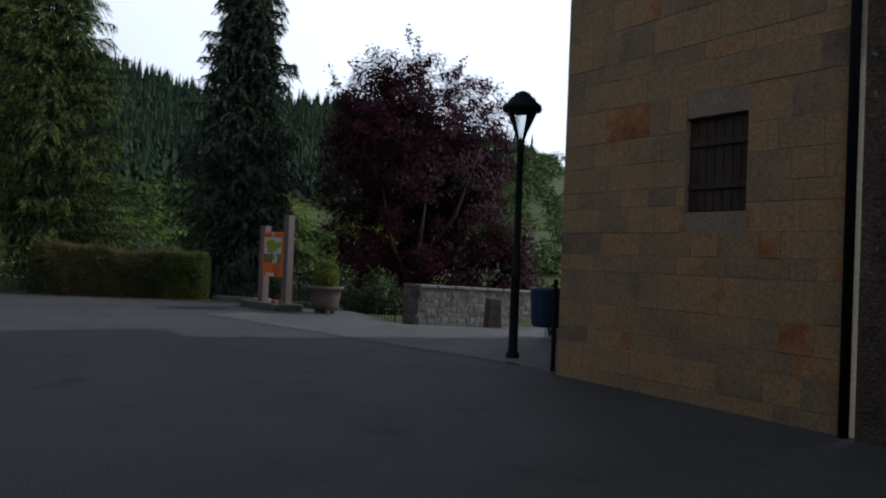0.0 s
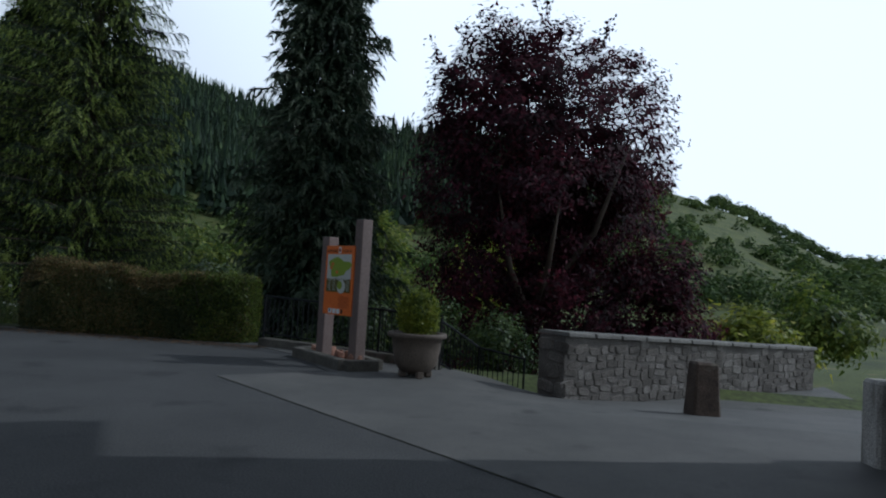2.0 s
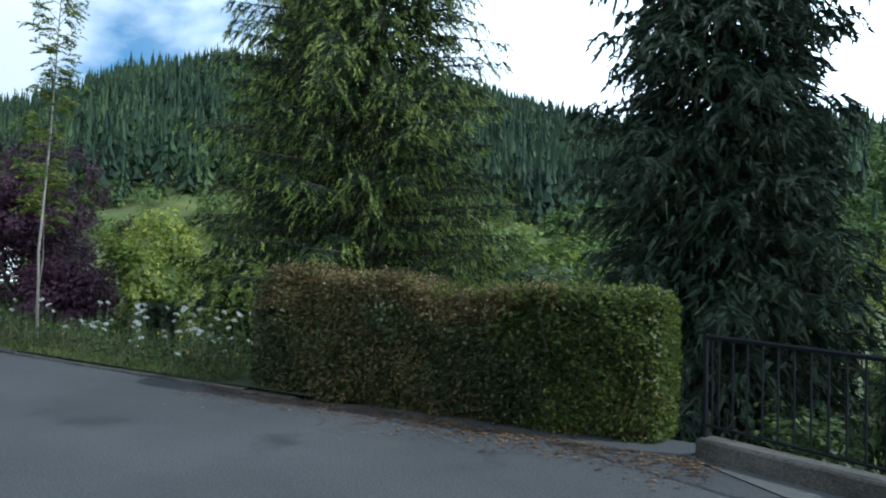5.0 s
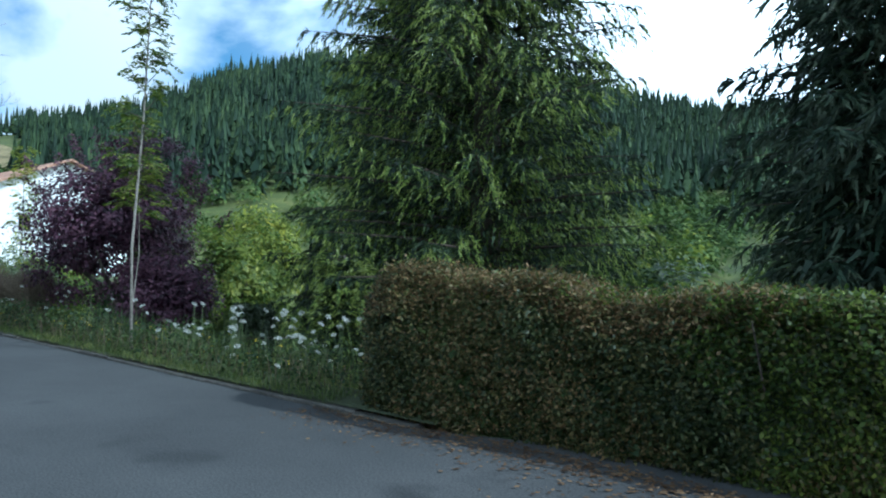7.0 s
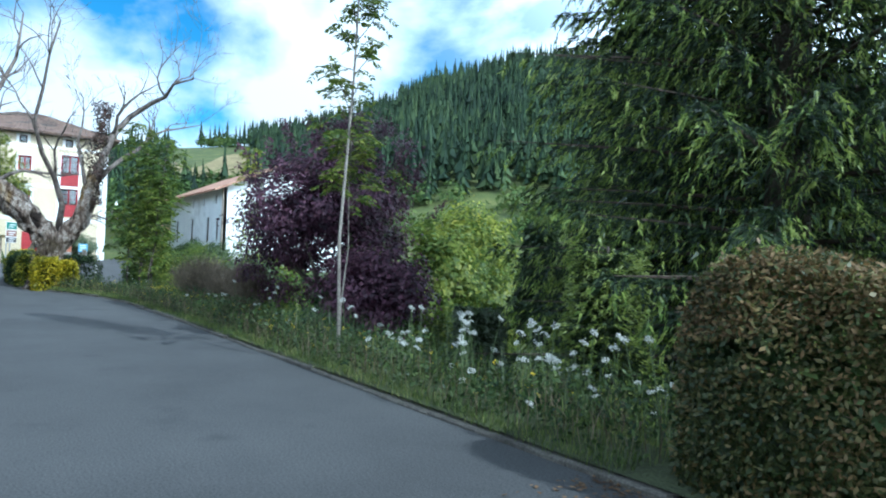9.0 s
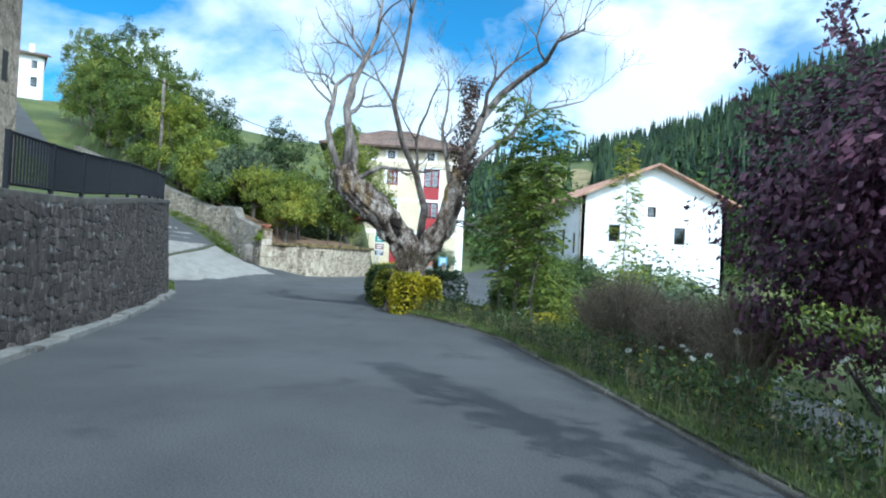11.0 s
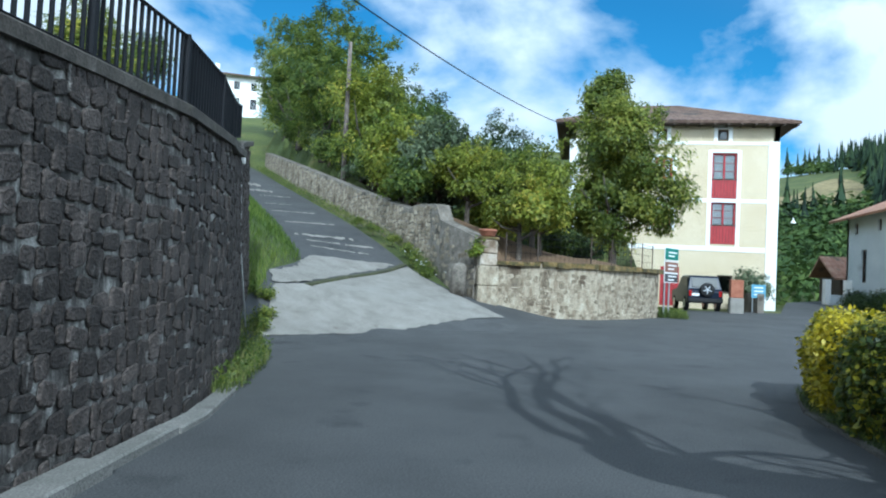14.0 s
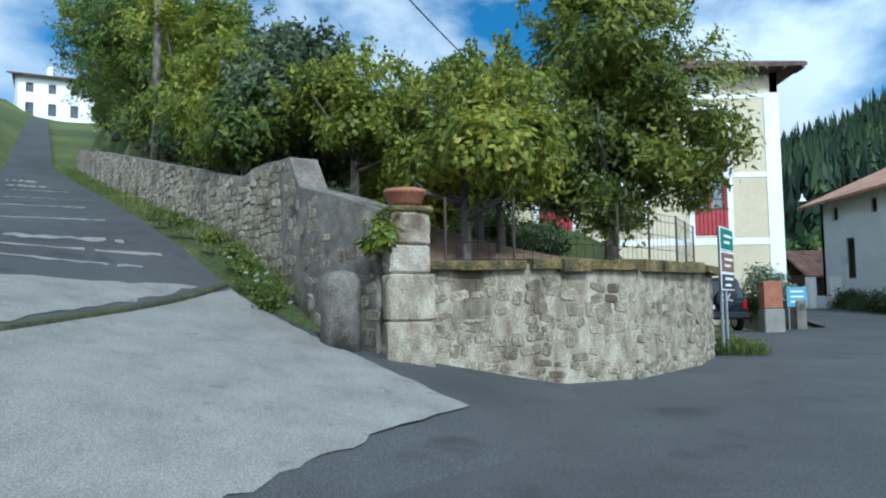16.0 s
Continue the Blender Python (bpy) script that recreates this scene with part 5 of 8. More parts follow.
stone_wall(par, [(-0.7, 18.2), (-1.1, 18.62)], par_foot, lambda x, y: par_top(x, y) + 0.03, M_PARSTONE, (0.18, 0.28), (0.24, 0.45), 0.018, lambda u: True, 24, STONES, 0.06, 1.0, 0.01)
for a in range(0, 12):
    u0, u1 = a / 12, (a + 1) / 12
    p = [(-0.9 + 5.45 * u, 18.4 + 5.15 * u) for u in (u0 + 0.004, u1 - 0.004)]
    vs, fs = bar_along(p, 0.35, 0.0, 0.06, par_top)
    solid("coping_stone", vs, fs, M_COPING, "", "", "", par)
lw = thing("low_wall", (2.15, 13.95, -0.25), "short stained white wall stub beside the building", "wall")
part("body", slab((0, 0, 0.5), (0.42, 0.3, 1.06), 0.1, 0.03), M_STAINWHITE, lw)
part("footing", slab((-0.1, -0.05, 0.1), (0.7, 0.45, 0.3), 0.1, 0.05), M_COPING, lw)

# ---- the square's furniture ----
lampo = thing("street_lamp", (1.03, 10.95, 0.0), "dark iron street lamp with a conical glass lantern", "street lamp")
v, f = lathe([(0.10, -0.1), (0.10, 0.06), (0.07, 0.1), (0.066, 1.18), (0.078, 1.2), (0.078, 1.27), (0.058, 1.3), (0.047, 3.08), (0.06, 3.1), (0.06, 3.2), (0.03, 3.24)], 16)
mesh_ob("pole", v, f, M_IRON, lampo, smooth=True)
for k in range(4):
    a = math.pi / 4 + k * math.pi / 2
    v, f = tube([(0.03 * math.cos(a), 0.03 * math.sin(a), 3.2), (0.27 * math.cos(a), 0.27 * math.sin(a), 3.72)], [0.012, 0.012], 6)
    mesh_ob("lantern_strut", v, f, M_IRON, lampo)
v, f = lathe([(0.035, 3.24), (0.235, 3.70)], 16)
mesh_ob("glass_cone", v, f, M_GLASS, lampo, "clear glass cone")
v, f = lathe([(0.29, 3.70), (0.30, 3.74), (0.29, 3.78), (0.21, 3.84), (0.2, 3.88), (0.13, 3.93), (0.12, 3.96), (0.04, 4.0)], 20)
mesh_ob("lantern_hood", v, f, M_IRON, lampo, smooth=True)
bl = thing("stone_bollard", (1.12, 16.97, road_z(1.12, 16.97)), "short tapered old stone bollard", "bollard")
bm = bmesh.new()
box(bm, (0, 0, 0.33), (0.36, 0.36, 0.78), 0.2, 0.03)
for vtx in bm.verts:
    k = 1.08 - 0.3 * (vtx.co.z + 0.06)
    vtx.co.x *= k
    vtx.co.y *= k
part("shaft", bm, M_TIMBERSTONE, bl)
bn = thing("litter_bin", (1.45, 10.45, 0.0), "blue-grey slatted litter bin on an iron post", "bin")
v, f = lathe([(0.20, 0.53), (0.215, 0.56), (0.235, 1.02), (0.245, 1.04), (0.245, 1.08), (0.225, 1.08), (0.21, 0.6)], 18)
mesh_ob("basket", v, f, M_BIN, bn, smooth=True)
for k in range(12):
    a = 2 * math.pi * k / 12
    v, f = tube([(0.212 * math.cos(a), 0.212 * math.sin(a), 0.57), (0.236 * math.cos(a), 0.236 * math.sin(a), 1.03)], [0.014, 0.014], 5)
    mesh_ob("slat", v, f, M_BIN, bn)
v, f = tube([(0.0, -0.7, -0.1), (0.0, -0.7, 1.22)], [0.03, 0.03], 10)
mesh_ob("post", v, f, M_IRON, bn)
v, f = tube([(0.0, -0.7, 0.62), (0.0, -0.35, 0.45), (0.0, -0.15, 0.55)], [0.014, 0.014, 0.014], 6)
mesh_ob("bracket", v, f, M_IRON, bn)
v, f = tube([(0.0, -0.7, 0.98), (0.0, -0.2, 0.98)], [0.014, 0.014], 6)
mesh_ob("bracket", v, f, M_IRON, bn)

sign = thing("information_sign", (-4.33, 18.22, 0.0), "orange town map board between two brown posts", "information sign")
SR = math.atan2(-0.53, 0.66)
part("post", slab((0.36, -0.29, 1.17), (0.2, 0.2, 2.4), SR, 0.012), M_POST, sign)
part("post", slab((-0.37, 0.30, 1.02), (0.2, 0.2, 2.16), SR, 0.012), M_POST, sign)
pan = part("panel", slab((0, 0, 0), (0.80, 0.035, 1.13), 0, 0.004), M_ORANGE, sign, "orange printed panel")
pan.matrix_basis = Matrix.Translation((-0.06, -0.085, 1.38)) @ Matrix.Rotation(SR, 4, "Z")


def print_area(name, c, s, mat, label=""):
    return part(name, slab((c[0], -0.0185 - s[2], c[1]), (s[0], s[2], s[1])), mat, pan, label)


print_area("map_sheet", (0.0, 0.215), (0.68, 0.42, 0.002), M_PRINTGREY)
rng = random.Random(12)
ring = []
for k in range(26):
    a = 2 * math.pi * k / 26
    r = 1 + 0.16 * math.sin(3 * a + 1) + 0.10 * math.sin(5 * a) + rng.uniform(-0.06, 0.06)
    ring.append((0.29 * r * math.cos(a), -0.0235, 0.215 + 0.155 * r * math.sin(a)))
mesh_ob("map_shape", ring, [tuple(range(26))[::-1]], M_PRINTGREEN, pan)
for c in ((-0.22, 0.2), (-0.05, 0.13), (-0.18, 0.26)):
    v, f = lathe([(0.03, 0), (0.03, 0.001)], 10)
    o = mesh_ob("map_patch", v, f, M_ORANGE2, pan)
    o.matrix_basis = Matrix.Translation((c[0], -0.0245, c[1])) @ Matrix.Rotation(math.pi / 2, 4, "X") @ Matrix.Diagonal((1.5, 1.0, 1, 1))
print_area("legend_sheet", (0.0, -0.085), (0.68, 0.22, 0.002), M_PRINTOLIVE)
v, f = lathe([(0.115, 0), (0.115, 0.002)], 24)
o = mesh_ob("map_inset", v, f, M_PRINTGREY, pan)
o.matrix_basis = Matrix.Translation((0.09, -0.0225, -0.10)) @ Matrix.Rotation(math.pi / 2, 4, "X")
v, f = lathe([(0.07, 0), (0.07, 0.0015)], 14)
o = mesh_ob("map_patch", v, f, M_PRINTGREEN, pan)
o.matrix_basis = Matrix.Translation((0.05, -0.0245, -0.08)) @ Matrix.Rotation(math.pi / 2, 4, "X")
for k in range(6):
    for x in (-0.25, -0.12, 0.27):
        print_area("legend_line", (x, -0.01 - 0.03 * k), (0.08, 0.008, 0.0035), M_PRINTGREY)
for k in range(9):
    print_area("text_line", (0.18, -0.265 - 0.022 * k), (0.30 if k % 4 else 0.24, 0.007, 0.002), M_PRINTRUST)
for k, (x, w, m) in enumerate(((-0.19, 0.1, "w"), (-0.07, 0.09, "w"), (0.04, 0.09, "w"), (0.14, 0.05, "d"))):
    print_area("emblem", (x, -0.505), (w, 0.075, 0.002), M_PRINTWHITE if m == "w" else M_PRINTDARK)
print_area("emblem_mark", (-0.2, -0.495), (0.04, 0.04, 0.0035), M_PRINTBLUE)
print_area("crest", (0.0, 0.495), (0.075, 0.1, 0.002), M_PRINTWHITE)
print_area("crest_mark", (0.0, 0.49), (0.045, 0.06, 0.0035), M_PRINTRUST)


def lettering(text, size, x, z, parent, mat, y=-0.0205, spacing=1.0):
    cu = bpy.data.curves.new("lettering", "FONT")
    cu.body, cu.size, cu.align_x, cu.align_y, cu.extrude, cu.space_character = text, size, "CENTER", "CENTER", 0.0008, spacing
    cu.materials.append(mat)
    o = new("lettering", cu)
    o.parent = parent
    o.matrix_basis = Matrix.Translation((x, y, z)) @ Matrix.Rotation(math.pi / 2, 4, "X")
    return o


lettering("MUTILOAKO", 0.058, -0.2, 0.478, pan, M_PRINTDARK, spacing=1.05)
lettering("UDALA", 0.058, 0.2, 0.478, pan, M_PRINTDARK, spacing=1.45)

bed = thing("planting_bed", (-4.45, 18.4, 0.0), "stone edged bed with reddish stones under the sign", "flower bed")
for a, b in (((-0.85, 0.5), (0.4, -0.9)), ((0.45, -0.93), (0.86, -0.62)), ((-0.83, 0.55), (-0.5, 0.95)), ((0.86, -0.55), (-0.45, 0.98))):
    vs, fs = bar_along([a, ((a[0] + b[0]) / 2, (a[1] + b[1]) / 2), b], 0.09, -0.1, 0.17, lambda x, y: 0)
    solid("edge_stone", vs, fs, M_OLDKERB, "", "", "", bed)
mesh_ob("soil", [(-0.8, 0.5, 0.1), (0.42, -0.85, 0.1), (0.8, -0.6, 0.1), (-0.48, 0.92, 0.1)], [(0, 1, 2, 3)], M_EARTH, bed)
rng = random.Random(31)
for k in range(9):
    u = rng.uniform(0.15, 0.9)
    c = (-0.65 + 1.3 * u + rng.uniform(-0.1, 0.15), 0.7 - 1.4 * u + rng.uniform(-0.05, 0.2), 0.12)
    vs, fs = STONES[k % len(STONES)]
    o = mesh_ob("rock", vs, fs, M_REDROCK, bed)
    o.matrix_basis = Matrix.Translation(c) @ Matrix.Rotation(rng.uniform(0, 6), 4, "Z") @ Matrix.Rotation(-1.4, 4, "X") @ Matrix.Diagonal((rng.uniform(0.14, 0.3), 0.1, rng.uniform(0.12, 0.24), 1))

PZ = road_z(-2.93, 17.52) + 0.008
pot = thing("planter", (-2.93, 17.52, PZ), "large brown bowl planter on small feet", "planter")
v, f = lathe([(0.16, 0.07), (0.24, 0.09), (0.32, 0.2), (0.36, 0.4), (0.38, 0.57), (0.45, 0.6), (0.455, 0.64), (0.44, 0.66), (0.36, 0.66), (0.34, 0.6), (0.05, 0.58)], 28)
mesh_ob("bowl", v, f, M_POTCLAY, pot, smooth=True)
for k in range(4):
    a = 0.5 + k * math.pi / 2
    part("foot", slab((0.2 * math.cos(a), 0.2 * math.sin(a), 0.05), (0.11, 0.11, 0.12), a, 0.02), M_POTCLAY, pot)
rng = np.random.default_rng(3)
sh = thing("clipped_shrub", (-2.93, 17.52, PZ + 0.58), "round clipped golden-green shrub growing in the planter", "shrub")
o = unit(rng.normal(size=(9000, 3)))
P = np.array((0, 0, 0.34)) + o * np.array((0.30, 0.30, 0.36)) * rng.uniform(0.72, 1.06, (9000, 1)) * (1 + 0.08 * np.sin(9 * o[:, :1]) * np.cos(8 * o[:, 1:2]))
quads_mesh("leaves", leaves_at(rng, P, 0.055, 0.02, o, -0.9, loose=0.9), M_BOX, sh)
v, f = tube([(0, 0, -0.05), (0, 0, 0.35)], [0.03, 0.015], 6)
mesh_ob("stem", v, f, M_BARK, sh)


def fence(line, z_of, high, gap, label, r=0.009, foot=0.1):
    """An iron fence: two rails, bars between them, and posts at the ends; one thing for each stretch."""
    for (x0, y0), (x1, y1) in zip(line[:-1], line[1:]):
        z0, z1 = z_of(x0, y0), z_of(x1, y1)
        t = thing("iron_fence", (x0, y0, z0), label, "fence", "fence by the square")
        L = math.hypot(x1 - x0, y1 - y0)
        d = Vector(((x1 - x0), (y1 - y0), z1 - z0))
        for h, w in ((high, 0.02), (foot, 0.014)):
            v, f = tube([Vector((0, 0, h)), d + Vector((0, 0, h))], [w, w], 6)
            mesh_ob("rail", v, f, M_IRON, t)
        n = max(2, round(L / gap))
        bar = None
        for k in range(n):
            q = d * (k / n)
            if k == 0:
                v, f = tube([(0, 0, -0.15), (0, 0, high + 0.02)], [0.02, 0.02], 8)
                mesh_ob("post", v, f, M_IRON, t)
                v, f = tube([(0, 0, foot), (0, 0, high)], [r, r], 6)
                bar = mesh_ob("bar", v, f, M_IRON, t)
                bar.location = d * (0.5 / n)
            else:
                b = new("bar", bar.data)
                b.parent = t
                b.location = q
        v, f = tube([(0, 0, -0.15), (0, 0, high + 0.02)], [0.02, 0.02], 8)
        o = mesh_ob("post", v, f, M_IRON, t)
        o.location = d


FL = [(-6.5, 20.25), (-5.0, 19.62), (-3.9, 19.1), (-2.75, 18.72)]
fence(FL, lambda x, y: interp(x, [-6.5, -2.7], [0.16, 0.05]), 0.82, 0.125, "low dark iron fence with upright bars on a kerb")
fence([(-2.75, 18.72), (-2.2, 19.9), (-1.35, 19.3)], lambda x, y: interp(x, [-2.75, -2.2, -1.3], [0.0, -0.5, -0.6]), 0.8, 0.11, "dark iron fence going down beside the parapet")
vs, fs = bar_along(dense(FL, 0.5), 0.12, -0.3, 0.16, lambda x, y: 0.0)
solid("fence_kerb", vs, fs, M_OLDKERB, "low concrete kerb under the iron fence", "kerb")

# ---- railing on the retaining wall ----
rail_line = [(x, y - 0.3) for x, y in dense([(x, wall_line_y(x)) for x in (-26, -28.2, -32.6, -39.4, -40.4, -41.4, -42.7, -44.0, -44.7, -45.4, -46.4, -47.4, -48.3)], 0.3)]
pos, acc = [rail_line[0]], 0.0
for a, b in zip(rail_line[:-1], rail_line[1:]):
    acc += math.hypot(b[0] - a[0], b[1] - a[1])
    if acc >= 1.5:
        pos.append(b)
        acc = 0.0
for (x0, y0), (x1, y1) in zip(pos[:-1], pos[1:]):
    z0, z1 = wall_top(x0) + 0.05, wall_top(x1) + 0.05
    t = thing("railing", (x0, y0, z0), "black iron railing panel on the retaining wall", "railing", "railing on the retaining wall")
    d = Vector((x1 - x0, y1 - y0, z1 - z0))
    rz = math.atan2(d.y, d.x)
    part("post", slab((0, 0, 0.36), (0.06, 0.06, 0.84), rz), M_IRON, t)
    for h in (0.76, 0.09):
        v, f = tube([Vector((0, 0, h)), d + Vector((0, 0, h))], [0.022, 0.022], 4)
        mesh_ob("rail", v, f, M_IRON, t)
    bar = None
    for k in range(1, 14):
        if bar is None:
            bar = part("bar", slab((0, 0, 0.42), (0.018, 0.03, 0.68), rz), M_IRON, t)
            bar.location = d * (k / 14)
        else:
            b = new("bar", bar.data)
            b.parent = t
            b.location = d * (k / 14)
dp = thing("conduit", (-45.6, 8.42, 0.3), "thin pale conduit pipe on the wall's end", "pipe")
v, f = tube([(-0.12, 0.12, 0.0), (0.0, -0.02, 1.5), (0.02, -0.1, 3.1)], [0.014, 0.014, 0.014], 8)
mesh_ob("pipe", v, f, M_PVC, dp, smooth=True)
part("box", slab((0.02, -0.06, 3.1), (0.1, 0.08, 0.16), 0.5, 0.01), M_PVC, dp)


# ---- houses ----
def window(parent, x, z, w, h, frame_mat, glass, n=2, bars=1, balcony=0.0, curtain=True, y=0.14):
    """A casement set back in its opening: frame, sashes with glazing bars, and below them a boarded front."""
    win = new("window")
    win.parent = parent
    fw = 0.09
    for name, c, s in (("jamb", (x + fw / 2, y, z + h / 2), (fw, 0.08, h)), ("jamb", (x + w - fw / 2, y, z + h / 2), (fw, 0.08, h)), ("head", (x + w / 2, y, z + h - fw / 2), (w - 2 * fw, 0.08, fw)), ("sill", (x + w / 2, y - 0.02, z + fw / 2), (w - 2 * fw, 0.12, fw))):
        part(name, slab(c, s, 0, 0.006), frame_mat, win)
    zb = z + fw + balcony
    gw_, gh = (w - 2 * fw) / n, z + h - fw - zb
    for k in range(n):
        cx = x + fw + gw_ * (k + 0.5)
        part("pane", slab((cx, y + 0.03, zb + gh / 2), (gw_ - 0.02, 0.01, gh - 0.02)), glass, win)
        if curtain:
            part("curtain", slab((cx, y + 0.09, zb + gh / 2), (gw_ - 0.1, 0.01, gh - 0.12)), M_CURTAIN, win)
        for q in range(bars):
            part("glazing_bar", slab((cx, y + 0.01, zb + gh * (q + 1) / (bars + 1)), (gw_ - 0.02, 0.03, 0.035)), frame_mat, win)
        if k:
            part("mullion", slab((x + fw + gw_ * k, y, zb + gh / 2), (0.09, 0.07, gh)), frame_mat, win)
    if balcony:
        m = round(w / 0.16)
        for k in range(m):
            part("board", slab((x + (k + 0.5) * w / m, -0.03, z + balcony / 2 + 0.03), (w / m - 0.025, 0.03, balcony), 0, 0.004), frame_mat, win)
        part("handrail", slab((x + w / 2, -0.03, z + balcony + 0.05), (w + 0.06, 0.06, 0.06), 0, 0.008), M_TIMBER, win)
    part("dark_room", slab((x + w / 2, y + 0.14, z + h / 2), (w - 0.02, 0.02, h - 0.02)), M_ROOM, win)
    return win


def tiled_roof(parent, name, a, b, c, d, mat, rows, thick=0.12):
    """A roof plane from eave a-b up to ridge d-c, with rounded tile rows running up the slope."""
    a, b, c, d = (Vector(q) for q in (a, b, c, d))
    n = (b - a).cross(d - a).normalized()
    if n.z < 0:
        n = -n
    vs, fs = [], []
    k = max(2, rows * 4)
    for i in range(k + 1):
        u = i / k
        lift = 0.045 * abs(math.sin(math.pi * u * rows)) + 0.01
        p, q = a.lerp(b, u), d.lerp(c, u)
        vs += [p + n * lift, q + n * lift, p - n * thick, q - n * thick]
    for i in range(k):
        o = 4 * i
        fs += [(o, o + 4, o + 5, o + 1), (o + 2, o + 3, o + 7, o + 6), (o, o + 2, o + 6, o + 4), (o + 1, o + 5, o + 7, o + 3)]
    fs += [(0, 1, 3, 2), (4 * k, 4 * k + 2, 4 * k + 3, 4 * k + 1)]
    return mesh_ob(name, vs, fs, mat, parent)


hs = thing("cream_house", (-74.25, 13.9, 0.35), "tall cream rendered house with red balcony windows", "house", rz=90)
# in the house's own plane x runs along the front, -y looks out
HW, HD, HH = 11.2, 11.0, 10.1
opens = [(7.75, 6.1, 9.05, 8.62), (7.75, 3.58, 9.05, 5.92), (8.0, 9.3, 8.55, 9.92), (4.75, 9.3, 5.3, 9.92), (4.75, 7.15, 5.65, 8.3), (4.75, 4.4, 5.65, 5.6), (5.2, 0.1, 6.2, 2.25), (1.6, 6.1, 2.9, 8.62), (1.6, 3.58, 2.9, 5.92), (8.2, 0.9, 9.0, 1.9)]
hf = part("front_wall", facade(HW, HH, opens), M_CREAM, hs)
for (m, w) in ((Matrix.Translation((HW, 0, 0)) @ Matrix.Rotation(math.pi / 2, 4, "Z"), HD), (Matrix.Translation((0, HD, 0)) @ Matrix.Rotation(-math.pi / 2, 4, "Z"), HD), (Matrix.Translation((HW, HD, 0)) @ Matrix.Rotation(math.pi, 4, "Z"), HW)):
    p = part("side_wall", facade(w, HH, []), M_CREAM, hs)
    p.matrix_basis = m
for q in opens[:2] + opens[7:9]:
    window(hs, q[0], q[1], q[2] - q[0], q[3] - q[1], M_REDPAINT, M_GLASS, 2, 2, 0.98)
for q in opens[2:4] + opens[9:]:
    window(hs, q[0], q[1], q[2] - q[0], q[3] - q[1], M_TIMBER, M_GLASS, 1, 0, 0, False)
for q in opens[4:6]:
    window(hs, q[0], q[1], q[2] - q[0], q[3] - q[1], M_REDPAINT, M_GLASS, 2, 1)
door = part("front_door", slab((5.7, 0.08, 1.17), (1.0, 0.08, 2.15), 0, 0.01), M_REDPAINT, hs, "red boarded door")
for k in range(6):
    part("board", slab((5.28 + k * 0.167, 0.03, 1.17), (0.155, 0.03, 2.1), 0, 0.006), M_REDPAINT, door)
for z, h in ((9.15, 0.16), (5.98, 0.2), (3.32, 0.26)):
    part("band", slab((HW / 2, -0.012, z), (HW + 0.02, 0.03, h)), M_WHITE, hs, "white painted string band")
for x in (0.28, HW - 0.28):
    part("corner_band", slab((x, -0.02, HH / 2 - 0.4), (0.58, 0.045, HH - 0.85)), M_WHITE, hs, "white painted corner band")
for q in opens[:2] + opens[2:6] + opens[7:9]:
    for c, s in (((q[0] - 0.11, -0.01, (q[1] + q[3]) / 2), (0.2, 0.025, q[3] - q[1] + 0.3)), ((q[2] + 0.11, -0.01, (q[1] + q[3]) / 2), (0.2, 0.025, q[3] - q[1] + 0.3)), (((q[0] + q[2]) / 2, -0.01, q[3] + 0.09), (q[2] - q[0], 0.025, 0.16))):
        part("window_surround", slab(c, s), M_WHITE, hs)
E0, R0 = 0.85, 12.55
ev = [(-E0, -E0, HH + 0.12), (HW + E0, -E0, HH + 0.12), (HW + E0, HD + E0, HH + 0.12), (-E0, HD + E0, HH + 0.12)]
r1, r2 = (4.6, HD / 2, R0), (6.6, HD / 2, R0)
tiled_roof(hs, "roof_plane", ev[0], ev[1], r2, r1, M_TILE, 36)
tiled_roof(hs, "roof_plane", ev[1], ev[2], r2, r2, M_TILE, 36)
tiled_roof(hs, "roof_plane", ev[2], ev[3], r1, r2, M_TILE, 36)
tiled_roof(hs, "roof_plane", ev[3], ev[0], r1, r1, M_TILE, 36)
part("soffit", slab((HW / 2, HD / 2, HH + 0.02), (HW + 1.5, HD + 1.5, 0.06)), M_TIMBER, hs)
for k in range(19):
    part("rafter_end", slab((-0.7 + k * (HW + 1.4) / 18, -0.45, HH - 0.04), (0.1, 0.75, 0.1)), M_TIMBER, hs)
hl = thing("hanging_lamp", (-74.3, 25.9, 5.3), "small white conical lamp on a bracket at the house corner", "lamp")
v, f = lathe([(0.15, -0.08), (0.04, 0.1), (0.03, 0.22)], 14)
mesh_ob("shade", v, f, M_WHITE, hl)
v, f = tube([(0, 0, 0.22), (0, -0.4, 0.55), (0, -0.95, 0.6)], [0.02, 0.02, 0.02], 6)
mesh_ob("bracket", v, f, M_IRON, hl)

wh = thing("white_house", (-88.0, 33.3, -1.0), "long white farmhouse with a low red tiled roof", "house")
WW, WD, WHH = 19.4, 11.5, 8.0
wo = [(x, 6.7, x + 0.55, 7.45) for x in (1.4, 5.2, 9.0, 12.8, 16.8)] + [(2.6, 3.4, 3.5, 5.6), (8.6, 3.4, 9.5, 5.6), (14.2, 3.4, 15.1, 5.6), (17.2, 3.6, 18.0, 5.2)]
# the front's shade is in its colour; the gable keeps plain white
part("front_wall", facade(WW, WHH, wo), M_WHITESHADE, wh)
for q in wo:
    window(wh, q[0], q[1], q[2] - q[0], q[3] - q[1], M_TIMBER, M_GLASS, 1, 0, 0, False)
GO = [(2.2, 4.6, 3.1, 5.9), (7.4, 4.6, 8.3, 5.9), (4.9, 1.6, 5.8, 3.0), (5.2, 6.6, 5.9, 7.4)]
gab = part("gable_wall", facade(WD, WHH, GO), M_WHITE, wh)
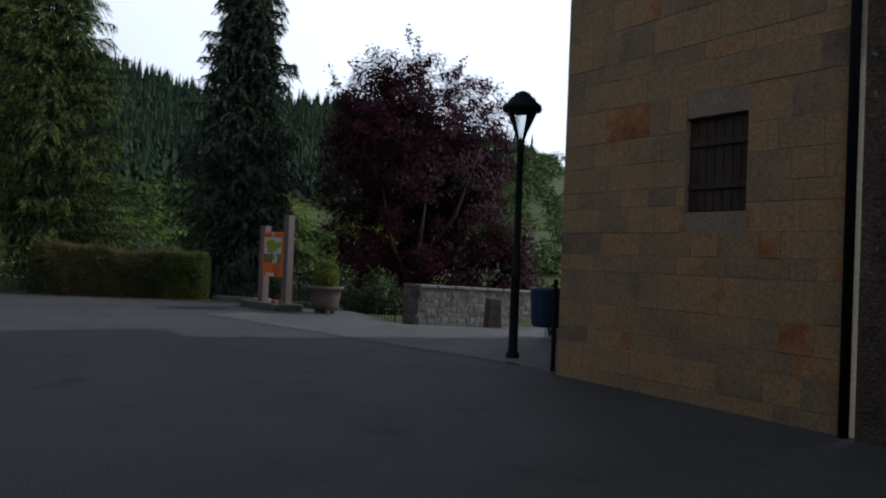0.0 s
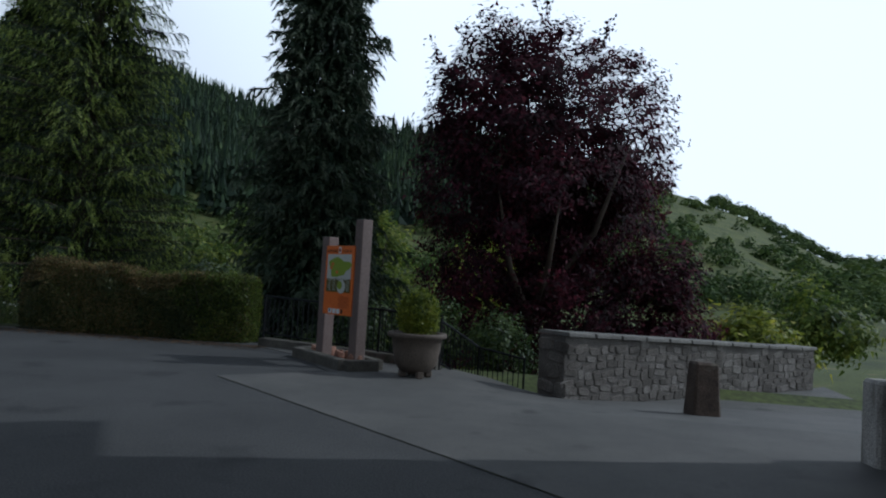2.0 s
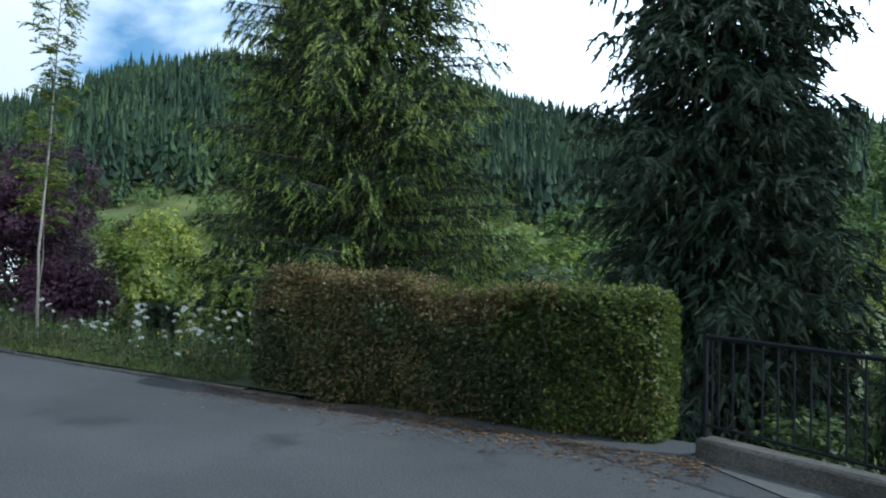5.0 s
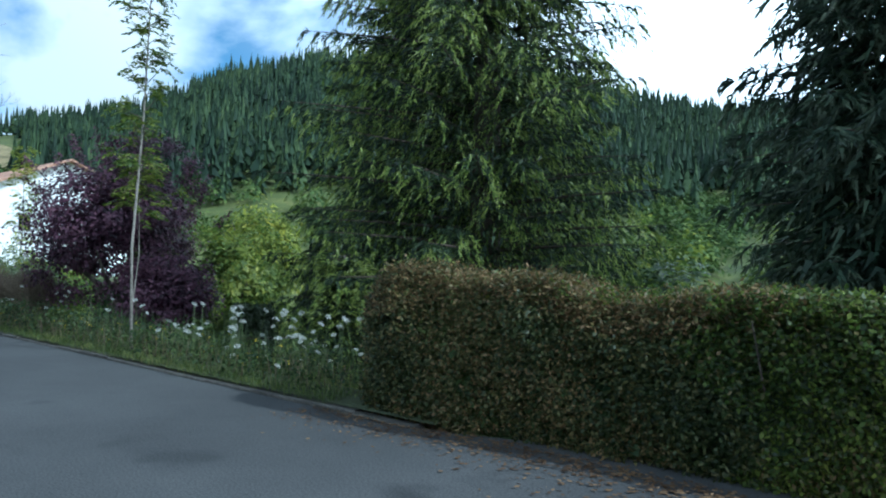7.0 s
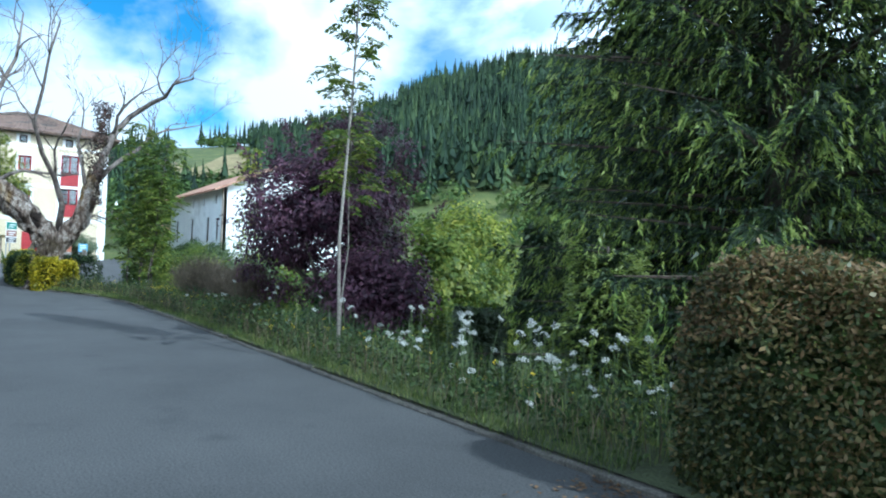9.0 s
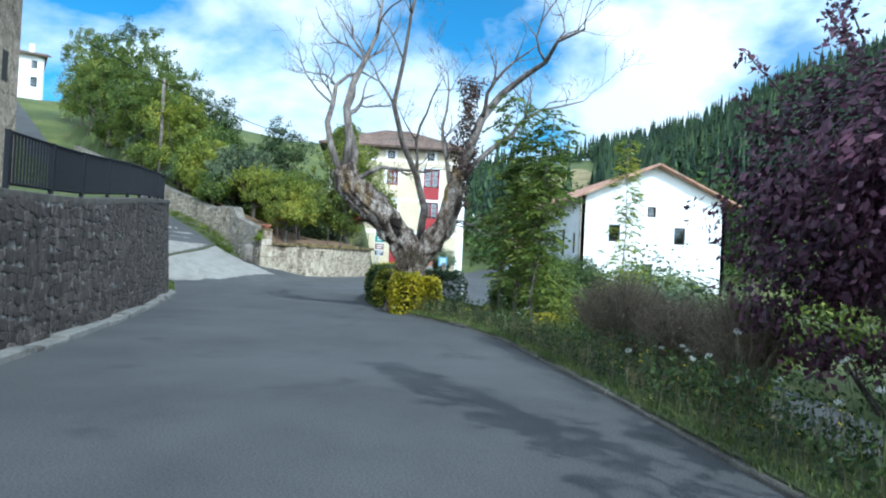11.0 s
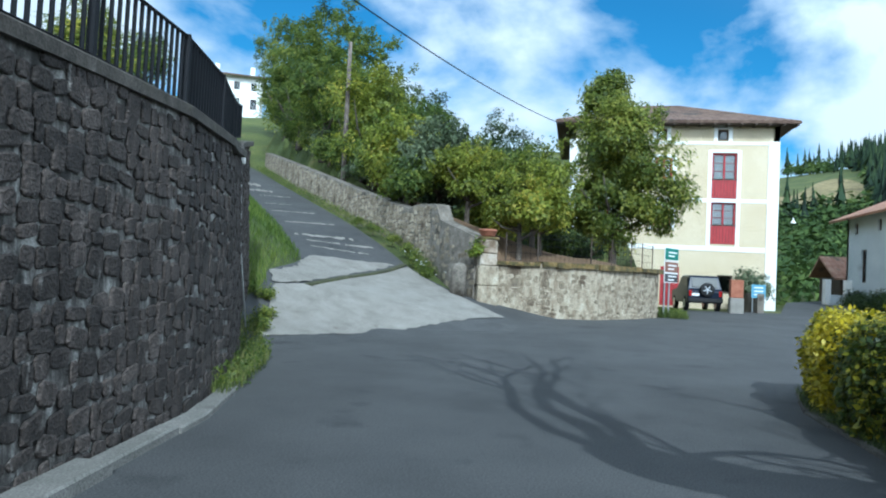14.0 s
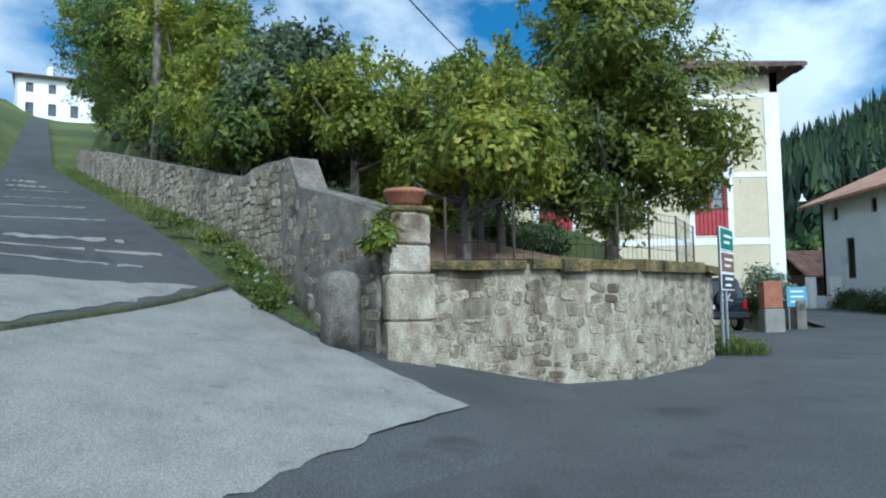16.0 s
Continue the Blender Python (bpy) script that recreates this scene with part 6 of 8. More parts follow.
gab.matrix_basis = Matrix.Translation((WW, 0, 0)) @ Matrix.Rotation(math.pi / 2, 4, "Z")
for q in GO:
    window(wh, q[0], q[1], q[2] - q[0], q[3] - q[1], M_TIMBER, M_GLASS, 1, 0, 0, False).matrix_basis = gab.matrix_basis
for x in (WW, 0.3):
    mesh_ob("gable_top", [(x, 0, WHH), (x, WD, WHH), (x, WD / 2, WHH + 2.6), (x - 0.3, 0, WHH), (x - 0.3, WD, WHH), (x - 0.3, WD / 2, WHH + 2.6)], [(0, 1, 2), (5, 4, 3), (0, 2, 5, 3), (1, 4, 5, 2)], M_WHITE, wh)
p = part("back_wall", facade(WW, WHH, []), M_WHITE, wh)
p.matrix_basis = Matrix.Translation((WW, WD, 0)) @ Matrix.Rotation(math.pi, 4, "Z")
p = part("end_wall", facade(WD, WHH, []), M_WHITE, wh)
p.matrix_basis = Matrix.Translation((0, WD, 0)) @ Matrix.Rotation(-math.pi / 2, 4, "Z")
tiled_roof(wh, "roof_plane", (-0.8, -1.0, WHH - 0.3), (WW + 0.9, -1.0, WHH - 0.3), (WW + 0.9, WD / 2, WHH + 2.65), (-0.8, WD / 2, WHH + 2.65), M_TILERED, 60)
tiled_roof(wh, "roof_plane", (WW + 0.9, WD + 1.0, WHH - 0.3), (-0.8, WD + 1.0, WHH - 0.3), (-0.8, WD / 2, WHH + 2.65), (WW + 0.9, WD / 2, WHH + 2.65), M_TILERED, 60)
part("corner_stone", slab((WW - 0.14, -0.02, WHH / 2), (0.34, 0.05, WHH)), M_PALESTONE, wh)

uh = thing("hilltop_house", (-138.0, -48.5, 25.6), "white house with dark windows at the top of the lane", "house", rz=118)
uo = [(1.0 + 2.1 * k, 4.0, 1.7 + 2.1 * k, 5.0) for k in range(4)] + [(1.0 + 2.1 * k, 1.6, 1.75 + 2.1 * k, 2.9) for k in range(4)]
part("front_wall", facade(8.8, 5.8, uo), M_WHITE, uh)
for q in uo:
    window(uh, q[0], q[1], q[2] - q[0], q[3] - q[1], M_TIMBER, M_GLASS, 1, 0, 0, False)
for m, w in ((Matrix.Translation((8.8, 0, 0)) @ Matrix.Rotation(math.pi / 2, 4, "Z"), 8), (Matrix.Translation((0, 8, 0)) @ Matrix.Rotation(-math.pi / 2, 4, "Z"), 8), (Matrix.Translation((8.8, 8, 0)) @ Matrix.Rotation(math.pi, 4, "Z"), 8.8)):
    p = part("side_wall", facade(w, 5.8, []), M_WHITE, uh)
    p.matrix_basis = m
tiled_roof(uh, "roof_plane", (-0.7, -0.8, 5.7), (9.5, -0.8, 5.7), (9.5, 4, 7.0), (-0.7, 4, 7.0), M_TILE, 34)
tiled_roof(uh, "roof_plane", (9.5, 8.8, 5.7), (-0.7, 8.8, 5.7), (-0.7, 4, 7.0), (9.5, 4, 7.0), M_TILE, 34)
part("foundation", slab((4.4, 4.0, -3.1), (8.7, 7.9, 6.2)), M_RUBMORTAR2, uh)
uh.scale = (1.3, 1.3, 1.3)
for x in (3.0, 7.5):
    part("chimney", slab((x, 3.6, 7.3), (0.6, 0.6, 1.3), 0, 0.03), M_WHITE, uh)

tb = thing("terrace_house", (0, 0, 0), "stone house with dark timber windows above the retaining wall", "house")
to = [(0.95, 4.3, 1.5, 5.4), (2.4, 3.8, 3.25, 5.3), (5.0, 3.8, 5.85, 5.3), (7.6, 3.8, 8.45, 5.3), (2.4, 1.1, 3.25, 2.6), (5.0, 1.1, 5.85, 2.6)]
tf = part("front_wall", facade(13, 9.0, to), M_TERRSTONE, tb)
tf.matrix_basis = face_pose((-44.0, 3.8), (-31.0, 5.0), 2.7)
for q in to:
    w = window(tb, q[0], q[1], q[2] - q[0], q[3] - q[1], M_TIMBER, M_GLASS, 2, 1, 0, False)
    w.matrix_basis = tf.matrix_basis
p = part("side_wall", facade(9, 9.0, []), M_TERRSTONE, tb)
p.matrix_basis = face_pose((-43.2, -5.2), (-44.0, 3.8), 2.7)
part("plinth", slab((-37.5, 4.33, 3.3), (13.0, 0.1, 1.2), math.atan2(1.2, 13.0)), M_WHITE, tb)
part("roof", slab((-37.2, 0.1, 11.8), (14.6, 11.0, 0.3), math.atan2(1.2, 13.0)), M_TILE, tb)

# ---- junction furniture ----
gs = thing("direction_sign", (-60.6, 17.85, 0.28), "direction sign with green, brown and white plates on two posts", "road sign", rz=148)
for x in (-0.18, 0.2):
    v, f = tube([(x, 0.03, -0.2), (x, 0.03, 2.62)], [0.035, 0.035], 8)
    mesh_ob("post", v, f, M_GALV, gs)
for z, h, m, nm in ((2.38, 0.44, M_SIGNGREEN, "green plate"), (1.9, 0.4, M_SIGNBROWN, "brown plate"), (1.5, 0.32, M_SIGNDARK, "dark plate")):
    part("plate_rim", slab((0.25, -0.012, z), (1.14, 0.018, h + 0.04), 0, 0.004), M_PRINTWHITE, gs)
    pl = part("plate", slab((0.25, -0.02, z), (1.08, 0.025, h - 0.02), 0, 0.004), m, gs, nm)
    for k in range(2):
        part("writing", slab((0.3 - 0.1 * k, -0.036, z + 0.06 - 0.13 * k), (0.7 - 0.2 * k, 0.006, 0.05)), M_PRINTWHITE, pl)

mb = thing("meter_box", (-67.75, 21.75, 0.3), "terracotta coloured box on a concrete block", "box")
part("block", slab((0, 0, 0.35), (0.5, 0.6, 0.9), 0, 0.03), M_CONCRETE, mb)
part("box", slab((0, 0, 1.22), (0.4, 0.55, 0.82), 0, 0.02), M_TERRACOTTA, mb)
nt = thing("notice_board", (-68.6, 22.9, 0.3), "small blue and white notice plate on two posts", "sign")
for y in (-0.25, 0.25):
    v, f = tube([(0, y, -0.2), (0, y, 1.5)], [0.025, 0.025], 6)
    mesh_ob("post", v, f, M_GALV, nt)
pl = part("plate", slab((0.03, 0, 1.15), (0.02, 0.62, 0.62), 0, 0.004), M_SIGNBLUE, nt)
for k in range(3):
    part("writing", slab((0.045, 0, 1.32 - 0.16 * k), (0.006, 0.4, 0.05)), M_PRINTWHITE, pl)
yw = thing("yard_wall", (-71.0, 22.4, 0.3), "low dark yard wall beside the parked car", "wall")
part("body", slab((0, 0.6, 0.5), (5.0, 0.3, 1.1), 0.0, 0.02), M_RUBMORTAR2, yw)
gp = thing("gateway", (-84.5, 32.2, 0.6), "pale gate posts with dark panels by the road", "gate")
for y in (-1.2, 0.0, 1.6):
    part("post", slab((0.2 * y, y, 0.9), (0.4, 0.4, 2.0), 0.2, 0.02), M_WHITE, gp)
part("panel", slab((-0.1, -0.6, 0.4), (0.2, 0.9, 1.0), 0.2), M_WHITESHADE, gp)
sd = thing("shed", (-92.0, 36.5, 0.3), "low shed with a red tiled roof by the road", "shed")
part("wall", slab((0, 0, 1.2), (4.5, 6.0, 2.6)), M_TIMBER, sd)
tiled_roof(sd, "roof_plane", (2.9, -3.6, 2.4), (2.9, 3.6, 2.4), (-0.5, 3.6, 4.1), (-0.5, -3.6, 4.1), M_TILERED, 20)
tiled_roof(sd, "roof_plane", (-2.9, 3.6, 2.6), (-2.9, -3.6, 2.6), (-0.5, -3.6, 4.1), (-0.5, 3.6, 4.1), M_TILERED, 20)

up = thing("utility_pole", (-68.5, 2.4, garden_z(-68.5, 2.4) - 0.3), "leaning weathered wooden pole among the trees", "pole")
v, f = tube([(0, 0, -0.3), (-0.45, -0.15, 7.2)], [0.14, 0.10], 10)
mesh_ob("shaft", v, f, M_DEADWOOD, up, smooth=True)
cb = thing("cable", (-74.0, 13.6, 10.35), "black overhead cable to the cream house", "cable")
pts = [(u * 29.5, -7.1 * u, -1.4 * u - 2.2 * u * (1 - u)) for u in [k / 16 for k in range(17)]]
v, f = tube(pts, [0.022] * 17, 5)
mesh_ob("wire", v, f, M_IRON, cb)

# ---- the parked car, seen from behind ----
car_e = thing("off_road_car", (-68.3, 20.5, road_z(-68.3, 20.5)), "dark blue small off-road car with a spare wheel", "car", rz=4)


def car_shell(prof, half, inset):
    """A body from a side outline (x back to front is negative), narrowed towards the top."""
    vs, fs = [], []
    for sgn in (-1, 1):
        for x, z in prof:
            w = half - inset * max(0.0, (z - 0.95)) 
            vs.append((x, sgn * w, z))
    n = len(prof)
    for i in range(n):
        j = (i + 1) % n
        fs.append((i, j, n + j, n + i))
    fs += [tuple(range(n - 1, -1, -1)), tuple(range(n, 2 * n))]
    return vs, fs


prof = [(0.0, 0.38), (0.03, 0.95), (-0.10, 1.02), (-0.32, 1.62), (-0.42, 1.68), (-1.9, 1.68), (-2.05, 1.62), (-2.55, 1.05), (-3.5, 0.96), (-3.62, 0.85), (-3.62, 0.38)]
vs, fs = car_shell(prof, 0.80, 0.20)
body = solid("body", vs, fs, M_CARPAINT, "", "", "", car_e)
bev = body.modifiers.new("bevel", "BEVEL")
bev.width, bev.segments = 0.05, 2
part("rear_window", slab((-0.155, 0, 1.32), (0.02, 1.12, 0.46), 0, 0.0), M_CARGLASS, car_e).matrix_basis = Matrix.Translation((-0.03, 0, 0.02)) @ Matrix.Translation((-0.2, 0, 1.32)) @ Matrix.Rotation(-0.36, 4, "Y") @ Matrix.Translation((0.2, 0, -1.32))
for y in (-0.715, 0.715):
    part("side_window", slab((-1.2, y, 1.34), (1.5, 0.03, 0.42)), M_CARGLASS, car_e)
part("bumper", slab((0.06, 0, 0.52), (0.16, 1.58, 0.2), 0, 0.03), M_RUBBER, car_e)
for y in (-0.68, 0.68):
    part("tail_light", slab((0.035, y, 0.84), (0.05, 0.14, 0.26), 0, 0.01), M_TAIL, car_e, "red tail light")
part("number_plate", slab((0.045, -0.45, 0.78), (0.02, 0.36, 0.12)), M_PRINTWHITE, car_e)
for x in (-0.62, -2.95):
    for y in (-0.72, 0.72):
        wv, wf = lathe([(0.20, -0.09), (0.32, -0.09), (0.345, -0.06), (0.345, 0.06), (0.32, 0.09), (0.20, 0.09)], 24)
        t = mesh_ob("wheel", wv, wf, M_RUBBER, car_e, "", True)
        t.matrix_basis = Matrix.Translation((x, y, 0.345)) @ Matrix.Rotation(math.pi / 2, 4, "X")
        rv, rf = lathe([(0.21, -0.095), (0.12, -0.06), (0.12, 0.06), (0.21, 0.095)], 18)
        mesh_ob("rim", rv, rf, M_RIM, t)
wv, wf = lathe([(0.19, -0.08), (0.30, -0.08), (0.325, -0.05), (0.325, 0.05), (0.30, 0.08), (0.19, 0.08)], 24)
sw = mesh_ob("spare_wheel", wv, wf, M_RUBBER, car_e, "", True)
sw.matrix_basis = Matrix.Translation((0.13, 0.05, 1.02)) @ Matrix.Rotation(math.pi / 2, 4, "Y")
rv, rf = lathe([(0.20, 0.02), (0.08, 0.07), (0.05, 0.09)], 18)
mesh_ob("rim", rv, rf, M_RIM, sw)
for k in range(5):
    a = k * 2 * math.pi / 5
    o = part("spoke", slab((0.12, 0, 0.075), (0.15, 0.05, 0.03), 0, 0.005), M_RIM, sw)
    o.matrix_basis = Matrix.Rotation(a, 4, "Z")


def on_land(x, y, dz=0.0):
    return (x, y, (verge_z(x, y) if -45 < x < -12 and 0 < y - kerb_y(x) < 2.6 else land_z(x, y)) + dz)


# ---- hedge, conifers and plum trees behind the square ----
def hedge_places(rng, a, b, depth, h, n, z=0.0):
    a, b = np.array(a, float), np.array(b, float)
    d = (b - a) / np.linalg.norm(b - a)
    nn = np.array((-d[1], d[0]))
    L = np.linalg.norm(b - a)
    u, w, q = rng.random(n) * L, (rng.random(n) - 0.5) * depth, rng.random(n) * h
    face = rng.integers(0, 8, n)
    w = np.where(face < 4, -depth / 2, np.where(face == 4, depth / 2, w))
    q = np.where((face == 5) | (face == 6), h, q)
    u = np.where(face == 7, np.where(rng.random(n) < 0.5, 0, L), u)
    lump = 0.09 * np.sin(u * 2.3 + q * 2.0) + 0.06 * np.sin(u * 5.1 + 1.0 + q * 3.7) + 0.05 * np.sin(u * 9.7 + q * 7.1)
    lump = lump + 0.14 * np.sin(u * 1.25 + 0.4)
    end = np.minimum(u, L - u)
    taper = (0.84 + 0.16 * np.sin(np.clip(q / h, 0, 1) * math.pi * 0.62)) * (1 - 0.22 * np.clip(q / h - 0.72, 0, 1) / 0.28) * (0.55 + 0.45 * np.sqrt(np.clip(end / 0.5, 0, 1)))
    w = w * (1 + lump) * taper + rng.normal(0, 0.035, n)
    dip = 0.07 * np.sin(u * 1.3 + 0.7) + 0.04 * np.sin(u * 4.0) - 0.16 * (1 - np.sqrt(np.clip(end / 0.6, 0, 1)))
    q = q * (1 + dip * (q > 0.7 * h)) + rng.normal(0, 0.03, n) + (q >= h) * np.abs(rng.normal(0, 0.035, n))
    P = np.stack([a[0] + d[0] * u + nn[0] * w, a[1] + d[1] * u + nn[1] * w, z + np.maximum(0.03, q)], 1)
    return P, unit(np.stack([nn[0] * w, nn[1] * w, (q - h * 0.35) * 0.9], 1) + 1e-6)


rng = np.random.default_rng(6)
hedge = thing("hedge", (0, 0, 0), "long clipped hedge, partly browned, along the square", "hedge")
P, o = hedge_places(rng, (-11.8, 20.55), (-6.95, 20.8), 1.15, 1.3, 60000)
quads_mesh("leaves", leaves_at(rng, P, 0.044, 0.024, o, 0.0, loose=1.0), M_HEDGE, hedge)
top = (P[:, 2] > 1.1 + 0.14 * np.sin(P[:, 0] * 2.3)) & (P[:, 0] < -8.1 + 0.4 * np.sin(P[:, 1] * 9))
# browned leaves of the top, with the sun on them put into the colour
quads_mesh("browned_top", leaves_at(rng, P[top], 0.045, 0.02, o[top], 0.0, loose=1.0), M_BROWNLITHEDGE, hedge, "brown leaves on the clipped top, coloured as sunlit")
C, D = [], []
for k in range(420):
    x = rng.uniform(-11.7, -7.05)
    y, h = 20.67 + rng.uniform(-0.5, 0.42), rng.uniform(0.06, 0.2)
    C.append(np.stack([x + rng.normal(0, 0.012, 9), y + rng.normal(0, 0.012, 9), 1.2 + h * np.linspace(0, 1, 9)], 1))
    D.append(np.tile((0.0, 0.0, 0.6), (9, 1)))
quads_mesh("top_growth", leaves_at(rng, np.concatenate(C), 0.04, 0.02, np.concatenate(D), -0.6, loose=0.9), M_LEAF, hedge, "fresh green shoots above the clipped top")["kind"] = "stuff"
green = P[:, 0] > -8.2 + 0.3 * np.sin(P[:, 2] * 5)
quads_mesh("green_end", leaves_at(rng, P[green], 0.05, 0.028, o[green], 0.0, loose=0.9), M_LEAF, hedge, "fresh green leaves at one end")["kind"] = "stuff"
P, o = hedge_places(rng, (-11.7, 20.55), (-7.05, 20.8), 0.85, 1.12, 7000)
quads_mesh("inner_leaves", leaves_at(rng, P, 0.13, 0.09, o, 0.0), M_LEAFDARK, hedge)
for k in range(40):
    x = -11.6 + 4.5 * k / 39
    a = rng.uniform(-0.5, 0.5, 2)
    v, f = tube([(x, 20.6, -0.1), (x + a[0] * 0.2, 20.6 + a[1] * 0.4, 0.5), (x + a[0] * 0.5, 20.65 + a[1], 1.15)], [0.016, 0.01, 0.004], 5)
    mesh_ob("stem", v, f, M_BARK, hedge)

conifer("spruce", (-14.0, 25.0, -1.2), 14.7, 4.2, M_SPRUCE, "large dark green spruce with drooping boughs", 11, boughs=380, twigs=16, droop=0.30, twig=0.8, hang=0.75, clusters=14, blade=0.095, wide=0.0135, young=M_SPRUCELIT)
conifer("spruce", (-16.5, 25.9, -1.5), 12.5, 3.3, M_SPRUCE, "second dark spruce standing close beside the first", 16, boughs=260, twigs=14, droop=0.34, twig=0.8, hang=0.7, clusters=11, blade=0.11, wide=0.016, young=M_SPRUCELIT)
conifer("cypress", (-7.9, 27.1, -2.0), 15.5, 3.1, M_CYPRESS, "tall dark cypress with hanging sprays", 12, boughs=320, twigs=11, droop=0.42, twig=0.8, hang=0.7, clusters=9, blade=0.18, wide=0.027, crown_pow=0.62, young=M_CYPRESSLIT)
conifer("small_spruce", (-13.9, 21.7, -0.7), 2.3, 0.9, M_SPRUCE, "small dark young spruce on the slope", 17, boughs=120, twigs=10, droop=0.1, twig=0.3, hang=0.1, clusters=8, blade=0.06, wide=0.009, young=M_SPRUCELIT)
conifer("small_spruce", (-29.3, 34.2, land_z(-29.3, 34.2) - 0.1), 4.6, 1.3, M_SPRUCE, "young spruce in the meadow", 18, boughs=110, twigs=9, droop=0.2, twig=0.6, hang=0.3, clusters=7, blade=0.25, wide=0.06)
broadleaf("purple_plum", (-1.45, 27.8, -2.4), 12.9, 4.35, M_PLUM, "broad purple-leaved plum tree", 150000, 0.13, 0.6, 13, 1500, 0.25, bottom=-0.95, core=0.84, sprigs=36, bark=M_TIMBER)
broadleaf("purple_plum", (2.0, 28.6, -2.4), 5.4, 2.3, M_PLUM, "lower purple-leaved plum beside the tall one", 28000, 0.14, 0.2, 19, 300, 0.26, bottom=-0.9, core=0.74, bark=M_TIMBER)
broadleaf("purple_plum", (-22.2, 22.55, -0.9), 5.1, 2.4, M_PLUMLIGHT, "low violet-leaved plum tree on the verge", 64000, 0.075, 0.3, 14, 300, 0.2, bottom=-0.75, core=0.6, sprigs=40)
broadleaf("violet_shrub", (-20.2, 22.6, -0.8), 2.6, 1.15, M_PLUMLIGHT, "violet-leaved shrub beside the plum", 16000, 0.075, 0.1, 20, 140, 0.16, category="shrub")


def slender(name, place, h, bare, r, mat, label, seed, leaves, leaf, lean=(0, 0), stem=0.035, bark=None):
    """A young tree: a thin stem, rising shoots, and arching feathered leaves with paired leaflets."""
    rng = np.random.default_rng(seed)
    t = thing(name, place, label, "tree")
    kink = rng.uniform(0.05, 0.12, 2) * np.array((1, -1))
    us = [-0.05, 0.22, 0.5, 0.8, 1]
    xs, ys = [0, kink[0], -kink[0], lean[0] * 0.6, lean[0]], [0, kink[1], kink[0], lean[1] * 0.6, lean[1]]
    v, f = tube([(x, y, u * h) for x, y, u in zip(xs, ys, us)], [stem * 1.2, stem, stem * 0.75, stem * 0.4, 0.006], 8)
    mesh_ob("stem", v, f, bark or M_PALEBARK, t, smooth=True)
    C, D, S, wood = [], [], [], []
    pairs = 6
    per_shoot = 6
    shoots = max(7, leaves // (per_shoot * (2 * pairs + 1)))
    for k in range(shoots):
        u = bare + (1 - bare) * ((k + rng.random()) / shoots) ** 0.9
        base = np.array((np.interp(u, us, xs), np.interp(u, us, ys), h * u))
        a = k * 2.4 + rng.uniform(-0.7, 0.7)
        L = r * (1.0 - 0.6 * (u - bare) / (1 - bare)) * rng.uniform(0.35, 1.25)
        d = np.array((math.cos(a), math.sin(a), rng.uniform(0.3, 1.6)))
        d /= np.linalg.norm(d)
        end = base + d * L
        wood.append(tube([base, base + d * L * 0.5 + np.array((0, 0, -0.04 * L)), end], [0.008, 0.006, 0.003], 4))
        for m in range(per_shoot):
            q = base + d * L * rng.uniform(0.15, 1.0)
            b = a + rng.uniform(-1.5, 1.5)
            w = np.array((math.cos(b), math.sin(b), rng.uniform(-0.1, 0.9)))
            w /= np.linalg.norm(w)
            R = leaf * rng.uniform(2.0, 3.4)
            sd = np.cross(w, (0, 0, 1.0))
            sd /= np.linalg.norm(sd) + 1e-9
            for j in range(pairs):
                g = (j + 1) / pairs
                p = q + w * R * g + np.array((0, 0, -0.45 * R * g * g))
                for sg in ((-1, 1) if j < pairs - 1 else (-1, 0, 1)):
                    C.append(p)
                    D.append(sd * sg * 0.9 + w * (0.55 if sg else 1.0) + np.array((0, 0, -0.35 - 0.3 * g)) + rng.normal(0, 0.16, 3))
    v, f = merge(wood)
    mesh_ob("shoot_wood", v, f, M_BARK, t)["kind"] = "stuff"
    C, D = np.array(C), unit(np.array(D))
    n = len(C)
    sd = unit(np.cross(D, np.array((0, 0, 1.0)) + rng.normal(0, 0.4, (n, 3))))
    L, W = (leaf * rng.uniform(0.7, 1.3, n))[:, None], (leaf * 0.21 * rng.uniform(0.7, 1.3, n))[:, None]
    mid = C + D * L * 0.5
    quads_mesh("leaves", np.stack([C, mid + sd * W, C + D * L, mid - sd * W], 1), mat, t)
    return t


slender("ash_sapling", (-17.15, 20.3, 0.0), 7.4, 0.36, 0.62, M_LEAF, "slender ash sapling with a pale crooked stem", 15, 4600, 0.085, (0.14, 0.12), 0.021)
for k, (x, y, h, b, r) in enumerate(((-33.4, 20.4, 5.6, 0.16, 1.0), (-32.7, 20.7, 4.6, 0.2, 0.95), (-32.0, 20.9, 4.9, 0.2, 1.0), (-31.2, 20.7, 3.6, 0.2, 0.9), (-33.9, 20.9, 4.3, 0.2, 0.9))):
    slender("ash_sapling", on_land(x, y), h, b, r, M_LEAF, "thin dark-stemmed ash sapling on the verge", 60 + k, 2500, 0.14, (0.25 * (-1) ** k, 0.2), 0.024, M_BARK)

# ---- shrubs of the verge and the slope ----
def shrub(name, place, h, r, mat, label, leaves, leaf, seed, clumps=90, squash=None):
    return broadleaf(name, place, h, r, mat, label, leaves, leaf, 0.05, seed, clumps, max(0.08, r * 0.16), "shrub", squash, -0.95)


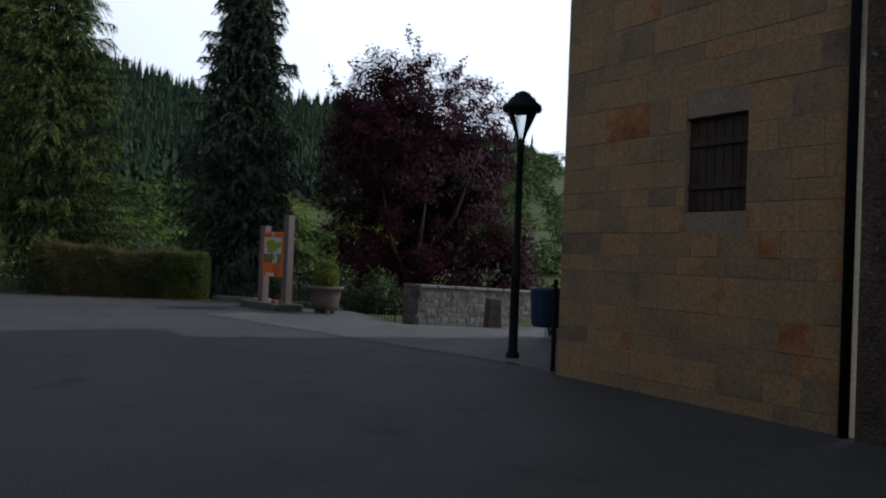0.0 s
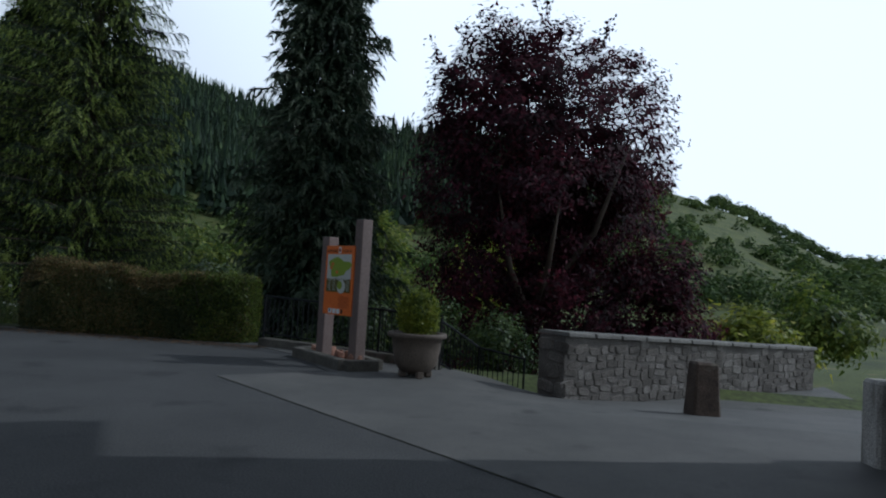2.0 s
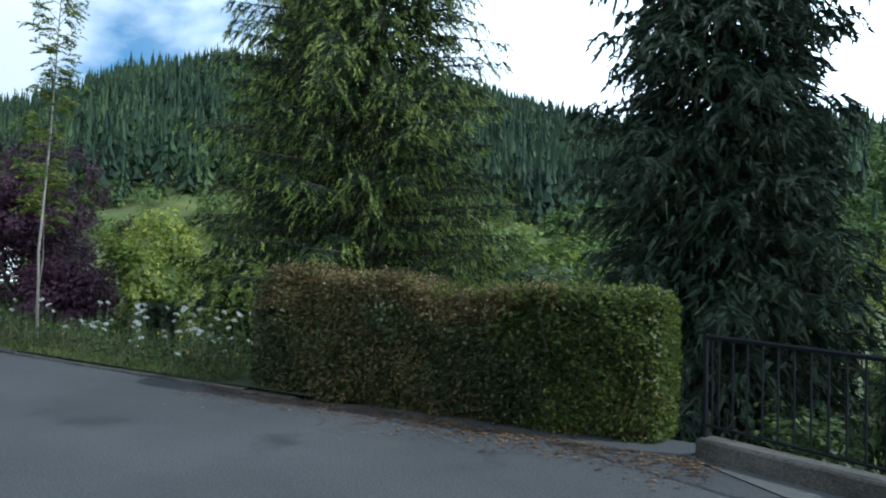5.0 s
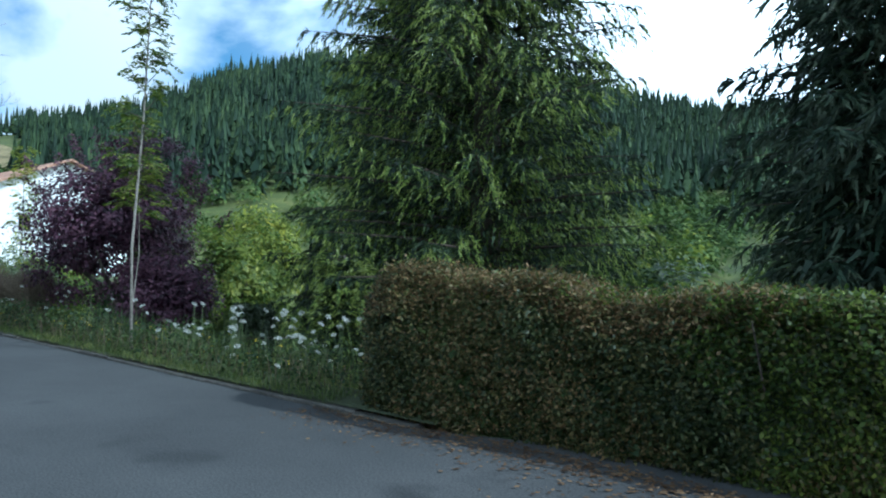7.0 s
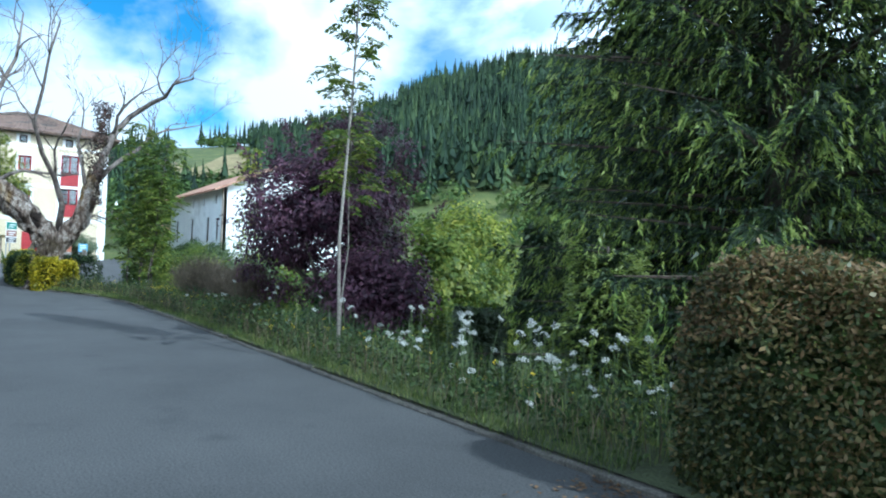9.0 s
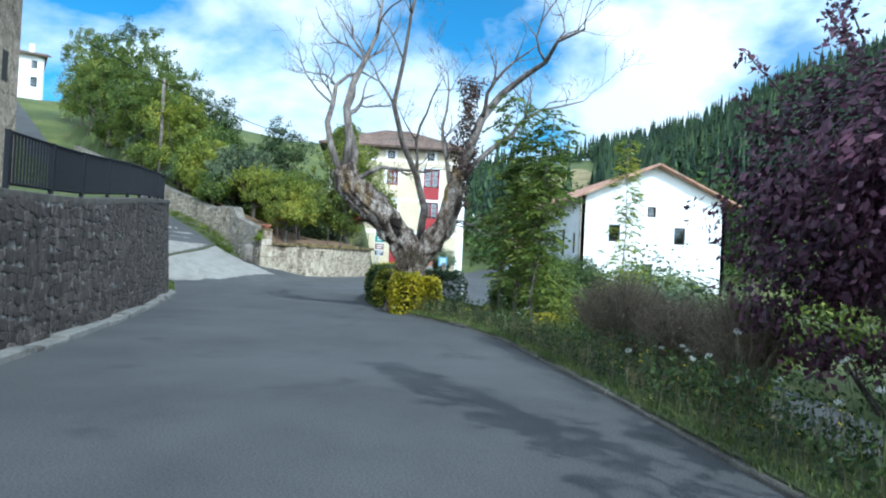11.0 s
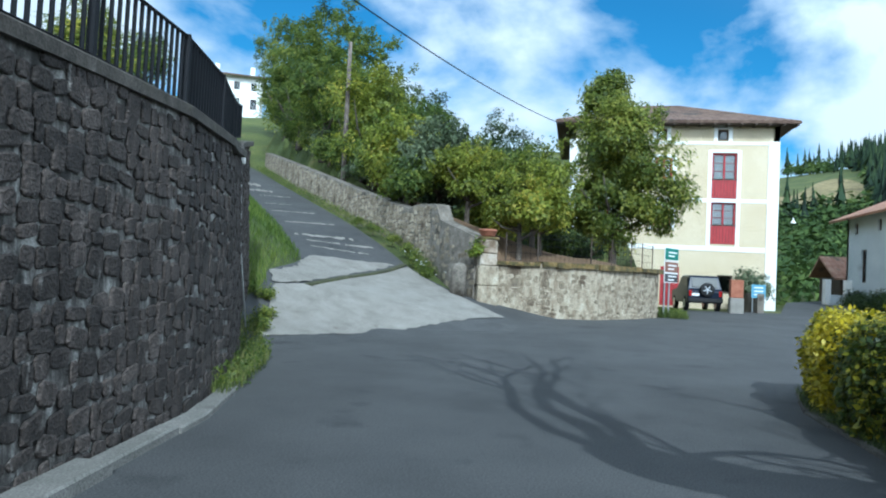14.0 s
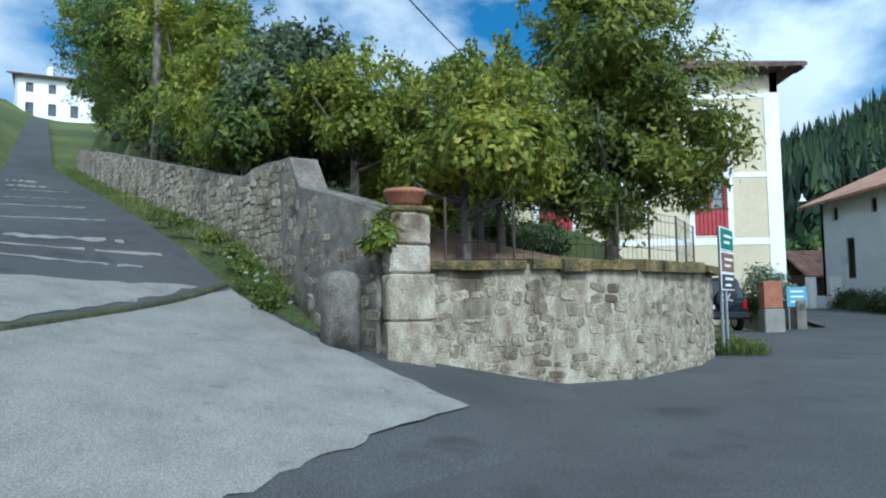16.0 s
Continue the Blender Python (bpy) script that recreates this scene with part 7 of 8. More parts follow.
def twiggy(name, place, h, r, label, seed, n=170):
    """A bare brown bush of many upright twigs."""
    rng = np.random.default_rng(seed)
    t = thing(name, place, label, "shrub")
    out = []
    for k in range(n):
        a, q = rng.uniform(0, 6.28), rng.random() ** 0.6
        top = np.array((math.cos(a) * r * q, math.sin(a) * r * q, h * rng.uniform(0.7, 1.05) * (1 - 0.25 * q)))
        mid = top * np.array((0.45, 0.45, 0.55)) + rng.normal(0, 0.03, 3)
        out.append(tube([(math.cos(a) * 0.12 * q, math.sin(a) * 0.12 * q, -0.1), mid, top], [0.011, 0.008, 0.003], 4))
        for _ in range(3):
            e = mid + (top - mid) * rng.uniform(0.2, 0.9)
            out.append(tube([e, e + rng.normal(0, 0.1, 3) + np.array((0, 0, 0.13))], [0.004, 0.0015], 3))
    v, f = merge(out)
    mesh_ob("twig_wood", v, f, M_DRYTWIG, t)["kind"] = "stuff"
    P, o = crown_points(rng, 1800, (0, 0, h * 0.6), (r, r, h * 0.42), 60, 0.1)
    quads_mesh("dry_leaves", leaves_at(rng, P, 0.04, 0.02, o), M_DRYBLADE, t)
    return t


twiggy("brown_shrub", on_land(-27.2, 21.2), 1.5, 0.95, "bare brown twiggy shrub on the verge", 81, 620)
twiggy("brown_shrub", on_land(-26.0, 21.6), 1.45, 0.8, "bare brown twiggy shrub on the verge", 82, 520)
twiggy("brown_shrub", on_land(-23.7, 21.2), 1.45, 0.6, "pale dry twiggy shrub on the verge", 83, 320)
shrub("dark_shrub", on_land(-20.9, 21.8), 1.35, 1.05, M_LEAFDARK, "low rounded dark green shrub", 9000, 0.05, 84)
conifer("small_spruce", on_land(-17.0, 22.4, -0.1), 1.8, 0.75, M_SPRUCE, "small dark conifer under the tall spruces", 85, crown_pow=1.1, boughs=110, twigs=10, droop=0.12, twig=0.3, hang=0.15, clusters=8, blade=0.06, wide=0.010, young=M_CYPRESSLIT)
shrub("green_shrub", on_land(-19.7, 23.4), 2.5, 0.85, M_LEAF, "leafy green shrub behind the plum", 17000, 0.055, 86)
shrub("green_shrub", on_land(-14.8, 23.5), 2.2, 0.9, M_LEAF, "leafy green shrub on the slope", 15000, 0.055, 87)
for k, (x, y, h, r, m, lb) in enumerate(((-34.85, 18.2, 0.93, 0.44, M_GOLD, "clipped golden shrub in front of the hollow tree"), (-34.95, 18.78, 0.85, 0.36, M_GOLD, "clipped golden shrub beside the hollow tree"), (-36.9, 17.95, 0.95, 0.55, M_GOLDDARK, "dark green and golden clipped shrub"), (-38.3, 17.95, 1.0, 0.7, M_LEAFDARK, "dark green clipped shrub on the island"), (-39.7, 17.95, 1.05, 0.75, M_GOLDDARK, "green and golden clipped shrub on the island"), (-41.1, 18.0, 1.05, 0.75, M_GOLDDARK, "dark green clipped shrub near the island's tip"), (-42.4, 18.1, 1.05, 0.75, M_GOLD, "golden clipped shrub near the island's tip"), (-43.5, 18.3, 1.05, 0.7, M_GOLD, "golden clipped shrub at the island's tip"), (-33.0, 21.3, 0.7, 0.5, M_GOLD, "small golden shrub among the grass"), (-37.2, 19.4, 1.0, 0.7, M_LEAFDARK, "dark green shrub behind the hollow tree"))):
    t = thing("golden_shrub" if m is M_GOLD else "clipped_shrub", (x, y, 0.0 if y < 20 else on_land(x, y)[2]), lb, "shrub")
    rb = np.random.default_rng(90 + k)
    P, o = hedge_places(rb, (-r * 0.95, 0), (r * 0.95, 0), r * 1.7, h, 4600)
    quads_mesh("leaves", leaves_at(rb, P, 0.08, 0.05, o, 0.0, loose=0.75), m, t)
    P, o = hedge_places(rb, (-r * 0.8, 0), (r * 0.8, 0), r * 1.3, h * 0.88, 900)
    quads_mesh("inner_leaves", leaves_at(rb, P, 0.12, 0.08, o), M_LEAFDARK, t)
    v, f = limbs(rb, (0, 0, -0.1), (0, 0, h * 0.4), 0.03, r * 0.5, 6, h * 0.4)
    mesh_ob("stem", v, f, M_BARK, t)

for k, (x, y, h, r, m) in enumerate(((-33, 28.6, 3.4, 1.6, M_LEAF), (-29.5, 28.8, 3.0, 1.5, M_LEAFDARK), (-37, 28.4, 2.2, 1.3, M_LEAFDARK), (-40.5, 28.4, 2.6, 1.4, M_LEAF), (-46, 28.6, 2.4, 1.4, M_LEAF), (-52, 28.7, 2.2, 1.3, M_LEAFDARK), (-58, 29.2, 2.4, 1.5, M_LEAF), (-64, 29.8, 2.2, 1.5, M_LEAFDARK), (-71, 31.2, 1.8, 1.4, M_LEAFDARK), (-78, 32.0, 1.6, 1.5, M_LEAFDARK), (-80.6, 31.9, 2.1, 1.4, M_LEAFDARK), (-83.4, 32.5, 2.1, 1.4, M_LEAFDARK), (-25, 28.8, 1.5, 1.0, M_LEAF))):
    shrub("roadside_shrub", on_land(x, y), h, r, m, "leafy green shrub beside the lower road", 9000, 0.12, 110 + k)
shrub("yard_shrub", (-71.7, 23.2, 0.35), 2.5, 1.25, M_GREYLEAF, "grey-green shrub at the yard wall", 9000, 0.11, 130)
for k, (x, y, h, r) in enumerate(((-6.2, 22.6, 1.9, 1.0), (-4.9, 21.6, 1.7, 0.9), (-3.4, 21.3, 1.6, 0.9), (-1.9, 21.6, 1.7, 0.9), (-4.2, 23.4, 2.3, 1.1), (-0.2, 22.4, 1.5, 0.9), (1.6, 23.8, 1.6, 1.0), (3.2, 25.6, 1.9, 1.1), (-2.4, 24.0, 2.2, 1.1))):
    shrub("undergrowth_shrub", on_land(x, y), h, r, M_LEAFDARK, "dark green undergrowth shrub behind the fence", 6000, 0.08, 400 + k, 110)
for k, s_ in enumerate((12.5, 15, 17.5, 20, 22.5, 25, 27.5, 30, 33, 36, 39, 42)):
    x, y = lane_pt(s_, interp(s_, [10, 22, 45], [6.0, 5.5, 5.0]) + 0.5 * (k % 2))
    shrub("wall_shrub", (x, y, garden_z(x, y) - 0.1), 1.9 + 0.4 * (k % 3), 1.4, (M_LEAF, M_LEAFYELLOW, M_LEAF, M_GREYLEAF)[k % 4], "leafy shrub growing behind the lane wall", 7000, 0.15, 420 + k, 120)
for k, (x, y, h, r, m) in enumerate(((-36.6, 21.9, 3.2, 0.9, M_LEAF), (-35.2, 22.3, 3.0, 0.9, M_LEAF), (-33.9, 21.9, 2.6, 0.8, M_LEAF), (-38.2, 21.6, 2.2, 0.8, M_LEAF))):
    shrub("willow_shrub", on_land(x, y), h, r, m, "tall leafy willow shrub among the saplings", 15000, 0.09, 460 + k, 130)
slender("ash_sapling", on_land(-18.6, 21.0), 3.2, 0.66, 0.8, M_LEAF, "small ash sapling with a bushy head", 133, 1500, 0.1, (0.1, 0.0), 0.013)
broadleaf("bank_tree", (-90.0, -24.5, land_z(-90.0, -24.5)), 8.5, 3.0, M_LEAF, "tree on the bank above the lane", 9000, 0.26, None, 54, 120, 0.45)
for k, (x, y, h, r, m) in enumerate(((-30.6, 22.4, 2.5, 1.1, M_LEAF), (-29.0, 22.9, 2.8, 1.3, M_GREYLEAF), (-27.6, 23.0, 2.2, 1.1, M_LEAF), (-32.3, 22.2, 1.5, 0.8, M_LEAFYELLOW), (-34.6, 21.6, 1.2, 0.7, M_LEAF))):
    shrub("willow_shrub", on_land(x, y), h, r, m, "leafy willow shrub behind the verge", 11000, 0.08, 450 + k, 130)
for k, (s_, c_, h, r) in enumerate(((28, 10, 9, 3.2), (36, 11, 10, 3.4), (44, 10, 11, 3.6), (50, 9, 11, 3.6), (57, 8, 11, 3.6), (63, 7, 10, 3.4), (40, 17, 9, 3.4), (50, 16, 10, 3.6), (60, 15, 10, 3.8), (34, 20, 8, 3.2))):
    x, y = lane_pt(s_, c_)
    broadleaf("hill_tree", (x, y, land_z(x, y) - 0.2), h, r, (M_LEAF, M_LEAFDARK, M_LEAFYELLOW)[k % 3], "tall leafy tree on the slope above the garden", 12000, 0.24, 0.4, 470 + k, 200, 0.36, group="trees along the lane", bottom=-0.95)
for k, (x, y, h, r) in enumerate(((-66.5, 13.4, 2.0, 1.2), (-69.0, 11.5, 2.4, 1.4), (-70.5, 15.2, 2.2, 1.3), (-71.5, 8.0, 2.4, 1.6), (-75.0, 9.8, 2.8, 1.8), (-76.0, 6.0, 3.0, 1.8), (-67.5, 9.0, 2.2, 1.3))):
    shrub("garden_shrub", (x, y, garden_z(x, y) - 0.2), h, r, M_LEAFDARK if k % 3 else M_LEAF, "dark leafy shrub at the back of the garden", 8000, 0.13, 500 + k, 120)
for k, (x, y, h, r, m) in enumerate(((-19, 30.5, 5.0, 1.9, M_LEAF), (-22, 33, 5.4, 2.1, M_LEAF), (-17, 34, 5.6, 2.1, M_LEAF), (-20.5, 38, 6, 2.3, M_LEAF), (-10.2, 33, 5, 2.0, M_LEAF), (-11.5, 38, 6, 2.3, M_LEAF), (-7.6, 40, 6, 2.3, M_LEAF), (-4.6, 34, 4.5, 1.9, M_LEAF), (-13.6, 31.5, 4.6, 1.8, M_LEAFDARK), (-24.5, 37, 6, 2.3, M_LEAF), (-27.0, 28.3, 4.5, 1.5, M_LEAF), (-29.8, 31.2, 5.0, 1.8, M_LEAF), (-15.4, 36.0, 5.2, 1.9, M_LEAF))):
    broadleaf("valley_bush", on_land(x, y), h, r, m, "light green leafy bush in the valley", 8000, 0.17, 0.2, 520 + k, 110, 0.3, "shrub", group="bushes in the valley", bottom=-0.95)
for k, (x, y, h, r) in enumerate(((-84, 2, 9.5, 3.2), (-90, 4, 10, 3.2), (-92, -4, 10, 3.4), (-77.5, 3.0, 6.8, 2.6), (-86, -5, 8, 3.0), (-98, 0, 9, 3.4), (-81, 7.5, 6, 2.6), (-89, 10, 7, 3.0), (-97, 8, 8, 3.2), (-100, -8, 9, 3.4))):
    broadleaf("hill_tree", (x, y, land_z(x, y) - 0.2), h, r, (M_LEAF, M_LEAFYELLOW, M_LEAFDARK)[k % 3], "tall leafy tree on the slope above the garden", 9000, 0.24, 0.4, 540 + k, 150, 0.36, group="trees along the lane", bottom=-0.95)
slender("birch", on_land(-47.0, 28.6), 7.6, 0.15, 1.0, M_LEAFYELLOW, "light green young tree beside the lower road", 131, 3600, 0.16)

# ---- middle distance trees ----
for k, (x, y, h, r, m) in enumerate(((-39.5, 38, 6.5, 2.6, M_LEAFYELLOW), (-31, 44, 9.5, 3.4, M_LEAF), (-49, 44.5, 7.0, 2.8, M_LEAFYELLOW), (-27, 36, 6.0, 2.4, M_LEAF), (-57, 48, 8, 3.4, M_LEAF), (-38, 56, 10, 3.8, M_LEAFYELLOW), (-68, 58, 9, 3.8, M_LEAF), (-4.0, 44, 8.0, 3.4, M_LEAFYELLOW), (-12, 52, 9.0, 3.6, M_LEAF), (8.5, 42, 5.0, 2.6, M_LEAFYELLOW), (13, 48, 6.0, 3.2, M_LEAF), (-70, 48, 9, 3.5, M_LEAFDARK), (-80, 54, 10, 4, M_LEAF))):
    broadleaf("valley_tree", on_land(x, y), h, r, m, "light green broadleaved tree in the valley", 7000, 0.3, None, 140 + k, 110, 0.5, group="trees in the valley")

# ---- trees of the garden and the lane ----
spots = [(6.8, 8.2, 3.4, 1.7, M_LEAFYELLOW), (9, 9.8, 4.4, 1.9, M_LEAF), (10.2, 7.6, 3.6, 1.7, M_LEAFYELLOW), (13, 7.4, 4.6, 2.1, M_GREYLEAF), (16, 6.8, 4.6, 2.1, M_LEAFYELLOW), (18.5, 7.8, 6.2, 2.5, M_LEAF), (22, 6.2, 6.4, 2.5, M_LEAFYELLOW), (26, 7.5, 9.8, 3.3, M_LEAF), (30, 5.4, 9.5, 3.1, M_LEAF), (34, 7.2, 13, 3.6, M_LEAF), (38, 5.0, 10, 3.3, M_LEAF), (42, 7.5, 15, 4, M_LEAFDARK), (46, 5.0, 11, 3.5, M_LEAF), (24, 12, 8, 3.2, M_GREYLEAF), (18, 14.5, 6, 2.6, M_LEAFDARK), (32, 13, 11, 4, M_LEAFDARK), (14, 11, 5, 2.2, M_LEAFYELLOW), (52, 6, 11, 3.7, M_LEAFDARK)]
for k, (s, c, h, r, m) in enumerate(spots):
    x, y = lane_pt(s, c)
    h *= 0.86 if s < 20 else 1.0
    broadleaf("garden_tree", (x, y, max(garden_z(x, y), land_z(x, y)) - 0.1), h, r, m, "leafy green tree behind the lane wall", 17000 if s < 12 else 17000, 0.115 if s < 12 else 0.17, 1.3 if s < 12 else 0.35, 30 + k, 60 if s < 12 else 150, 0.22 if s < 12 else 0.27, group="trees along the lane", bottom=-0.85 if s < 12 else -0.95, core=0.2 if s < 12 else 0.5, sprigs=45)
broadleaf("walnut_tree", (-62.3, 15.9, 1.8), 7.3, 2.85, M_WALNUT, "full green tree in front of the cream house", 64000, 0.135, 1.1, 50, 260, 0.28, bottom=-0.9, core=0.5, sprigs=80, spire=(0.1, -0.4, 1.0, 1.0))
broadleaf("fruit_tree", (-58.6, 13.2, 1.8), 4.3, 1.5, M_LEAFYELLOW, "small yellowing fruit tree behind the garden wall", 9000, 0.11, 1.6, 51, 45, 0.2, core=0.2, sprigs=40)
broadleaf("bank_tree", (-72, -16, land_z(-72, -16)), 9.0, 3.2, M_LEAFYELLOW, "tree on the bank above the lane", 9000, 0.25, None, 52, 120, 0.45)
broadleaf("bank_tree", (-88, -28, land_z(-88, -28)), 9.0, 3.6, M_LEAF, "tree on the bank above the lane", 9000, 0.28, None, 53, 120, 0.5)

# ---- the hollow tree ----
def gnarled(path, radii, sides, seed, rough, hollow=None):
    """A thick old limb: its skin is lumpy, ridged along the grain, and may sink into a hollow."""
    pts = [Vector(p) for p in path]
    n, vs, fs = 0, [], []
    rings = []
    for i in range(len(pts) - 1):
        m = max(4, int((pts[i + 1] - pts[i]).length / 0.05))
        for k in range(m + (i == len(pts) - 2)):
            t = k / m
            p0, p1, p2, p3 = pts[max(i - 1, 0)], pts[i], pts[i + 1], pts[min(i + 2, len(pts) - 1)]
            p = 0.5 * ((2 * p1) + (p2 - p0) * t + (2 * p0 - 5 * p1 + 4 * p2 - p3) * t * t + (3 * p1 - p0 - 3 * p2 + p3) * t ** 3)
            rings.append((p, radii[i] + (radii[i + 1] - radii[i]) * t))
    side = Vector((1, 0, 0))
    for i, (p, r) in enumerate(rings):
        d = (rings[min(i + 1, len(rings) - 1)][0] - rings[max(i - 1, 0)][0]).normalized()
        side = (side - d * side.dot(d)).normalized()
        up = d.cross(side)
        for k in range(sides):
            a = 2 * math.pi * k / sides
            o = side * math.cos(a) + up * math.sin(a)
            q = p + o * r
            lump = noise.fractal(q * 2.6 + Vector((seed, 0, 0)), 1.0, 2.0, 5) * 0.22 + noise.noise(q * 9.0) * 0.05
            ridge = noise.noise(Vector((a * 4.0 + seed, i * 0.04, seed))) * 0.2 + noise.noise(Vector((a * 11.0, i * 0.06, seed))) * 0.16
            rr = r * (1 + rough * (lump + ridge))
            q = p + o * rr
            if hollow:
                c, size, deep, marks = hollow
                e = (q - Vector(c))
                w = (e.x / size[0]) ** 2 + (e.y / size[1]) ** 2 + (e.z / size[2]) ** 2
                if w < 1 and o.x > 0.0:
                    q -= o * deep * (1 - w) ** 0.4 * min(1.0, 2.2 * o.x) * r
                    if w < 0.72:
                        marks.add(len(vs))
            vs.append(q)
    m = len(rings)
    for i in range(m - 1):
        for k in range(sides):
            j = (k + 1) % sides
            fs.append((i * sides + k, i * sides + j, (i + 1) * sides + j, (i + 1) * sides + k))
    fs += [tuple(range(sides - 1, -1, -1)), tuple(range((m - 1) * sides, m * sides))]
    return vs, fs


def bare_limb(rng, start, way, length, radius, depth=0):
    """A dead limb with forks and fine twigs, as tubes."""
    p, d, out, pts, rad = Vector(start), Vector(way).normalized(), [], [Vector(start)], [radius]
    n = 7 if depth < 2 else 4
    for k in range(n):
        d = (d + Vector(rng.normal(0, 0.27 if depth < 2 else 0.2, 3)) + Vector((0, 0, 0.09))).normalized()
        p = p + d * (length / n)
        pts.append(p.copy())
        rad.append(max(0.004, radius * (1 - 0.82 * (k + 1) / n)))
    out.append(tube(pts, rad, 8 if depth == 0 else (6 if depth == 1 else 4)))
    if depth < 3:
        for k in range(rng.integers(5, 8) if depth < 2 else 3):
            i = int(rng.integers(2, n + 1))
            a = Vector(rng.normal(0, 1, 3))
            a = (a - d * a.dot(d)).normalized()
            q = ((pts[i] - pts[i - 1]).normalized() * 0.75 + a * 0.8 + Vector((0, 0, 0.2))).normalized()
            out += bare_limb(rng, pts[i], q, length * rng.uniform(0.28, 0.5), rad[i] * 0.6, depth + 1)
    return out


old = thing("hollow_tree", (-35.8, 18.3, 0.0), "ancient pollarded tree with a hollow split trunk and bare limbs", "tree")
cavity = set()
v, f = gnarled([(0.0, 0.1, -0.3), (0.05, 0.05, 0.35), (0.0, 0.0, 1.2), (0.0, -0.22, 1.9), (0.15, -0.85, 2.62), (0.35, -1.6, 3.2), (0.45, -1.95, 3.8)], [0.50, 0.33, 0.30, 0.37, 0.38, 0.34, 0.25], 80, 3.0, 1.2, ((0.45, -0.36, 2.3), (0.8, 0.26, 0.42), 0.85, cavity))
ot = mesh_ob("trunk", v, f, M_OLDBARK, old, smooth=True)
# the hollow's darkness is put into the wood colour of its faces
ot.data.materials.append(M_HOLLOWDARK)
for p in ot.data.polygons:
    if cavity.issuperset(p.vertices):
        p.material_index = 1
v, f = gnarled([(0.0, 0.0, 0.9), (0.1, 0.42, 1.7), (0.3, 0.85, 2.35), (0.45, 1.05, 3.0), (0.5, 1.2, 3.9)], [0.29, 0.30, 0.28, 0.25, 0.18], 44, 8.0, 1.0)
mesh_ob("limb", v, f, M_OLDBARK, old, smooth=True)
v, f = gnarled([(0.25, -0.62, -0.25), (0.2, -0.42, 0.3), (0.1, -0.2, 0.9), (0.0, -0.1, 1.3)], [0.2, 0.16, 0.16, 0.15], 18, 5.0, 0.9)
mesh_ob("root", v, f, M_OLDBARK, old, smooth=True)
rng = np.random.default_rng(77)
for st, way, L, r in (((0.4, -1.95, 3.6), (0.1, -0.55, 0.85), 5.2, 0.15), ((0.45, -1.85, 3.7), (0.0, -0.12, 1.0), 5.8, 0.19), ((0.45, -1.7, 3.6), (-0.2, 0.22, 1.0), 5.4, 0.17), ((0.4, -1.6, 3.4), (0.1, 0.75, 0.9), 3.0, 0.10), ((-0.2, 0.25, 1.8), (0.0, 0.05, 1.0), 7.6, 0.16), ((0.5, 1.2, 3.7), (0.0, 0.05, 1.0), 6.0, 0.21), ((0.5, 1.25, 3.6), (0.2, 0.6, 0.85), 4.4, 0.13), ((0.45, 1.05, 3.2), (0.1, -0.6, 0.8), 3.4, 0.11), ((-0.1, 0.5, 1.8), (-0.2, 0.6, 0.7), 2.2, 0.08)):
    v, f = merge(bare_limb(rng, st, way, L, r * 0.7))
    mesh_ob("bare_limb", v, f, M_DEADWOOD, old, smooth=True)
zz, aa = rng.uniform(2.9, 6.4, 2600), rng.uniform(0, 6.28, 2600)
o = np.stack([np.cos(aa), np.sin(aa), np.zeros(2600)], 1)
P = np.stack([0.48 + 0 * zz, 1.05 + 0.06 * zz, zz], 1) + o * (0.24 + 0.1 * np.sin(zz * 3.1) + rng.normal(0, 0.07, 2600))[:, None]
quads_mesh("ivy", leaves_at(rng, P, 0.08, 0.06, o, 0.3), M_IVY, old, "dark reddish climbing leaves on one limb")
P, o = crown_points(rng, 2400, (0.0, 0.1, 1.3), (0.5, 0.42, 0.7), 50, 0.1)
quads_mesh("dry_shoots", leaves_at(rng, P, 0.22, 0.012, o, 0.5), M_DRYBLADE, old)

# ---- grass, flowers and litter ----
def blades(name, places, rng, high, wide, mat, label, lean=0.35):
    n = len(places)
    a = rng.uniform(0, 6.28, n)
    h = (high * rng.uniform(0.45, 1.3, n))[:, None]
    d = np.stack([np.cos(a), np.sin(a), np.zeros(n)], 1)
    s = np.stack([-np.sin(a), np.cos(a), np.zeros(n)], 1) * (wide * rng.uniform(0.7, 1.3, n))[:, None]
    up = np.array((0, 0, 1.0))
    mid = places + up * h * 0.55 + d * h * lean * rng.uniform(0, 0.6, (n, 1))
    tip = places + up * h + d * h * lean * rng.uniform(0.4, 1.5, (n, 1))
    ob = quads_mesh(name, np.stack([places - s, mid - s * 0.6, tip, mid + s * 0.6], 1), mat)
    return tagged(ob, label, "grass", "", "stuff")


def scatter(rng, n, place, keep=None):
    out = []
    while len(out) < n:
        q = place()
        if q is not None:
            out.append(q)
    return np.array(out)


rng = np.random.default_rng(200)


def verge_spot(near=0.0, far=3.6, x0=-44.3, x1=-12.0, power=1.6):
    x = rng.uniform(x0, x1)
    y = kerb_y(x) + 0.03 + near + (far - near) * rng.random() ** power
    return (x, y, verge_z(x, y) - 0.01) if inside_ok(x, y) else None


def inside_ok(x, y):
    return not (x < -42 and y > 20.5)


blades("kerb_grass", scatter(rng, 5000, lambda: verge_spot(-0.1, 0.12)), rng, 0.1, 0.005, M_BLADE, "short grass hanging over the kerb", 0.6)
blades("verge_grass", scatter(rng, 40000, verge_spot), rng, 0.12, 0.006, M_BLADE, "long rough grass on the verge")
blades("verge_weeds", scatter(rng, 2200, lambda: verge_spot(0.35, 3.0)), rng, 0.5, 0.008, M_BLADE, "tall weeds on the verge", 0.3)
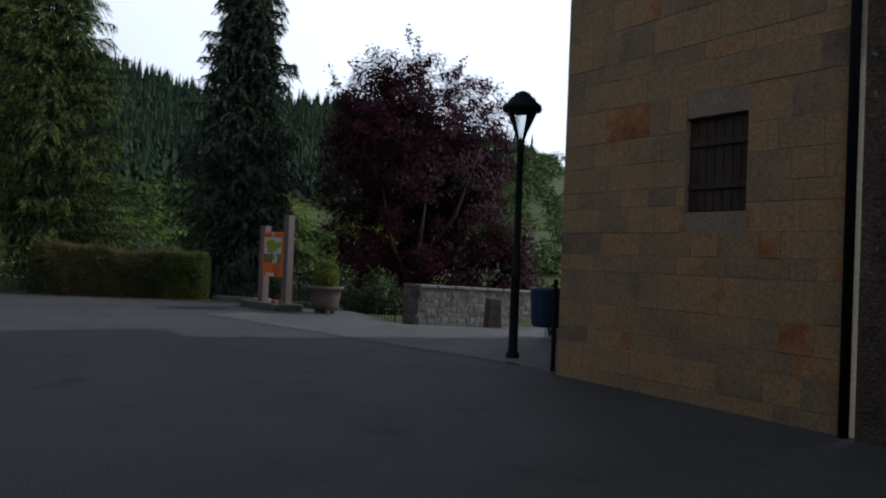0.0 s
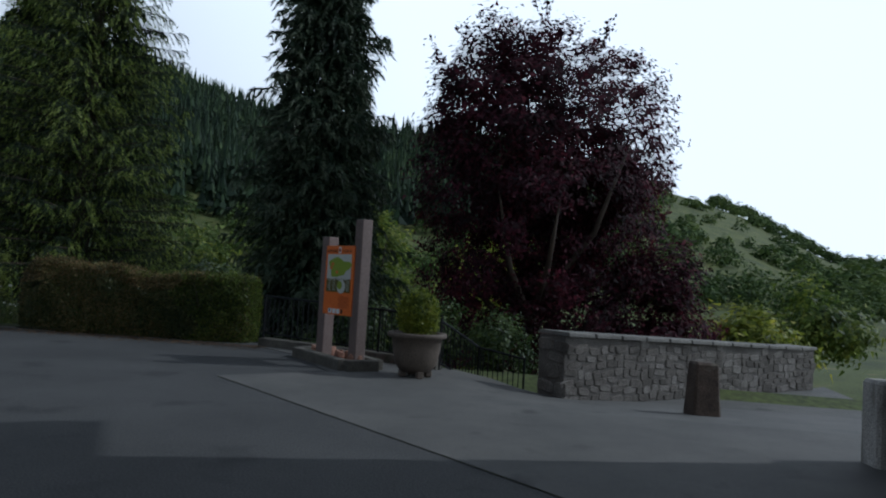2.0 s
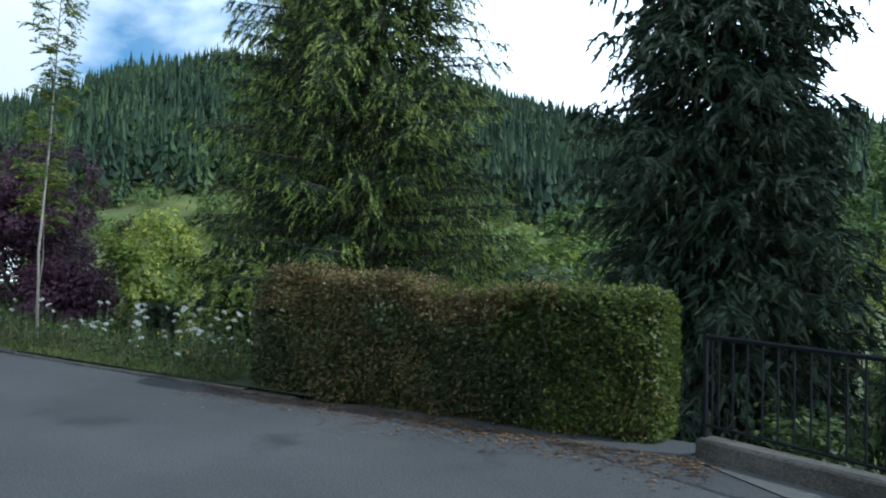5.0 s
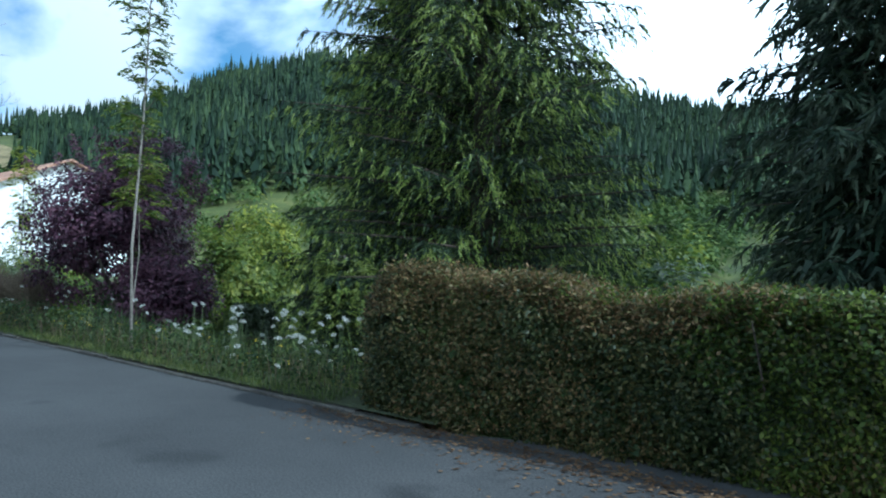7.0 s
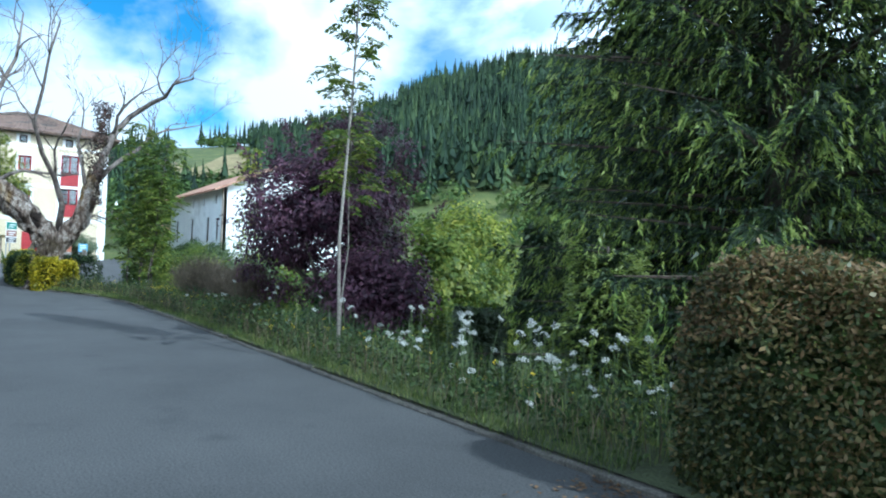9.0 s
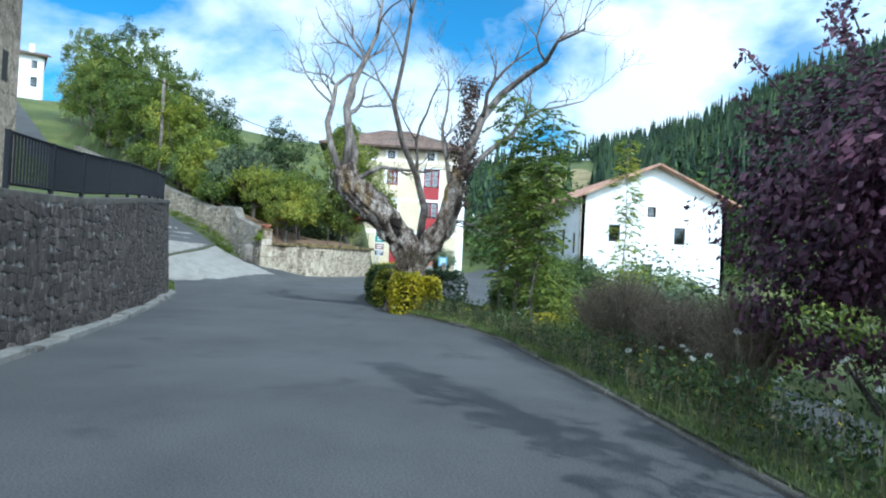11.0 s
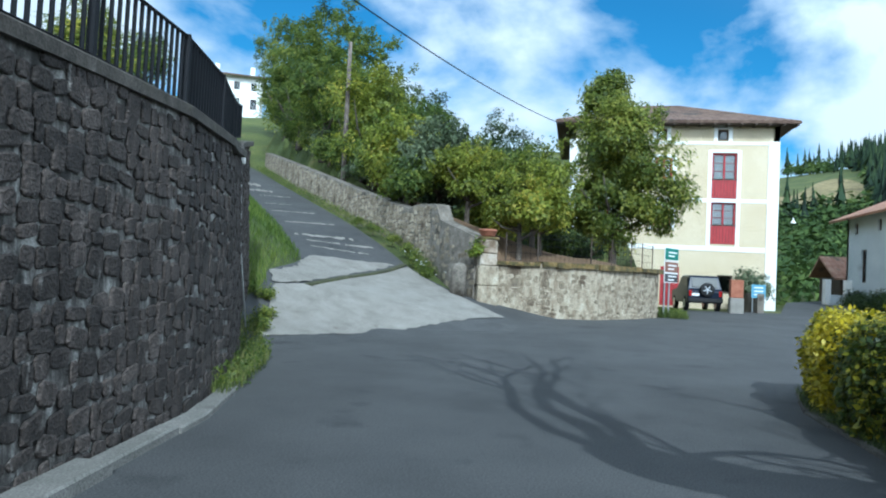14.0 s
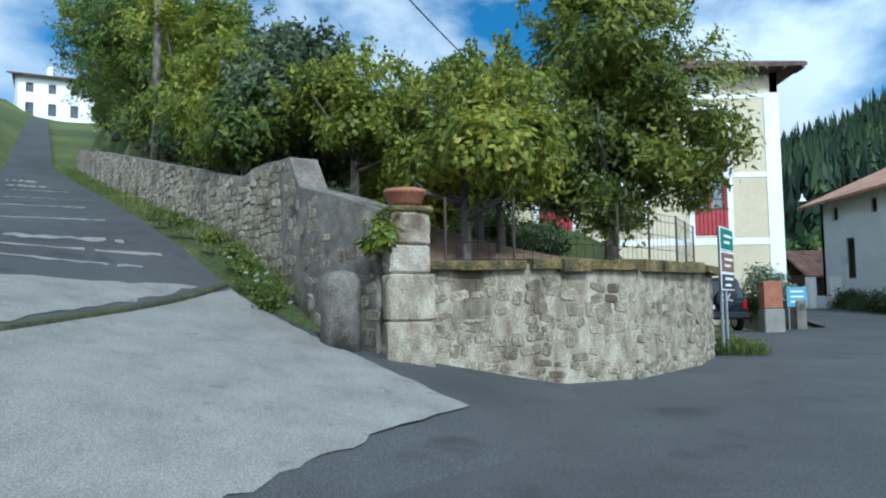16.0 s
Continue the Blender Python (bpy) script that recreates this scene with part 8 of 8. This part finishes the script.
blades("tall_weeds", scatter(rng, 900, lambda: verge_spot(0.6, 2.6, -20.0, -12.0)), rng, 0.6, 0.007, M_GREYLEAF, "tall grey-green weeds on the verge", 0.22)
blades("dry_grass", scatter(rng, 3500, lambda: verge_spot(0.0, 2.2)), rng, 0.42, 0.006, M_DRYBLADE, "dry grass stems on the verge", 0.4)
P = scatter(rng, 30000, lambda: verge_spot(0.06, 3.2))
P[:, 2] += rng.uniform(0.02, 0.38, len(P)) * (1 + 0.5 * (np.sin(P[:, 0] * 1.9) > 0.2))
ob = quads_mesh("weed_leaves", leaves_at(rng, P, 0.06, 0.03, None, 0.0), M_LEAFDARK)
tagged(ob, "small green weed leaves on the verge", "weeds", "", "stuff")


def bank_spot():
    s, c = 1.4 + 46 * rng.random() ** 1.7, rng.uniform(-8.0, 0.8)
    x, y = lane_pt(s, c)
    if x > -47.2 or (x > -52 and y < 2) or c > bank_edge(s) - 0.02:
        return None
    return (x, y, (bank_z(x, y) if bank_edge(s) - c < 3.1 else land_z(x, y)) - 0.03)


blades("bank_grass", scatter(rng, 42000, bank_spot), rng, 0.24, 0.014, M_BANKBLADE, "lush green grass on the bank by the lane")


def strip_spot():
    k = rng.random()
    if k < 0.55:
        i = rng.random()
        j = int(rng.integers(0, len(LW) - 1))
        x, y = LW[j][0] + (LW[j + 1][0] - LW[j][0]) * i, LW[j][1] + (LW[j + 1][1] - LW[j][1]) * i
        w = rng.uniform(0.05, 0.85) ** 1.2
        x, y = x + 0.55 * w, y - 0.83 * w
        return (x, y, lane_z(x, y) - 0.02) if x < -57.0 else None
    if k < 0.68:
        x = rng.uniform(-46.6, -40.4)
        y = wall_line_y(x) + rng.uniform(0.0, 0.55) * (0.4 + 0.6 * smooth01(-40.5, -44, x))
        return (x, y, road_z(x, y) - 0.01)
    x, y = rng.uniform(-62.5, -60.2), rng.uniform(17.6, 18.6)
    return (x, y, road_z(x, y) - 0.01)


for k, (x, y, h, r) in enumerate(((-56.2, 9.75, 0.6, 0.35), (-56.9, 9.3, 0.75, 0.4), (-57.6, 8.9, 0.9, 0.45), (-58.5, 8.45, 0.6, 0.35), (-59.6, 7.6, 0.5, 0.35), (-61.0, 6.4, 0.5, 0.4), (-62.6, 5.2, 0.45, 0.4), (-46.3, 8.6, 0.5, 0.3), (-47.2, 8.25, 0.45, 0.3), (-48.2, 7.75, 0.5, 0.35))):
    shrub("weed_clump", (x, y, max(road_z(x, y), lane_z(x, y)) - 0.05), h * 0.8, r * 0.75, M_LEAF, "clump of leafy weeds at the foot of the wall", 1200, 0.05, 560 + k, 24)
blades("wall_foot_grass", scatter(rng, 9000, strip_spot), rng, 0.24, 0.009, M_BLADE, "grass growing along the foot of the walls")
P = scatter(rng, 7000, strip_spot)
P[:, 2] += rng.uniform(0.0, 0.3, len(P))
tagged(quads_mesh("wall_foot_weeds", leaves_at(rng, P, 0.055, 0.032), M_LEAF), "leafy weeds along the foot of the walls", "weeds", "", "stuff")
P = scatter(rng, 2600, lambda: (rng.uniform(-12.2, -6.3), 20.05 - abs(rng.normal(0, 0.35)), 0.008))
P[:, 2] += rng.uniform(0, 0.012, len(P))
d = leaves_at(rng, P, 0.055, 0.035)
d[:, :, 2] = P[:, None, 2] + (d[:, :, 2] - P[:, None, 2]) * 0.15
tagged(quads_mesh("fallen_leaves", d, M_LITTER), "brown fallen leaves on the asphalt under the hedge", "leaf litter", "", "stuff")


def wild_carrot(seed, h):
    """White umbels on thin branching stems."""
    r = np.random.default_rng(seed)
    t = thing("wild_carrot", (0, 0, -50), "wild carrot with flat white flower heads", "flower", "wild carrots on the verge")
    for k in range(int(r.integers(1, 4))):
        top = Vector((r.normal(0, 0.12), r.normal(0, 0.12), h * r.uniform(0.75, 1.1)))
        v, f = tube([(0, 0, -0.05), (top.x * 0.4, top.y * 0.4, h * 0.5), top], [0.005, 0.004, 0.003], 5)
        mesh_ob("stem", v, f, M_STEM, t)
        n = 60
        tilt = Matrix.Rotation(r.uniform(-0.7, 0.7), 3, "X") @ Matrix.Rotation(r.uniform(-0.7, 0.7), 3, "Y")
        a, rad = r.uniform(0, 6.28, n), 0.036 * r.random(n) ** 0.5 * r.uniform(0.7, 1.2)
        q = np.stack([rad * np.cos(a), rad * np.sin(a), 0.022 * (1 - (rad / 0.06) ** 2) + r.normal(0, 0.007, n)], 1) @ np.array(tilt).T + np.array(top)
        quads_mesh("flower_head", leaves_at(r, q, 0.014, 0.012), M_PETAL, t)
    return t


kinds = [wild_carrot(300 + k, 0.3 + 0.11 * k) for k in range(6)]
fr_ = random.Random(9)
for k in range(72):
    if k < 48:
        x = fr_.uniform(-15.4, -12.4)
        y = 20.0 + abs(fr_.gauss(0.3, 0.75))
    else:
        x = fr_.uniform(-33, -14.5)
        y = kerb_y(x) + fr_.uniform(0.3, 1.6)
    m = Matrix.Translation((x, y, verge_z(x, y))) @ Matrix.Rotation(fr_.uniform(0, 6.28), 4, "Z")
    if k < 6:
        kinds[k].matrix_basis = m
    else:
        copy_thing(kinds[k % 6], m)
for k, (x, y) in enumerate(((-56.0, 10.05), (-56.4, 9.75), (-56.3, 9.5), (-56.8, 9.4), (-57.2, 9.0), (-57.5, 9.1), (-58.0, 8.6), (-55.8, 10.3))):
    copy_thing(kinds[k % 3], Matrix.Translation((x, y, lane_z(x, y))) @ Matrix.Rotation(k * 1.3, 4, "Z"))
P = scatter(rng, 170, lambda: verge_spot(0.15, 1.8, -34.0, -13.0))
P[:, 2] += rng.uniform(0.15, 0.5, len(P))
P = np.repeat(P, 6, 0) + rng.normal(0, 0.012, (len(P) * 6, 3))
tagged(quads_mesh("yellow_flowers", leaves_at(rng, P, 0.022, 0.018, np.tile((0, 0, 0.5), (len(P), 1))), M_YELLOWPETAL), "small yellow flowers on the verge", "flowers", "", "stuff")

# pale scars and patches on the steep lane
for k, (s, w, c0, c1) in enumerate(((8.9, 0.16, 1.5, 3.5), (9.9, 0.16, 1.5, 3.9), (10.9, 0.34, 1.2, 3.5), (13.8, 0.24, 0.9, 3.2), (17.0, 0.26, 0.9, 2.9), (19.6, 0.2, 0.9, 2.2), (23.0, 0.3, 0.9, 2.6), (25.4, 0.9, 0.7, 1.9), (28.6, 1.4, 0.5, 1.6))):
    r2 = random.Random(500 + k)
    a = []
    n = 16
    for i in range(n + 1):
        c = c0 + (c1 - c0) * i / n
        a.append((s + r2.uniform(-0.5, 0.5) * w * 0.8 - w * 0.5, s + w * 0.5 + r2.uniform(-0.5, 0.5) * w * 0.8, c))
    vs, fs = [], []
    for lo, hi, c in a:
        for q in (lo, hi):
            x, y = lane_pt(q, c)
            vs.append((x, y, lane_z(x, y) + 0.029))
    fs = [(2 * i, 2 * i + 2, 2 * i + 3, 2 * i + 1) for i in range(n) if r2.random() > 0.12]
    solid("concrete_scar", vs, fs, M_CONCRETE, "pale concrete scar across the lane", "road patch")
dl = [(-50.0, 8.02), (-52.2, 8.18), (-54.2, 8.4), (-57.0, 8.7)]
vs, fs = bar_along(dense(dl, 0.5), 0.13, -0.08, 0.045, lambda x, y: max(road_z(x, y), lane_z(x, y)))
solid("drain_channel", vs, fs, M_DRAIN, "dark mossy drain slot across the lane", "drain")

# ---- far woods ----
def far_woods(name, n, seed, mat, fir, ok, label, span=(-40, 85)):
    rng = np.random.default_rng(seed)
    Q = []
    while len(Q) < n:
        az, d = rng.uniform(*span), (150 + 330 * rng.random() ** 0.8 if fir else 105 + 375 * rng.random() ** 0.8)
        x, y = HUB[0] - math.sin(radians(az)) * d, HUB[1] + math.cos(radians(az)) * d
        z = land_z(x, y)
        if ok(az, math.degrees(math.atan2(z - 1.35, d)), d, rng.random()):
            Q.append((x, y, z))
    out = []
    for x, y, z in Q:
        h = rng.uniform(7, 15) * (1.0 + 0.15 * math.sin(x * 0.05) * math.cos(y * 0.04)) if fir else rng.uniform(6, 11)
        if fir:
            tiers, sides = 6, 6
            lean = rng.normal(0, 0.02, 2) * h
            for k in range(tiers):
                zb = z + h * (0.05 + 0.145 * k)
                zt = zb + h * 0.30
                r = h * 0.19 * (1 - k / (tiers + 0.5)) * rng.uniform(0.75, 1.25)
                a = np.arange(sides) * 2 * np.pi / sides + rng.uniform(0, 1) + rng.normal(0, 0.2, sides)
                rr = r * rng.uniform(0.55, 1.4, sides)
                cx, cy = x + lean[0] * k / tiers, y + lean[1] * k / tiers
                tip = np.tile([cx, cy, zt], (sides, 1)) + rng.normal(0, h * 0.012, (sides, 3))
                p = np.stack([cx + np.cos(a) * rr, cy + np.sin(a) * rr, zb + rng.normal(0, h * 0.05, sides)], 1)
                b2 = np.stack([cx + np.cos(a + 0.7) * rr * 0.55, cy + np.sin(a + 0.7) * rr * 0.55, np.full(sides, zb + h * 0.05)], 1)
                b1 = np.stack([cx + np.cos(a - 0.7) * rr * 0.55, cy + np.sin(a - 0.7) * rr * 0.55, np.full(sides, zb + h * 0.05)], 1)
                out.append(np.stack([tip, b1, p, b2], 1))
        else:
            near = math.hypot(x - HUB[0], y - HUB[1]) < 190
            k, fine = (230, 0.10) if near else (70, 0.19)
            v = unit(rng.normal(size=(k, 3)))
            v[:, 2] = np.abs(v[:, 2]) * 1.1 - 0.25
            lob = 1 + 0.25 * np.sin(v[:, :1] * 5 + x) * np.cos(v[:, 1:2] * 4 + y)
            c = np.array((x, y, z + h * 0.14)) + v * lob * np.array((h * 0.42, h * 0.42, h * 0.5)) * rng.uniform(0.6, 1.05, (k, 1))
            out.append(leaves_at(rng, c, h * fine, h * fine * 0.75, v, 0.0))
    tagged(quads_mesh(name, np.concatenate(out), mat, tri=not fir), label, "woods", "", "stuff")


def meadow(az, el):
    return (-24 < az < -10.5 and 0.3 < el < 8.2 + (az + 13) * 0.5) or (71.4 < az < 77.8 and 5.0 < el < 8.2) or (26 < az < 60 and el < 1.4)


far_woods("fir_woods", 6200, 71, M_FARFIR, True, lambda az, el, d, q: not meadow(az, el) and az > -8 and (q < (0.9 if 2 < az < 72 and el > 2 + 4 * math.sin(az * 0.3 + 0.4 * el) else 0.2)), "dense dark fir plantation on the hillside")
far_woods("leafy_woods", 1700, 72, M_FARLEAF, False, lambda az, el, d, q: not meadow(az, el) and (q < (0.12 if 2 < az < 62 and el > 3.5 + 4 * math.sin(az * 0.3 + 0.4 * el) else 0.9)), "light green broadleaved woods on the hillside")
# the dry meadow below the woods
vs, fs = [], []
for i in range(13):
    az = 71.6 + 6.0 * i / 12
    ds = [d for d in range(100, 440, 2) if math.degrees(math.atan2(land_z(HUB[0] - math.sin(radians(az)) * d, HUB[1] + math.cos(radians(az)) * d) - 1.35, d)) > 5.6 + 0.25 * abs(i - 6) / 6]
    d0 = ds[0] if ds else 250
    for j in range(6):
        d = d0 + (14 + 8 * math.sin(i * 0.5)) * j
        x, y = HUB[0] - math.sin(radians(az)) * d, HUB[1] + math.cos(radians(az)) * d
        vs.append((x, y, land_z(x, y) + 0.8))
for i in range(12):
    for j in range(5):
        fs.append((i * 6 + j, i * 6 + 6 + j, i * 6 + 7 + j, i * 6 + 1 + j))
solid("meadow", vs, fs, M_DRYFIELD, "dry golden meadow on the far hillside", "meadow")
# scattered bushes of the far pasture
far_woods("ridge_woods", 200, 74, M_FARLEAF, False, lambda az, el, d, q: el > 7.4 + (az + 13) * 0.5 and d > 200, "leafy woods along the ridge above the pasture", (-26, -8))
far_woods("pasture_bushes", 50, 73, M_FARLEAF, False, lambda az, el, d, q: -23 < az < -11 and 1 < el < 7 + (az + 13) * 0.5, "scattered bushes on the far pasture", (-24, -10))

# ---- stones of the long dark wall, last ----
def ret_own(u):
    x = -48.4 + u * 0.985
    return -36.6 < x < -34.2


stone_wall(ret, RET, road_z, lambda x, y: wall_top(x) + 0.02, M_DARKSTONE, (0.12, 0.20), (0.09, 0.30), 0.012, ret_own, 25, STONES, 0.16, 1.0, 0.006, 0.05)
